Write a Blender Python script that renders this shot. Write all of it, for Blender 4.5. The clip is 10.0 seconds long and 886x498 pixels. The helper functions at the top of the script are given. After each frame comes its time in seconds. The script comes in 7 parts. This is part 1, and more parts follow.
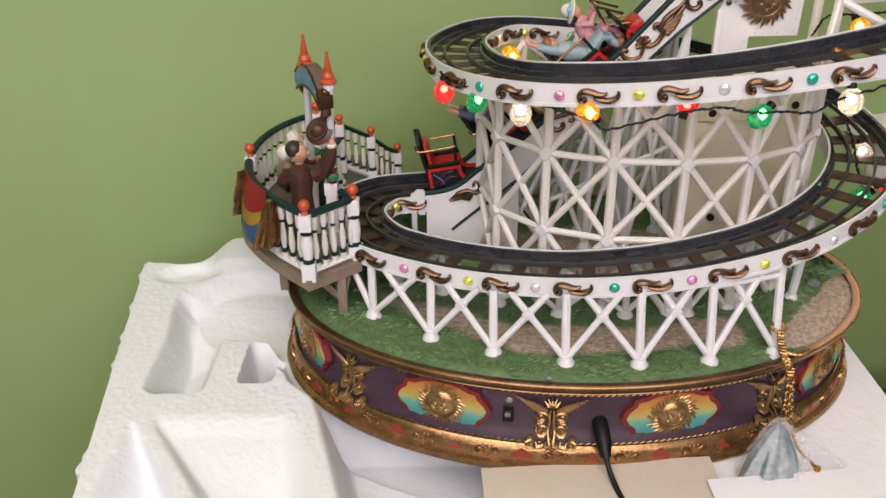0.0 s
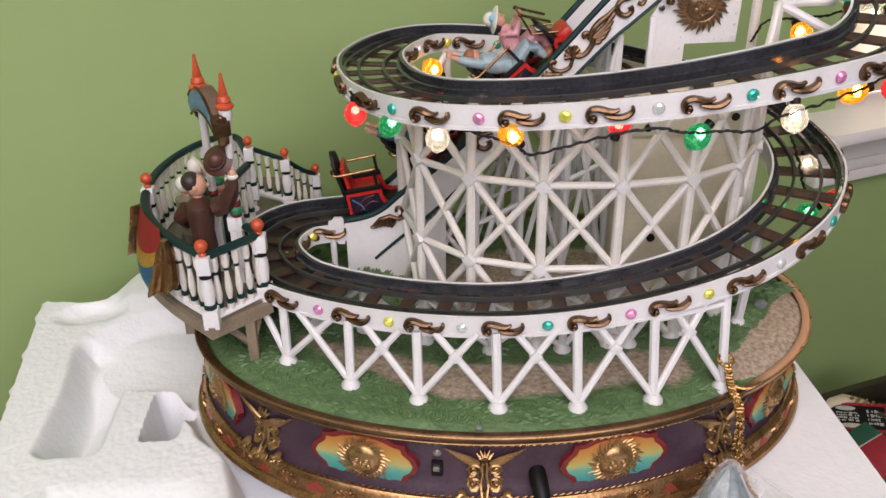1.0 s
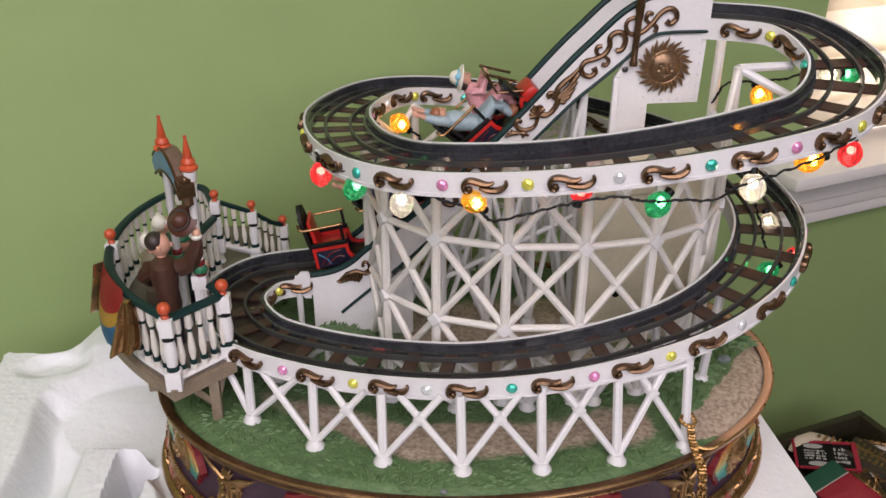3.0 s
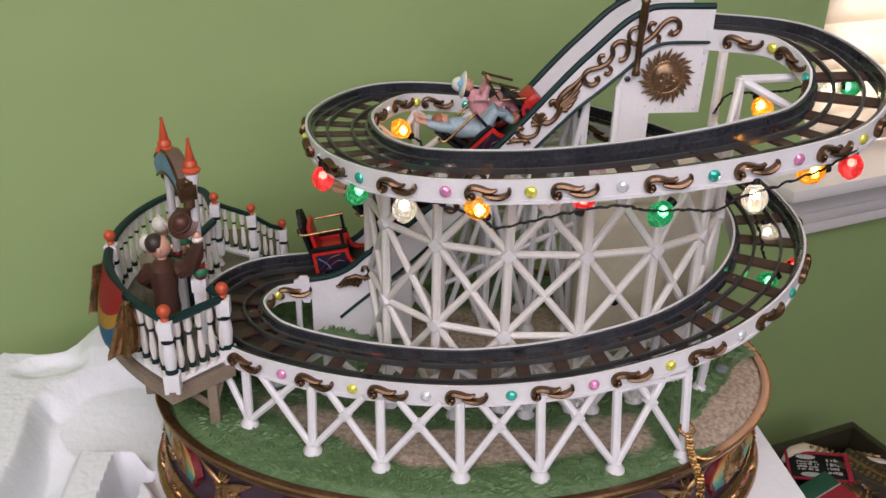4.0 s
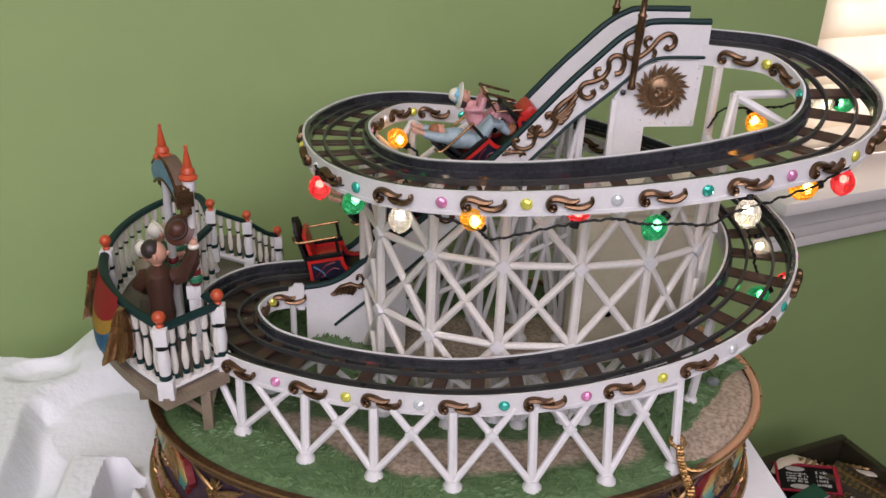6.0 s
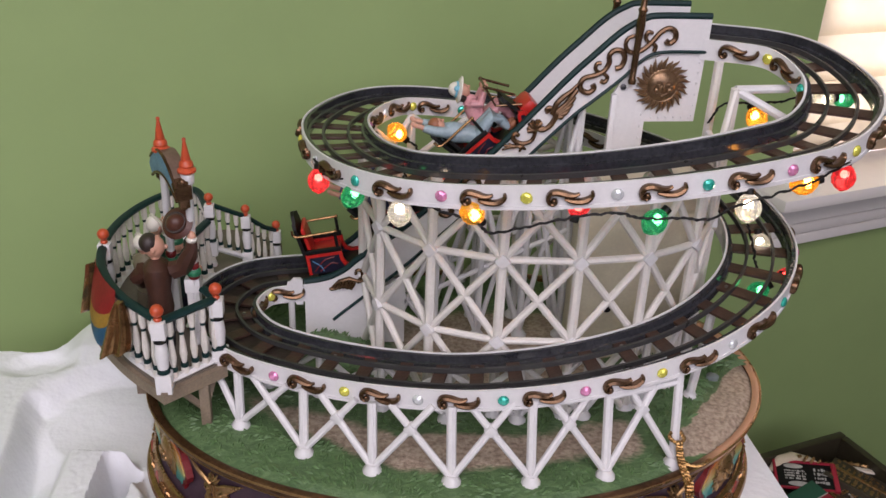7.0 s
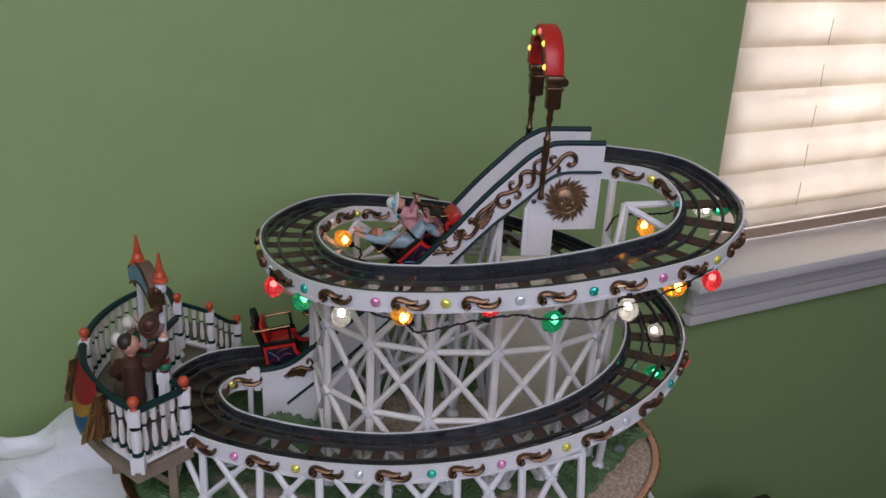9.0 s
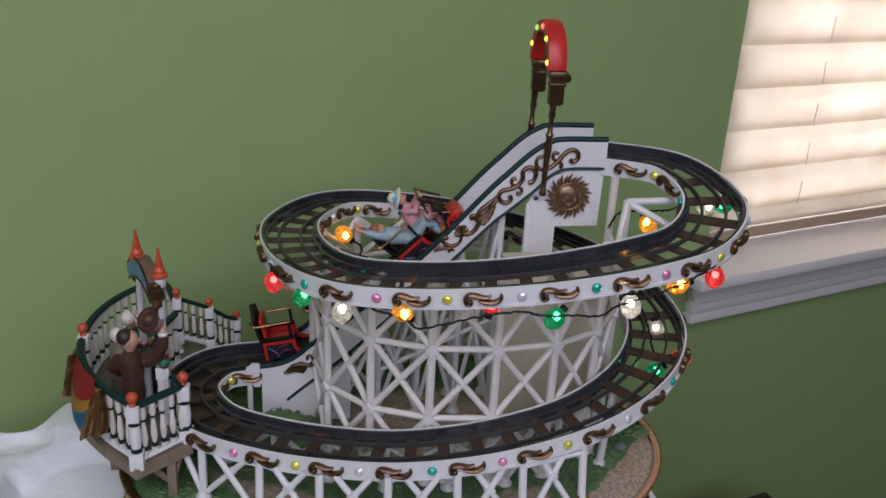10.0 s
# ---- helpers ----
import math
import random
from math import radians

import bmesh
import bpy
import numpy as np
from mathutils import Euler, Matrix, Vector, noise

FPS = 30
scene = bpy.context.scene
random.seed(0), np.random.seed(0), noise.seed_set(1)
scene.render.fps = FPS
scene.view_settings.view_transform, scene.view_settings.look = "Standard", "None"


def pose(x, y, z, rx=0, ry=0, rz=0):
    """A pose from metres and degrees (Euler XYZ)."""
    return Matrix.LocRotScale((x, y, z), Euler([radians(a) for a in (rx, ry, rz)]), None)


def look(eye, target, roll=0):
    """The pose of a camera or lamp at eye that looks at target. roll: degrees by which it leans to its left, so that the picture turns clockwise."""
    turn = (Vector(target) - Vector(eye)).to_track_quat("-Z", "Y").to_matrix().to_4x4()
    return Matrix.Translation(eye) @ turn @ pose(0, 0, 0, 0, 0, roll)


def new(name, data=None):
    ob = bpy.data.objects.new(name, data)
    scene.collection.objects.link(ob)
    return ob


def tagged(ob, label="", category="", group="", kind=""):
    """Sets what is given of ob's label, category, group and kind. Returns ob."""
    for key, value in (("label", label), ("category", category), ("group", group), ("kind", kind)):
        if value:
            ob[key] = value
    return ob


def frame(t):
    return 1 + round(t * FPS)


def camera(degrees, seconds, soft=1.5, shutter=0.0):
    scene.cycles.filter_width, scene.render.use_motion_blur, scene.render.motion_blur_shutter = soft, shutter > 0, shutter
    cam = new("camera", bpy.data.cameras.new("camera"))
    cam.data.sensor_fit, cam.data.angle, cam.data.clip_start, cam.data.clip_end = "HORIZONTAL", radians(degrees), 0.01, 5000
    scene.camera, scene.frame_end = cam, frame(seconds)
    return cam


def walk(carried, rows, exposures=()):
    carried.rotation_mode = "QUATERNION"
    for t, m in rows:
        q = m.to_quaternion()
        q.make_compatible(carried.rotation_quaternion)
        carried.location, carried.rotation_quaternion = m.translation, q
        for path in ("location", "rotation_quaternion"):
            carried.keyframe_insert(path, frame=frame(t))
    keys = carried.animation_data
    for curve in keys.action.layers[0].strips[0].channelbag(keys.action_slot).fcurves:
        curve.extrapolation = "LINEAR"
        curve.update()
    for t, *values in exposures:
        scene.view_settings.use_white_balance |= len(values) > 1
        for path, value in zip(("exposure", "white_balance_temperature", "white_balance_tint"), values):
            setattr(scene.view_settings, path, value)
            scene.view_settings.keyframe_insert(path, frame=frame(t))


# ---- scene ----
cam = camera(54.59, 10.0)
PATH = [
    (0, look((-0.07862, -0.52933, 0.39079), (-0.08126, 0.00481, 0.11750), -0.42)),
    (0.2, look((-0.0670, -0.5080, 0.3930), (-0.0670, 1.2700, -0.5220), -0.9)),
    (0.5, look((-0.05689, -0.47908, 0.39018), (-0.03310, 0.05354, 0.11496), -0.70)),
    (1, look((-0.05513, -0.46919, 0.38955), (-0.02511, 0.06218, 0.11252), -0.80)),
    (1.5, look((-0.05437, -0.46552, 0.39464), (-0.01878, 0.06701, 0.12051), -0.52)),
    (2, look((-0.04920, -0.46308, 0.39953), (-0.00912, 0.07047, 0.12802), -0.45)),
    (2.5, look((-0.04628, -0.46069, 0.41227), (-0.00203, 0.07459, 0.14485), -0.30)),
    (4, look((-0.05280, -0.45926, 0.41278), (-0.00009, 0.07878, 0.15253), 1.17)),
    (4.5, look((-0.05493, -0.45921, 0.41205), (0.00060, 0.07925, 0.15325), 1.67)),
    (5, look((-0.05460, -0.45937, 0.41560), (0.00265, 0.07974, 0.15854), 1.98)),
    (5.5, look((-0.05424, -0.46128, 0.41718), (0.00325, 0.07851, 0.16160), 2.10)),
    (7, look((-0.05501, -0.46002, 0.41334), (0.00396, 0.07869, 0.15582), 2.39)),
    (7.5, look((-0.05293, -0.46963, 0.42523), (0.00678, 0.07310, 0.17647), 2.56)),
    (8, look((-0.04600, -0.48979, 0.43824), (0.01783, 0.05562, 0.19645), 2.38)),
    (8.2, look((-0.0390, -0.5170, 0.4620), (0.2000, 1.3200, -0.2920), 1.8)),
    (8.5, look((-0.03662, -0.53962, 0.47037), (0.04165, 0.01299, 0.25015), 2.01)),
    (9, look((-0.04494, -0.54244, 0.47562), (0.03980, 0.01156, 0.26139), 2.68)),
    (9.5, look((-0.04495, -0.53931, 0.47371), (0.04171, 0.01424, 0.25907), 2.83)),
    (10, look((-0.04622, -0.53891, 0.47310), (0.03926, 0.01437, 0.25730), 2.95)),
]
EXPOSURES = [(0, 0.24, 6780, 24), (0.5, 0.26, 6620, 25), (2.0, 0.24, 6540, 26), (3.0, 0.15, 6500, 27), (4.0, 0.05, 6380, 28), (7.0, -0.01, 6320, 29), (7.5, -0.05, 6270, 29), (8.0, -0.06, 6150, 28), (8.25, -0.27, 5990, 28), (8.5, -0.54, 5840, 27), (9.0, -0.59, 5790, 27), (10.0, -0.54, 5790, 26)]
walk(cam, PATH, EXPOSURES)

# ---------------- light ----------------
world = bpy.data.worlds.new("world")
scene.world = world
world.use_nodes = True
wn = world.node_tree.nodes
sky = wn.new("ShaderNodeTexSky")
sky.sky_type = 'NISHITA'
sky.sun_disc = False
sky.sun_elevation, sky.sun_rotation = radians(38), radians(40)
wn["Background"].inputs["Strength"].default_value = 0.1
world.node_tree.links.new(sky.outputs[0], wn["Background"].inputs["Color"])


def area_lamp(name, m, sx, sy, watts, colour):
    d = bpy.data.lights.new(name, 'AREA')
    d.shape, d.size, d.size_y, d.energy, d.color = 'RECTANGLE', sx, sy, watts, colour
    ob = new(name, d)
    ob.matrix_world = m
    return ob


# unseen ceiling lamp of the room, behind and above the camera
area_lamp("unseen_area_light", look((-0.12, -0.85, 1.51), (0.0, 0.2, 0.1)), 1.7, 1.3, 35.0, (1.0, 0.965, 0.91))
# added fill light further back, no known source, brightens the wall
area_lamp("unseen_area_light", look((0.10, -2.15, 1.50), (0.1, 0.3, 0.0)), 3.0, 2.0, 54.0, (0.96, 0.98, 1.0))

# ---------------- materials ----------------


def mat(name, base, rough=0.5, metal=0.0, var=0.12, scale=60.0, bump=0.0, bscale=400.0, spec=0.5, coat=0.0, tint=None, wear=0.0):
    """A painted or moulded surface with two scales of variation and fine relief."""
    m = bpy.data.materials.new(name)
    m.use_nodes = True
    nt = m.node_tree
    n, ln = nt.nodes, nt.links
    b = n["Principled BSDF"]
    co = n.new("ShaderNodeTexCoord")
    n1 = n.new("ShaderNodeTexNoise"); n1.inputs["Scale"].default_value = scale; n1.inputs["Detail"].default_value = 4
    n2 = n.new("ShaderNodeTexNoise"); n2.inputs["Scale"].default_value = scale * 7; n2.inputs["Detail"].default_value = 3
    ln.new(co.outputs["Object"], n1.inputs["Vector"]); ln.new(co.outputs["Object"], n2.inputs["Vector"])
    mx = n.new("ShaderNodeMath"); mx.operation = 'ADD'
    ln.new(n1.outputs["Fac"], mx.inputs[0]); ln.new(n2.outputs["Fac"], mx.inputs[1])
    mr = n.new("ShaderNodeMapRange")
    mr.inputs["From Min"].default_value, mr.inputs["From Max"].default_value = 0.6, 1.4
    ln.new(mx.outputs[0], mr.inputs["Value"])
    ra = n.new("ShaderNodeMix"); ra.data_type = 'RGBA'
    t = tint or tuple(min(1, c * (1 + var)) for c in base)
    ra.inputs["A"].default_value = (*[c * (1 - var) for c in base], 1)
    ra.inputs["B"].default_value = (*t, 1)
    ln.new(mr.outputs[0], ra.inputs["Factor"])
    ln.new(ra.outputs["Result"], b.inputs["Base Color"])
    rr = n.new("ShaderNodeMapRange")
    rr.inputs["To Min"].default_value, rr.inputs["To Max"].default_value = max(0.02, rough - 0.08), min(1, rough + 0.08)
    ln.new(n1.outputs["Fac"], rr.inputs["Value"]); ln.new(rr.outputs[0], b.inputs["Roughness"])
    b.inputs["Metallic"].default_value = metal
    b.inputs["Specular IOR Level"].default_value = spec
    b.inputs["Coat Weight"].default_value = coat
    if bump:
        n3 = n.new("ShaderNodeTexNoise"); n3.inputs["Scale"].default_value = bscale; n3.inputs["Detail"].default_value = 3
        ln.new(co.outputs["Object"], n3.inputs["Vector"])
        bp = n.new("ShaderNodeBump"); bp.inputs["Strength"].default_value = bump; bp.inputs["Distance"].default_value = 0.001
        ln.new(n3.outputs["Fac"], bp.inputs["Height"]); ln.new(bp.outputs[0], b.inputs["Normal"])
    return m


# tower white, warmed in the colour for bulb glow and housing bounce
WARMLITWHITE = mat("white_enamel_warm_lit", (0.675, 0.652, 0.61), 0.40, var=0.07, bump=0.12, bscale=250)
WHITE = mat("white_enamel", (0.668, 0.667, 0.674), 0.38, var=0.05, bump=0.10, bscale=250)
CREAM = mat("cream_plastic", (0.62, 0.57, 0.43), 0.5, var=0.08, bump=0.1)
DARK = mat("dark_grey_plastic", (0.015, 0.016, 0.020), 0.24, var=0.25, bump=0.22, bscale=300, tint=(0.042, 0.044, 0.052), coat=0.3)
RAIL = mat("grey_rail_plastic", (0.036, 0.036, 0.036), 0.30, var=0.25)
TIE = mat("brown_tie_paint", (0.050, 0.026, 0.018), 0.45, var=0.3, bump=0.3, bscale=500)
BRONZE = mat("bronze_paint", (0.105, 0.057, 0.030), 0.24, 0.75, var=0.2, scale=90, tint=(0.185, 0.108, 0.058))
SUNGOLD = mat("bronze_sun_paint", (0.150, 0.088, 0.046), 0.30, 0.65, var=0.25, scale=160, tint=(0.31, 0.195, 0.110))
GOLD = mat("antique_gold_paint", (0.22, 0.108, 0.043), 0.26, 0.85, var=0.15, scale=70, tint=(0.50, 0.29, 0.13), bump=0.18, bscale=500)
GILT = mat("gilt_relief_paint", (0.27, 0.150, 0.060), 0.29, 0.80, var=0.15, scale=90, tint=(0.50, 0.315, 0.145))
BRIGHTGOLD = mat("gold_cord", (0.50, 0.26, 0.05), 0.30, 0.85, var=0.3, scale=600)
PURPLE = mat("purple_paint", (0.040, 0.020, 0.034), 0.40, var=0.2, bump=0.12, tint=(0.066, 0.036, 0.056))
MAROON = mat("dark_red_paint", (0.16, 0.012, 0.014), 0.40, var=0.25)
RED = mat("red_paint", (0.48, 0.020, 0.014), 0.33, var=0.15)
NAVY = mat("navy_paint", (0.012, 0.011, 0.027), 0.35, var=0.3)
BLACK = mat("black_plastic", (0.004, 0.004, 0.004), 0.50, var=0.3, spec=0.3)
GREEN = mat("dark_green_paint", (0.006, 0.027, 0.027), 0.46, var=0.25, spec=0.22)
ORANGE = mat("orange_red_paint", (0.50, 0.075, 0.025), 0.38, var=0.15)
WOOD = mat("weathered_wood_paint", (0.22, 0.17, 0.12), 0.6, var=0.25, scale=90, bump=0.4, bscale=300)
BROWN = mat("brown_coat_paint", (0.059, 0.023, 0.014), 0.5, var=0.25, bump=0.2)
HATBROWN = mat("hat_brown_paint", (0.071, 0.022, 0.012), 0.45, var=0.2)
HAIR = mat("dark_hair_paint", (0.030, 0.019, 0.016), 0.5, var=0.25)
SKIN = mat("flesh_paint", (0.56, 0.30, 0.21), 0.45, var=0.08)
BLUEGREY = mat("grey_blue_paint", (0.26, 0.35, 0.39), 0.40, var=0.2)
PINK = mat("pink_paint", (0.60, 0.29, 0.31), 0.35, var=0.2)
BLUE = mat("blue_paint", (0.055, 0.20, 0.36), 0.4, var=0.25)
YELLOW = mat("yellow_paint", (0.55, 0.34, 0.06), 0.4, var=0.2)
LEAFGREEN = mat("green_cap_paint", (0.015, 0.16, 0.075), 0.4, var=0.2)
STEEL = mat("screw_steel", (0.30, 0.29, 0.27), 0.3, 0.9, var=0.2)
WALL = mat("green_wall_paint", (0.286, 0.402, 0.162), 0.62, var=0.035, scale=3.0, bump=0.08, bscale=220, spec=0.35)
TRIMWHITE = mat("white_trim_paint", (0.73, 0.705, 0.68), 0.30, var=0.03, scale=9)
CARD = mat("brown_cardboard", (0.36, 0.25, 0.15), 0.8, var=0.1, scale=20)
TRAYMAT = mat("dark_tray_lacquer", (0.036, 0.030, 0.018), 0.35, var=0.3, scale=25)
PAPER = mat("white_paper", (0.78, 0.79, 0.82), 0.7, var=0.03)
CEIL = mat("ceiling_paint", (0.75, 0.74, 0.70), 0.8, var=0.03, scale=4)
FLOORM = mat("brown_carpet", (0.10, 0.075, 0.055), 0.9, var=0.25, scale=40, bump=0.5, bscale=120)


def rim_material():
    """Bronze paint that blends to a plain peach towards one end of the rim."""
    m = mat("bronze_rim_paint", (0.070, 0.032, 0.014), 0.36, var=0.35, scale=45, tint=(0.20, 0.10, 0.045), bump=0.15, bscale=500)
    n, ln = m.node_tree.nodes, m.node_tree.links
    b = n["Principled BSDF"]
    bronze = b.inputs["Base Color"].links[0].from_socket
    at_ = n.new("ShaderNodeAttribute"); at_.attribute_name = "peach"
    co = n.new("ShaderNodeTexCoord"); w = n.new("ShaderNodeTexNoise"); w.inputs["Scale"].default_value = 55; w.inputs["Detail"].default_value = 5
    ln.new(co.outputs["Object"], w.inputs["Vector"])
    ad = n.new("ShaderNodeMath"); ad.operation = 'MULTIPLY_ADD'; ad.inputs[1].default_value = 0.7
    ln.new(w.outputs["Fac"], ad.inputs[0]); ln.new(at_.outputs["Fac"], ad.inputs[2])
    f = n.new("ShaderNodeMapRange"); f.inputs["From Min"].default_value, f.inputs["From Max"].default_value = 0.50, 1.05
    ln.new(ad.outputs[0], f.inputs["Value"])
    mx = n.new("ShaderNodeMix"); mx.data_type = 'RGBA'
    mx.inputs["B"].default_value = (0.50, 0.27, 0.16, 1)
    ln.new(f.outputs[0], mx.inputs["Factor"]); ln.new(bronze, mx.inputs["A"]); ln.new(mx.outputs["Result"], b.inputs["Base Color"])
    mt = n.new("ShaderNodeMapRange"); mt.inputs["To Min"].default_value, mt.inputs["To Max"].default_value = 0.70, 0.0
    ln.new(f.outputs[0], mt.inputs["Value"]); ln.new(mt.outputs[0], b.inputs["Metallic"])
    return m


def foam_material():
    m = mat("white_bead_foam", (0.765, 0.792, 0.82), 0.72, var=0.03, scale=12, spec=0.35)
    n, ln = m.node_tree.nodes, m.node_tree.links
    b = n["Principled BSDF"]
    co = n.new("ShaderNodeTexCoord")
    v = n.new("ShaderNodeTexVoronoi"); v.inputs["Scale"].default_value = 300
    w = n.new("ShaderNodeTexNoise"); w.inputs["Scale"].default_value = 190; w.inputs["Detail"].default_value = 6
    ln.new(co.outputs["Object"], v.inputs["Vector"]); ln.new(co.outputs["Object"], w.inputs["Vector"])
    ad = n.new("ShaderNodeMath"); ad.operation = 'MULTIPLY_ADD'; ad.inputs[1].default_value = -0.6
    ln.new(v.outputs["Distance"], ad.inputs[0]); ln.new(w.outputs["Fac"], ad.inputs[2])
    bp = n.new("ShaderNodeBump"); bp.inputs["Strength"].default_value = 0.28; bp.inputs["Distance"].default_value = 0.0012
    ln.new(ad.outputs[0], bp.inputs["Height"]); ln.new(bp.outputs[0], b.inputs["Normal"])
    b.inputs["Subsurface Weight"].default_value = 0.0
    return m


def grass_material():
    m = bpy.data.materials.new("painted_grass_and_dirt")
    m.use_nodes = True
    n, ln = m.node_tree.nodes, m.node_tree.links
    b = n["Principled BSDF"]; b.inputs["Roughness"].default_value = 0.55
    at = n.new("ShaderNodeAttribute"); at.attribute_name = "dirt"
    co = n.new("ShaderNodeTexCoord")
    mp = n.new("ShaderNodeMapping"); mp.inputs["Scale"].default_value = (1.0, 2.2, 1.0); mp.inputs["Rotation"].default_value = (0, 0, 0.5)
    ln.new(co.outputs["Object"], mp.inputs["Vector"])
    na = n.new("ShaderNodeTexNoise"); na.inputs["Scale"].default_value = 110; na.inputs["Detail"].default_value = 5; na.inputs["Distortion"].default_value = 1.5
    nb = n.new("ShaderNodeTexNoise"); nb.inputs["Scale"].default_value = 340; nb.inputs["Detail"].default_value = 5
    ln.new(mp.outputs[0], na.inputs["Vector"]); ln.new(co.outputs["Object"], nb.inputs["Vector"])
    g = n.new("ShaderNodeValToRGB")
    g.color_ramp.elements[0].position, g.color_ramp.elements[0].color = 0.30, (0.050, 0.108, 0.040, 1)
    g.color_ramp.elements[1].position, g.color_ramp.elements[1].color = 0.72, (0.122, 0.212, 0.087, 1)
    ln.new(na.outputs["Fac"], g.inputs["Fac"])
    d = n.new("ShaderNodeValToRGB")
    d.color_ramp.elements[0].position, d.color_ramp.elements[0].color = 0.34, (0.24, 0.175, 0.13, 1)
    d.color_ramp.elements[1].position, d.color_ramp.elements[1].color = 0.62, (0.46, 0.375, 0.29, 1)
    ln.new(nb.outputs["Fac"], d.inputs["Fac"])
    mx = n.new("ShaderNodeMix"); mx.data_type = 'RGBA'
    ma = n.new("ShaderNodeMath"); ma.operation = 'MULTIPLY_ADD'; ma.inputs[1].default_value = 0.35
    ln.new(na.outputs["Fac"], ma.inputs[0]); ln.new(at.outputs["Fac"], ma.inputs[2])
    mr = n.new("ShaderNodeMapRange"); mr.inputs["From Min"].default_value, mr.inputs["From Max"].default_value = 0.52, 0.72
    ln.new(ma.outputs[0], mr.inputs["Value"]); ln.new(mr.outputs[0], mx.inputs["Factor"])
    ln.new(g.outputs[0], mx.inputs["A"]); ln.new(d.outputs[0], mx.inputs["B"]); ln.new(mx.outputs["Result"], b.inputs["Base Color"])
    bp = n.new("ShaderNodeBump"); bp.inputs["Strength"].default_value = 0.6; bp.inputs["Distance"].default_value = 0.0014
    ad = n.new("ShaderNodeMath"); ad.operation = 'ADD'
    ln.new(na.outputs["Fac"], ad.inputs[0]); ln.new(nb.outputs["Fac"], ad.inputs[1])
    ln.new(ad.outputs[0], bp.inputs["Height"]); ln.new(bp.outputs[0], b.inputs["Normal"])
    return m


def sunset_material():
    """Orange at the top, yellow, then teal at the bottom, as painted behind the sun faces."""
    m = bpy.data.materials.new("sunset_gradient_paint")
    m.use_nodes = True
    n, ln = m.node_tree.nodes, m.node_tree.links
    b = n["Principled BSDF"]; b.inputs["Roughness"].default_value = 0.4
    co = n.new("ShaderNodeTexCoord"); sp = n.new("ShaderNodeSeparateXYZ"); nz = n.new("ShaderNodeTexNoise"); nz.inputs["Scale"].default_value = 250
    ln.new(co.outputs["Object"], sp.inputs[0]); ln.new(co.outputs["Object"], nz.inputs["Vector"])
    ma = n.new("ShaderNodeMath"); ma.operation = 'MULTIPLY_ADD'; ma.inputs[1].default_value = 0.004
    ln.new(nz.outputs["Fac"], ma.inputs[0]); ln.new(sp.outputs["Z"], ma.inputs[2])
    mr = n.new("ShaderNodeMapRange"); mr.inputs["From Min"].default_value, mr.inputs["From Max"].default_value = -0.013, 0.017
    ln.new(ma.outputs[0], mr.inputs["Value"])
    r = n.new("ShaderNodeValToRGB"); e = r.color_ramp.elements
    e[0].position, e[0].color = 0.0, (0.03, 0.22, 0.24, 1)
    e[1].position, e[1].color = 1.0, (0.40, 0.13, 0.03, 1)
    for p, c in ((0.36, (0.08, 0.34, 0.27, 1)), (0.52, (0.38, 0.36, 0.12, 1)), (0.70, (0.46, 0.25, 0.05, 1))):
        q = e.new(p); q.color = c
    ln.new(mr.outputs[0], r.inputs["Fac"]); ln.new(r.outputs[0], b.inputs["Base Color"])
    return m


def glass_material(name, colour, glow=0.0, rough=0.05, trans=1.0, gcol=None):
    m = bpy.data.materials.new(name)
    m.use_nodes = True
    b = m.node_tree.nodes["Principled BSDF"]
    b.inputs["Base Color"].default_value = (*colour, 1)
    b.inputs["Roughness"].default_value = rough
    b.inputs["Transmission Weight"].default_value = trans
    b.inputs["IOR"].default_value = 1.45
    if glow:
        b.inputs["Emission Color"].default_value = (*(gcol or colour), 1)
        b.inputs["Emission Strength"].default_value = glow
    return m


def blind_material():
    m = bpy.data.materials.new("cream_shade_fabric")
    m.use_nodes = True
    n, ln = m.node_tree.nodes, m.node_tree.links
    out = n["Material Output"]; n.remove(n["Principled BSDF"])
    d, t, mx = n.new("ShaderNodeBsdfDiffuse"), n.new("ShaderNodeBsdfTranslucent"), n.new("ShaderNodeMixShader")
    co = n.new("ShaderNodeTexCoord"); w = n.new("ShaderNodeTexNoise"); w.inputs["Scale"].default_value = 14; w.inputs["Detail"].default_value = 5
    ln.new(co.outputs["Object"], w.inputs["Vector"])
    r = n.new("ShaderNodeValToRGB")
    r.color_ramp.elements[0].position, r.color_ramp.elements[0].color = 0.3, (0.715, 0.655, 0.545, 1)
    r.color_ramp.elements[1].position, r.color_ramp.elements[1].color = 0.7, (0.815, 0.768, 0.665, 1)
    ln.new(w.outputs["Fac"], r.inputs["Fac"]); ln.new(r.outputs[0], d.inputs["Color"]); ln.new(r.outputs[0], t.inputs["Color"])
    mx.inputs[0].default_value = 0.5
    ln.new(d.outputs[0], mx.inputs[1]); ln.new(t.outputs[0], mx.inputs[2]); ln.new(mx.outputs[0], out.inputs["Surface"])
    return m


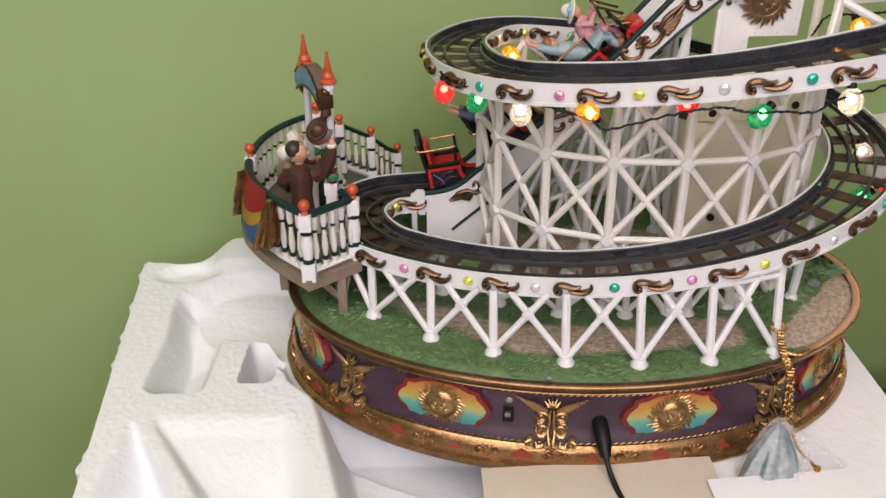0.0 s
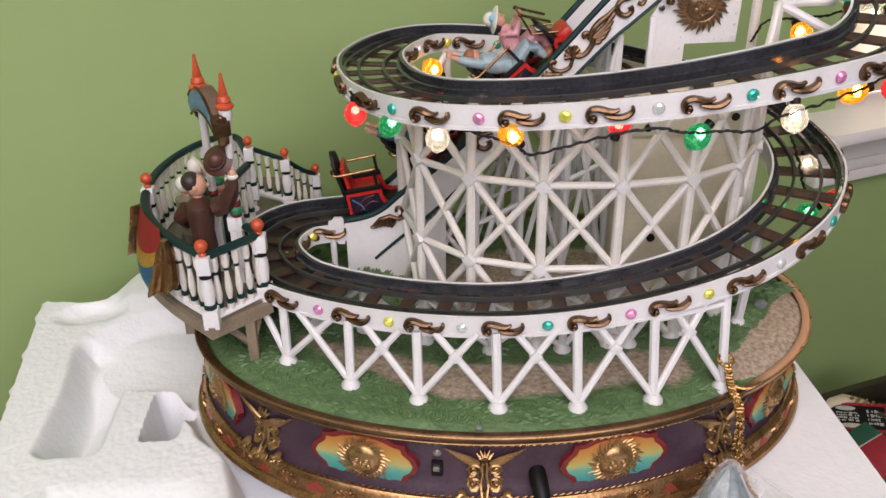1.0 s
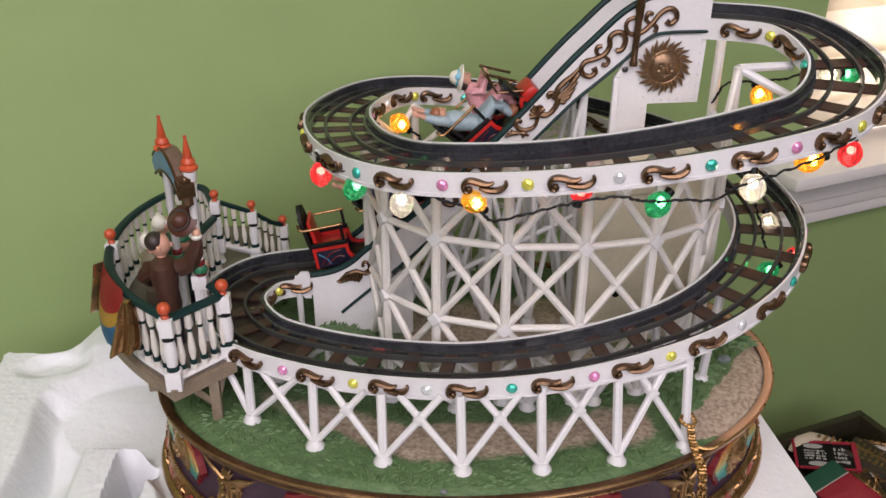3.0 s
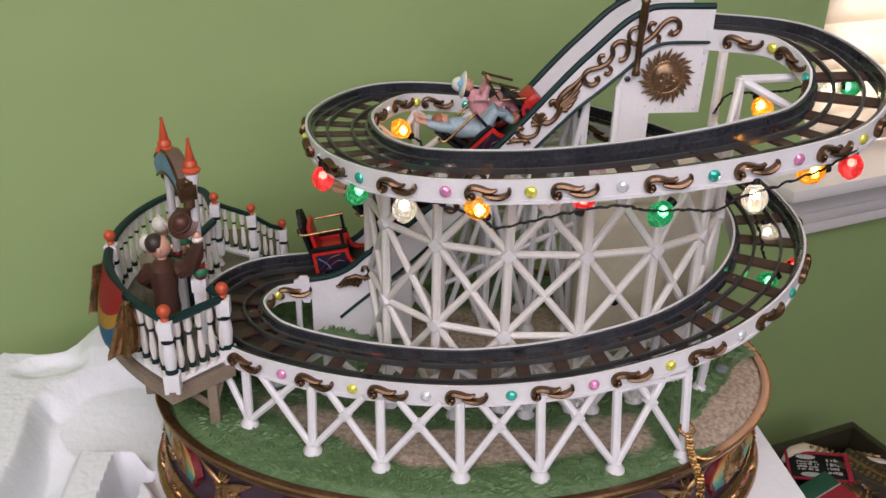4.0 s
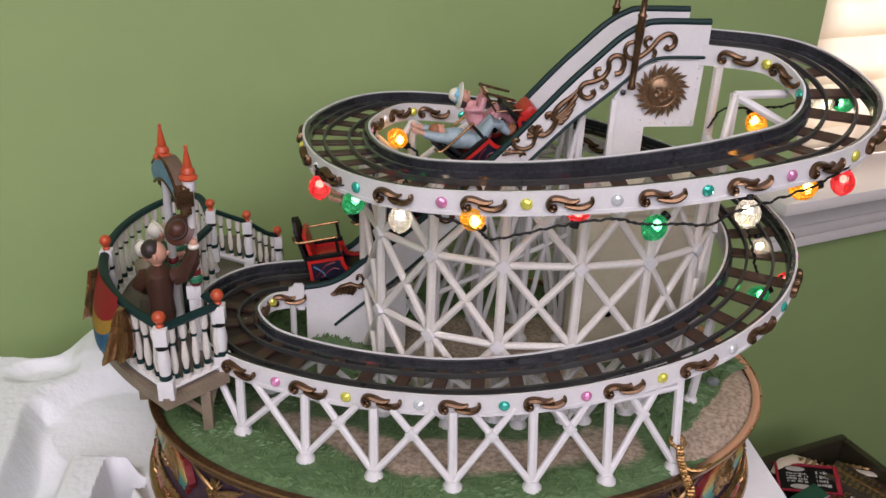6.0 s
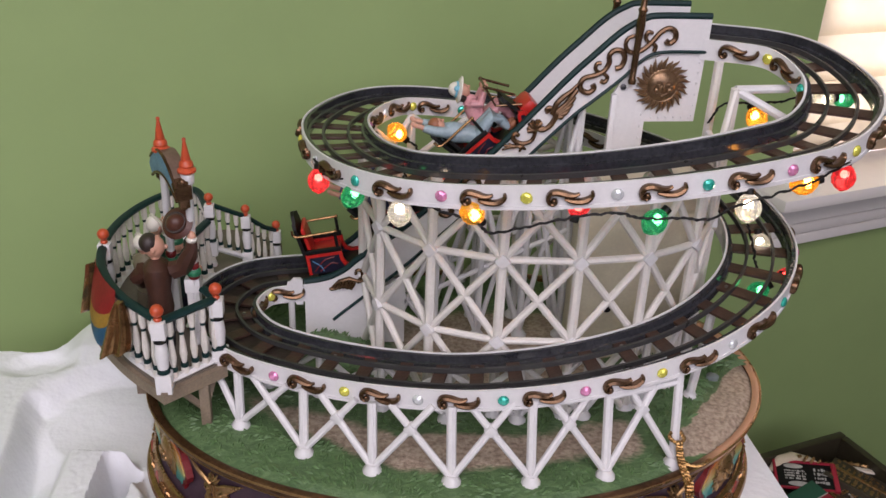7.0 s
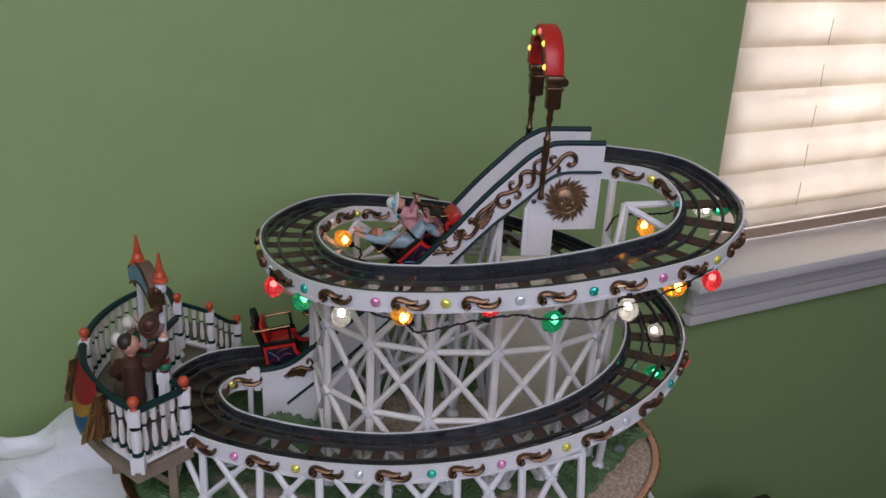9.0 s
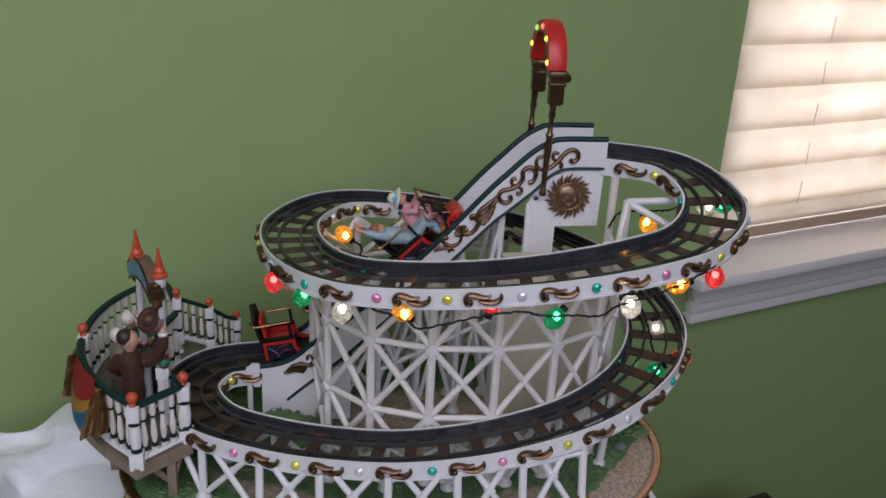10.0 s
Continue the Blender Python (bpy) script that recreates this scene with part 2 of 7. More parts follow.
FOAM, GRASS, SUNSET, BLIND, RIM = foam_material(), grass_material(), sunset_material(), blind_material(), rim_material()
GEMS = [mat("gem_" + k, c, 0.10, 0.45, var=0.30, scale=1400, coat=0.6) for k, c in
        (("pink", (0.90, 0.30, 0.55)), ("yellow", (0.84, 0.76, 0.12)), ("clear", (0.78, 0.90, 0.96)), ("teal", (0.02, 0.46, 0.36)))]
BULB = {"red": glass_material("red_bulb_glass", (0.88, 0.07, 0.07), 0.20, 0.05, 0.86), "green": glass_material("green_bulb_glass", (0.015, 0.40, 0.16), 0.16, 0.05, 0.84),
        "amber": glass_material("amber_bulb_glass", (0.92, 0.44, 0.03), 0.20, 0.05, 0.84), "white": glass_material("clear_bulb_glass", (0.86, 0.91, 0.86), 0.09, 0.14, 0.88, (1.0, 0.82, 0.56))}
HOT = {k: glass_material(k + "_filament_glow", c, g, trans=0.0, gcol=c) for k, c, g in
       (("red", (1.0, 0.20, 0.12), 16.0), ("green", (0.45, 1.0, 0.40), 12.0), ("amber", (1.0, 0.60, 0.18), 36.0), ("white", (1.0, 0.78, 0.48), 20.0))}


def film_material():
    """Thin clear film: mostly see-through, milky and glossy in its creases."""
    m = bpy.data.materials.new("clear_bag_film")
    m.use_nodes = True
    n, ln = m.node_tree.nodes, m.node_tree.links
    b = n["Principled BSDF"]
    b.inputs["Base Color"].default_value = (0.80, 0.82, 0.83, 1); b.inputs["Roughness"].default_value = 0.16
    t, mx = n.new("ShaderNodeBsdfTransparent"), n.new("ShaderNodeMixShader")
    co = n.new("ShaderNodeTexCoord"); w = n.new("ShaderNodeTexNoise"); w.inputs["Scale"].default_value = 55; w.inputs["Detail"].default_value = 4; w.inputs["Distortion"].default_value = 1.2
    ln.new(co.outputs["Object"], w.inputs["Vector"])
    mr = n.new("ShaderNodeMapRange"); mr.inputs["From Min"].default_value, mr.inputs["From Max"].default_value = 0.42, 0.72
    mr.inputs["To Min"].default_value, mr.inputs["To Max"].default_value = 0.06, 0.34
    ln.new(w.outputs["Fac"], mr.inputs["Value"]); ln.new(mr.outputs[0], mx.inputs[0])
    bp = n.new("ShaderNodeBump"); bp.inputs["Strength"].default_value = 0.8; bp.inputs["Distance"].default_value = 0.004
    ln.new(w.outputs["Fac"], bp.inputs["Height"]); ln.new(bp.outputs[0], b.inputs["Normal"])
    ln.new(t.outputs[0], mx.inputs[1]); ln.new(b.outputs[0], mx.inputs[2]); ln.new(mx.outputs[0], n["Material Output"].inputs["Surface"])
    return m


PLASTIC = film_material()
PANE = glass_material("window_glass", (0.97, 0.98, 0.97), rough=0.0)

GLOW = {k: glass_material(k + "_small_bulb", c, g, trans=0.0, gcol=c) for k, c, g in (("red", (1.0, 0.16, 0.10), 2.0), ("green", (0.30, 0.85, 0.10), 1.5), ("amber", (1.0, 0.60, 0.08), 2.2), ("lime", (0.62, 0.80, 0.08), 1.8))}

# ---------------- mesh helpers ----------------


def thing(name, loc, label, category, group="", kind=""):
    ob = new(name)
    ob.location = loc
    ob.empty_display_size = 0.02
    return tagged(ob, label, category, group, kind)


def origin(ob):
    v = Vector((0, 0, 0))
    while ob is not None:
        v += ob.location
        ob = ob.parent
    return v


def mesh_of(name, bm, mats, smooth=True):
    me = bpy.data.meshes.new(name)
    bm.normal_update()
    bm.to_mesh(me)
    bm.free()
    for m in (mats if isinstance(mats, (list, tuple)) else [mats]):
        me.materials.append(m)
    if smooth:
        me.shade_smooth()
        me.set_sharp_from_angle(angle=radians(38))
    return me


def part(name, bm, mats, parent=None, label="", smooth=True):
    """One mesh object from a bmesh in world coordinates, under a thing or a part."""
    if parent is not None:
        bmesh.ops.translate(bm, verts=bm.verts, vec=-origin(parent))
    ob = new(name, mesh_of(name, bm, mats, smooth))
    ob.parent = parent
    return tagged(ob, label) if label else ob


def piece(name, me, m, parent, label=""):
    """An object on a shared mesh at the world pose m, under a thing or a part."""
    ob = new(name, me)
    ob.parent = parent
    ob.matrix_basis = Matrix.Translation(-origin(parent)) @ m if parent is not None else m
    return tagged(ob, label) if label else ob


def top(name, bm, mats, label, category, group="", kind="", smooth=True):
    return tagged(part(name, bm, mats, None, "", smooth), label, category, group, kind)


def box(bm, c, s, m=None, bevel=0.0, mi=0):
    r = bmesh.ops.create_cube(bm, size=1.0)
    vs = r["verts"]
    for v in vs:
        v.co = Vector((v.co.x * s[0], v.co.y * s[1], v.co.z * s[2]))
    if bevel:
        es = list({e for v in vs for e in v.link_edges})
        q = bmesh.ops.bevel(bm, geom=es, offset=bevel, segments=2, affect='EDGES', profile=0.6)
        vs = list({v for f in q["faces"] for v in f.verts} | {v for v in vs if v.is_valid})
    t = (m or Matrix()) if m is not None else Matrix.Translation(c)
    for v in vs:
        v.co = t @ v.co
    if mi:
        for f in {f for v in vs for f in v.link_faces}:
            f.material_index = mi
    return vs


def basis(d, ref=Vector((0, 0, 1))):
    d = d.normalized()
    if abs(d.dot(ref)) > 0.97:
        ref = Vector((0, 1, 0))
    x = d.cross(ref).normalized()
    return x, x.cross(d).normalized()


def tube(bm, pts, radii, n=8, flat=1.0, axis=None, cap=True, mi=0):
    """A round or flattened tube along points; axis: the direction that is flattened."""
    pts = [Vector(p) for p in pts]
    if not isinstance(radii, (list, tuple)):
        radii = [radii] * len(pts)
    rings = []
    for i, p in enumerate(pts):
        d = pts[min(i + 1, len(pts) - 1)] - pts[max(i - 1, 0)]
        if axis is not None:
            a = Vector(axis); s = d.normalized().cross(a).normalized(); u = a
        else:
            s, u = basis(d)
        rings.append([bm.verts.new(p + radii[i] * (math.cos(k * math.tau / n) * s + flat * math.sin(k * math.tau / n) * u)) for k in range(n)])
    fs = []
    for a, b in zip(rings, rings[1:]):
        for k in range(n):
            fs.append(bm.faces.new((a[k], a[(k + 1) % n], b[(k + 1) % n], b[k])))
    if cap:
        fs.append(bm.faces.new(rings[0][::-1])); fs.append(bm.faces.new(rings[-1]))
    for f in fs:
        f.material_index = mi
    bmesh.ops.recalc_face_normals(bm, faces=fs)
    return fs


def lathe(bm, prof, m, n=16, mi=0, sx=1.0, sy=1.0):
    """A turned body: prof is (radius, height) from the bottom up."""
    rings = []
    for r, z in prof:
        rings.append([bm.verts.new(m @ Vector((sx * r * math.cos(k * math.tau / n), sy * r * math.sin(k * math.tau / n), z))) for k in range(n)])
    fs = []
    for a, b in zip(rings, rings[1:]):
        for k in range(n):
            fs.append(bm.faces.new((a[k], a[(k + 1) % n], b[(k + 1) % n], b[k])))
    fs.append(bm.faces.new(rings[0][::-1])); fs.append(bm.faces.new(rings[-1]))
    for f in fs:
        f.material_index = mi
    bmesh.ops.recalc_face_normals(bm, faces=fs)
    return fs


def ball(bm, c, r, m=None, seg=12, scale=(1, 1, 1), mi=0):
    t = Matrix.Translation(c) @ (m or Matrix()) @ Matrix.Diagonal((r * scale[0], r * scale[1], r * scale[2], 1))
    q = bmesh.ops.create_uvsphere(bm, u_segments=seg, v_segments=max(6, seg * 2 // 3), radius=1.0, matrix=t)
    if mi:
        for f in {f for v in q["verts"] for f in v.link_faces}:
            f.material_index = mi
    return q["verts"]


def plate(bm, outline, m, depth, mi=0, bevel=0.0):
    """A flat plate cut to an outline in (x, z), thickness along y, at the pose m."""
    a = [bm.verts.new(m @ Vector((x, 0, z))) for x, z in outline]
    b = [bm.verts.new(m @ Vector((x, depth, z))) for x, z in outline]
    fs = [bm.faces.new(a), bm.faces.new(b[::-1])]
    k = len(a)
    for i in range(k):
        fs.append(bm.faces.new((a[i], b[i], b[(i + 1) % k], a[(i + 1) % k])))
    for f in fs:
        f.material_index = mi
    bmesh.ops.recalc_face_normals(bm, faces=fs)
    return fs


def spline(K, m=14):
    K = [Vector(k) for k in K]
    e = [2 * K[0] - K[1]] + K + [2 * K[-1] - K[-2]]
    out = []
    for i in range(len(K) - 1):
        a, b, c, d = e[i:i + 4]
        for j in range(m):
            s = j / m
            out.append(0.5 * (2 * b + (c - a) * s + (2 * a - 5 * b + 4 * c - d) * s * s + (3 * b - a - 3 * c + d) * s ** 3))
    return out + [K[-1].copy()]


# ---------------- the room ----------------
PHI = radians(19.5)
W0 = Vector((0.0061, 0.3920, 0))
WALLM = Matrix.Translation(W0) @ Matrix.Rotation(PHI, 4, 'Z')      # x along the wall, -y into the room
FLOOR_Z, CEIL_Z = -0.90, 1.55
UL, UR, WB, WT = 0.543, 1.40, 0.045, 1.25                            # the window's opening


def wbox(bm, u0, u1, v0, v1, z0, z1, bevel=0.0, mi=0):
    """A box in the wall's own axes: along, into the wall, up."""
    return box(bm, None, (u1 - u0, v1 - v0, z1 - z0), WALLM @ Matrix.Translation(((u0 + u1) / 2, (v0 + v1) / 2, (z0 + z1) / 2)), bevel, mi)


bm = bmesh.new()
wbox(bm, -3.2, UL, 0, 0.14, FLOOR_Z, CEIL_Z)
wbox(bm, UR, 3.6, 0, 0.14, FLOOR_Z, CEIL_Z)
wbox(bm, UL, UR, 0, 0.14, FLOOR_Z, WB - 0.03)
wbox(bm, UL, UR, 0, 0.14, WT, CEIL_Z)
top("wall_north", bm, WALL, "sage green painted plaster wall with a window", "wall", kind="structure", smooth=False)
for nm, u0, u1, v0, v1 in (("wall_west", -3.34, -3.2, -5.4, 0.14), ("wall_east", 3.6, 3.74, -5.4, 0.14), ("wall_south", -3.34, 3.74, -5.54, -5.4)):
    bm = bmesh.new()
    wbox(bm, u0, u1, v0, v1, FLOOR_Z, CEIL_Z)
    top(nm, bm, WALL, "plain sage green painted wall of the room", "wall", kind="structure", smooth=False)
bm = bmesh.new(); wbox(bm, -3.34, 3.74, -5.54, 0.14, FLOOR_Z - 0.1, FLOOR_Z)
top("floor", bm, FLOORM, "brown carpeted floor of the room", "floor", kind="structure", smooth=False)
bm = bmesh.new(); wbox(bm, -3.34, 3.74, -5.54, 0.14, CEIL_Z, CEIL_Z + 0.1)
top("ceiling", bm, CEIL, "plain white painted ceiling", "ceiling", kind="structure", smooth=False)

# window with its sill, frame and pane
win = thing("window_1", WALLM @ Vector(((UL + UR) / 2, 0, WB)), "white painted window with a deep moulded sill", "window", kind="structure")
bm = bmesh.new()
wbox(bm, UL - 0.080, UR + 0.080, -0.078, 0.10, 0.0115, 0.0290, 0.005)
part("window_sill", bm, TRIMWHITE, win, "white painted wooden sill with rounded nose")
bm = bmesh.new()
cove = [(-0.0015, 0.0110), (-0.0020, -0.004), (-0.0045, -0.016), (-0.0095, -0.027), (-0.0175, -0.0375), (-0.0175, -0.0400), (-0.0010, -0.0400), (-0.0010, 0.0110)]
ends = [[bm.verts.new(WALLM @ Vector((u, v, z))) for v, z in cove] for u in (UL - 0.024, UR + 0.024)]
for k in range(len(cove)):
    bm.faces.new((ends[0][k], ends[0][(k + 1) % len(cove)], ends[1][(k + 1) % len(cove)], ends[1][k]))
for e_ in ends:
    bm.faces.new(e_)
bmesh.ops.recalc_face_normals(bm, faces=bm.faces)
wbox(bm, UL - 0.030, UR + 0.030, -0.022, -0.001, -0.0555, -0.0385, 0.006)
wbox(bm, UL - 0.030, UR + 0.030, -0.020, -0.001, -0.0720, -0.0560, 0.003)
part("sill_apron", bm, TRIMWHITE, win)
bm = bmesh.new()
wbox(bm, UL, UL + 0.002, 0.040, 0.12, 0.0345, WT); wbox(bm, UR - 0.002, UR, 0.040, 0.12, 0.0345, WT); wbox(bm, UL + 0.0025, UR - 0.0025, 0.040, 0.12, WT - 0.02, WT)
wbox(bm, UL + 0.0025, UL + 0.06, 0.07, 0.11, 0.035, WT - 0.021); wbox(bm, UR - 0.06, UR - 0.0025, 0.07, 0.11, 0.035, WT - 0.021)
wbox(bm, UL + 0.0605, UR - 0.0605, 0.07, 0.11, 0.035, 0.075); wbox(bm, UL + 0.0605, UR - 0.0605, 0.07, 0.11, WT - 0.06, WT - 0.021)
part("window_frame", bm, TRIMWHITE, win)
bm = bmesh.new(); wbox(bm, UL + 0.058, UR - 0.058, 0.088, 0.092, 0.073, WT - 0.058)
pn = part("pane", bm, PANE, win, "clear window glass"); pn.visible_shadow = False
area_lamp("daylight_in_window", WALLM @ Matrix.Translation(((UL + UR) / 2, 0.135, 0.62)) @ pose(0, 0, 0, -90, 0, 0), 0.8, 1.15, 28.0, (0.98, 0.97, 0.96))

# pleated shade: one soft sheet with rounded folds, a bottom rail and a cord
shade = thing("window_shade", WALLM @ Vector((0.95, 0.03, WB)), "cream pleated fabric shade glowing with daylight, lowered", "window shade")
bm = bmesh.new()
rows_z = []
z = 0.0165
while z < WT - 0.02:
    for j in range(8):
        f = j / 8
        if z + 0.062 * f > 0.052:
            rows_z.append((z + 0.062 * f, 0.032 - 0.012 * abs(math.sin(math.pi * f)) ** 0.80))
    z += 0.062
grid = []
for zz, vv in rows_z:
    grid.append([bm.verts.new(WALLM @ Vector((0.5475 + i * (UR - 0.005 - 0.5475) / 24, vv + 0.0015 * noise.noise((i * 0.9, zz * 30, 3)), zz))) for i in range(25)])
for a, b in zip(grid, grid[1:]):
    for i in range(24):
        bm.faces.new((a[i], a[i + 1], b[i + 1], b[i]))
sh = part("fabric", bm, BLIND, shade)
sm = sh.modifiers.new("thickness", 'SOLIDIFY'); sm.thickness = 0.0006
z = 0.0785
while z < WT - 0.05:                                  # doubled cloth above each fold
    bm = bmesh.new()
    a = [[bm.verts.new(WALLM @ Vector((0.5475 + i * (UR - 0.005 - 0.5475) / 24, vv, zz + 0.0012 * noise.noise((i * 0.8, z * 40, 6))))) for i in range(25)] for vv, zz in ((0.034, z), (0.0333, z + 0.010), (0.036, z + 0.017))]
    for p_, q_ in zip(a, a[1:]):
        for i in range(24):
            bm.faces.new((p_[i], p_[i + 1], q_[i + 1], q_[i]))
    bmesh.ops.solidify(bm, geom=bm.faces[:], thickness=0.0005)
    part("fold_strip", bm, BLIND, shade)
    z += 0.062
bm = bmesh.new(); wbox(bm, 0.5475, UR - 0.005, 0.016, 0.036, 0.0365, 0.0535, 0.003)
part("bottom_rail", bm, mat("tan_rail", (0.40, 0.30, 0.20), 0.5), shade, "tan bottom rail of the shade")
CORD = mat("cord", (0.35, 0.30, 0.24), 0.8)
z = 0.085
while z < WT - 0.1:
    bm = bmesh.new()
    L = 0.030 + 0.010 * random.random()
    tube(bm, [WALLM @ Vector((0.727 + 0.0006 * math.sin(k * 1.1 + z * 50), 0.008, z + L * k / 4)) for k in range(5)], 0.0005, 5)
    part("lift_cord", bm, CORD, shade)
    z += 0.062

# ---------------- support: foam block on a carton, tray on the floor ----------------


def smooth(a, b, x):
    t = max(0.0, min(1.0, (x - a) / (b - a)))
    return t * t * (3 - 2 * t)


def pit(x, y, cx, cy, rx, ry, ang, soft, p=2.0):
    """1 inside a rounded pocket, 0 outside."""
    c, s = math.cos(ang), math.sin(ang)
    u, v = (x - cx) * c + (y - cy) * s, -(x - cx) * s + (y - cy) * c
    d = (abs(u / rx) ** p + abs(v / ry) ** p) ** (1 / p)
    return 1 - smooth(1 - soft, 1 + soft, d)


def well(x, y, x0, x1, y0, y1, r, w):
    """1 inside a rounded rectangle, 0 outside, with a wall w wide."""
    qx, qy = abs(x - (x0 + x1) / 2) - (x1 - x0) / 2 + r, abs(y - (y0 + y1) / 2) - (y1 - y0) / 2 + r
    d = math.hypot(max(qx, 0), max(qy, 0)) + min(max(qx, qy), 0) - r
    return 1 - smooth(-w, 0, d)


def foam_z(x, y):
    fx, fy = x, y
    k = smooth(-0.15, -0.2, x)
    torn = 0.0022 * noise.noise((x * 60, y * 60, 2.0)) + 0.0003 * noise.noise((x * 170, y * 170, 9.0))
    x, y = x + k * torn, y + k * (0.0022 * noise.noise((x * 60, y * 60, 9.0)) + 0.0003 * noise.noise((x * 170, y * 170, 5.0)))
    e = math.hypot((x - 0.02) / 0.250, (y - 0.082) / 0.178)
    z = 0.014 - 0.022 * max(1 - smooth(0.94, 1.0, e), smooth(-0.05, 0.03, x))   # seat of the base, lower flat part
    top_z = z
    z -= 0.0075 * pit(x, y, -0.314, 0.163, 0.024, 0.013, 0.25, 0.5)             # shallow scoop on the back lip
    basin = pit(x, y, -0.238, 0.104, 0.064, 0.048, -0.10, 0.20, 2.4)            # wide basin beside the base
    z = max(min(z, -0.010 + 0.010 * smooth(0.075, 0.150, y)), z - 0.026) * basin + z * (1 - basin)
    lean = 0.02 * (y - 0.03)
    long_ = well(fx + lean, fy, -0.306 - 0.12 * max(0.0, fy - 0.05), -0.256 - 0.06 * max(0.0, fy - 0.055), -0.022, 0.128, 0.014, 0.019)
    long_floor = -0.024 + 0.012 * smooth(-0.295, -0.255, x) + 0.017 * smooth(0.045, 0.105, y)
    short = well(fx, y, -0.2360, -0.2085, -0.009, 0.050, 0.008, 0.007)
    for m_, f_ in ((long_, long_floor), (short, -0.046)):
        z += (min(z, f_) - z) * m_
    u = (fx + 0.288) * 0.832 + (fy + 0.050) * 0.555                             # front pockets either side of a slanting ridge
    fall = smooth(-0.050, -0.130, fy)
    edge = -0.183 + 0.29 * (-0.010 - fy)
    z -= 0.030 * smooth(-0.302, -0.272, fx) * smooth(-0.008, -0.013, u) * smooth(-0.050, -0.058, fy)
    z -= (0.005 + 0.017 * fall) * smooth(0.0, 0.007 + 0.009 * fall, u) * smooth(-0.044, -0.066, fy) * (1 - smooth(edge - 0.030, edge - 0.008, fx))
    z -= 0.050 * smooth(edge, edge + 0.024, fx) * smooth(0.0, -0.02, fy) * (1 - smooth(0.05, 0.07, fx)) * smooth(-0.36, -0.33, fy)      # deep pocket under the base
    z += 0.010 * smooth(-0.305, -0.280, x) * smooth(-0.17, -0.21, x) * smooth(0.150, 0.185, y)
    rough = smooth(0.10, -0.05, x) * smooth(0.004, 0.001, abs(top_z - z))           # beads show on the broken top, floors are moulded smooth
    bead = noise.voronoi((x * 300, y * 300, 4.0))[0][0]
    return z + 0.0009 * rough * (0.45 - bead) + 0.0002 * noise.noise((x * 160, y * 160, 5.0))


def foam_left(y):
    return -0.360 + 0.165 * max(0.0, 0.165 - y)


FX0, FX1, FY0, FY1 = -0.362, 0.255, -0.40, 0.187
bm = bmesh.new()
NX, NY = 460, 430
vt = []
for j in range(NY + 1):
    row = []
    for i in range(NX + 1):
        x, y = FX0 + (FX1 - FX0) * i / NX, FY0 + (FY1 - FY0) * j / NY
        x0 = foam_left(y)
        x = x0 + (FX1 - x0) * i / NX
        z = foam_z(x, y)
        ex = 0.009 * noise.noise((y * 30, 0.3, 7)) + 0.004 * noise.noise((y * 110, 2.3, 7))
        ey = 0.012 * noise.noise((x * 14, 4.3, 7)) + 0.002 * noise.noise((x * 110, 2.3, 9))
        px = x + (ex if i == 0 else 0)
        py = y + (ey * smooth(0.0, -0.1, x) + 0.030 * smooth(-0.315, -0.285, x) * (1 - smooth(-0.2, -0.1, x))) * (max(0, j - NY + 8) / 8)
        z -= 0.003 * (i == 0) + 0.004 * (j == NY)
        row.append(bm.verts.new((px, py, z)))
    vt.append(row)
for j in range(NY):
    for i in range(NX):
        bm.faces.new((vt[j][i], vt[j][i + 1], vt[j + 1][i + 1], vt[j + 1][i]))
loop = [vt[0][i] for i in range(NX)] + [vt[j][NX] for j in range(NY)] + [vt[NY][i] for i in range(NX, 0, -1)] + [vt[j][0] for j in range(NY, 0, -1)]
low = [bm.verts.new((v.co.x, v.co.y, -0.095)) for v in loop]
for k in range(len(loop)):
    bm.faces.new((loop[k], low[k], low[(k + 1) % len(loop)], loop[(k + 1) % len(loop)]))
bm.faces.new(low)
bmesh.ops.recalc_face_normals(bm, faces=bm.faces)
top("foam_packing_block", bm, FOAM, "white moulded bead foam packing block with rounded pockets", "packing foam")

bm = bmesh.new()
box(bm, (-0.01, -0.09, (-0.0955 + FLOOR_Z) / 2), (0.50, 0.54, -0.0955 - FLOOR_Z), None, 0.004)
top("carton", bm, CARD, "brown cardboard carton carrying the foam block", "carton")

# white card flap and a printed leaflet lying in front of the base
bm = bmesh.new()
box(bm, None, (0.155, 0.12, 0.0016), pose(0.024, -0.140, -0.0045, 3, -1, 3), 0.0005)
top("cardboard_flap", bm, mat("pale_card", (0.60, 0.53, 0.44), 0.7, var=0.06, scale=30), "pale beige card lying on the foam", "card")
bm = bmesh.new()
box(bm, None, (0.100, 0.070, 0.0012), pose(0.142, -0.132, 0.0006, 5, -2, 4), 0.0004)
top("paper_slip", bm, PAPER, "small folded white paper slip", "paper")

tray = thing("storage_tray", (0.60, 0.35, -0.42), "dark lacquered tray filled with festive things, on a carton", "tray")
TRAY_Z = -0.42
TM = Matrix.Translation((0.66, 0.52, TRAY_Z)) @ Matrix.Rotation(radians(17.5), 4, 'Z')
bm = bmesh.new()
for c, s in (((-0.25, -0.20, 0.004), (0.50, 0.40, 0.008)), ((-0.25, -0.006, 0.0345), (0.50, 0.012, 0.052)), ((-0.006, -0.2065, 0.0345), (0.012, 0.387, 0.052)), ((-0.25, -0.394, 0.0345), (0.475, 0.012, 0.052)), ((-0.494, -0.2065, 0.0345), (0.012, 0.387, 0.052))):
    box(bm, None, s, TM @ Matrix.Translation(c), 0.002)
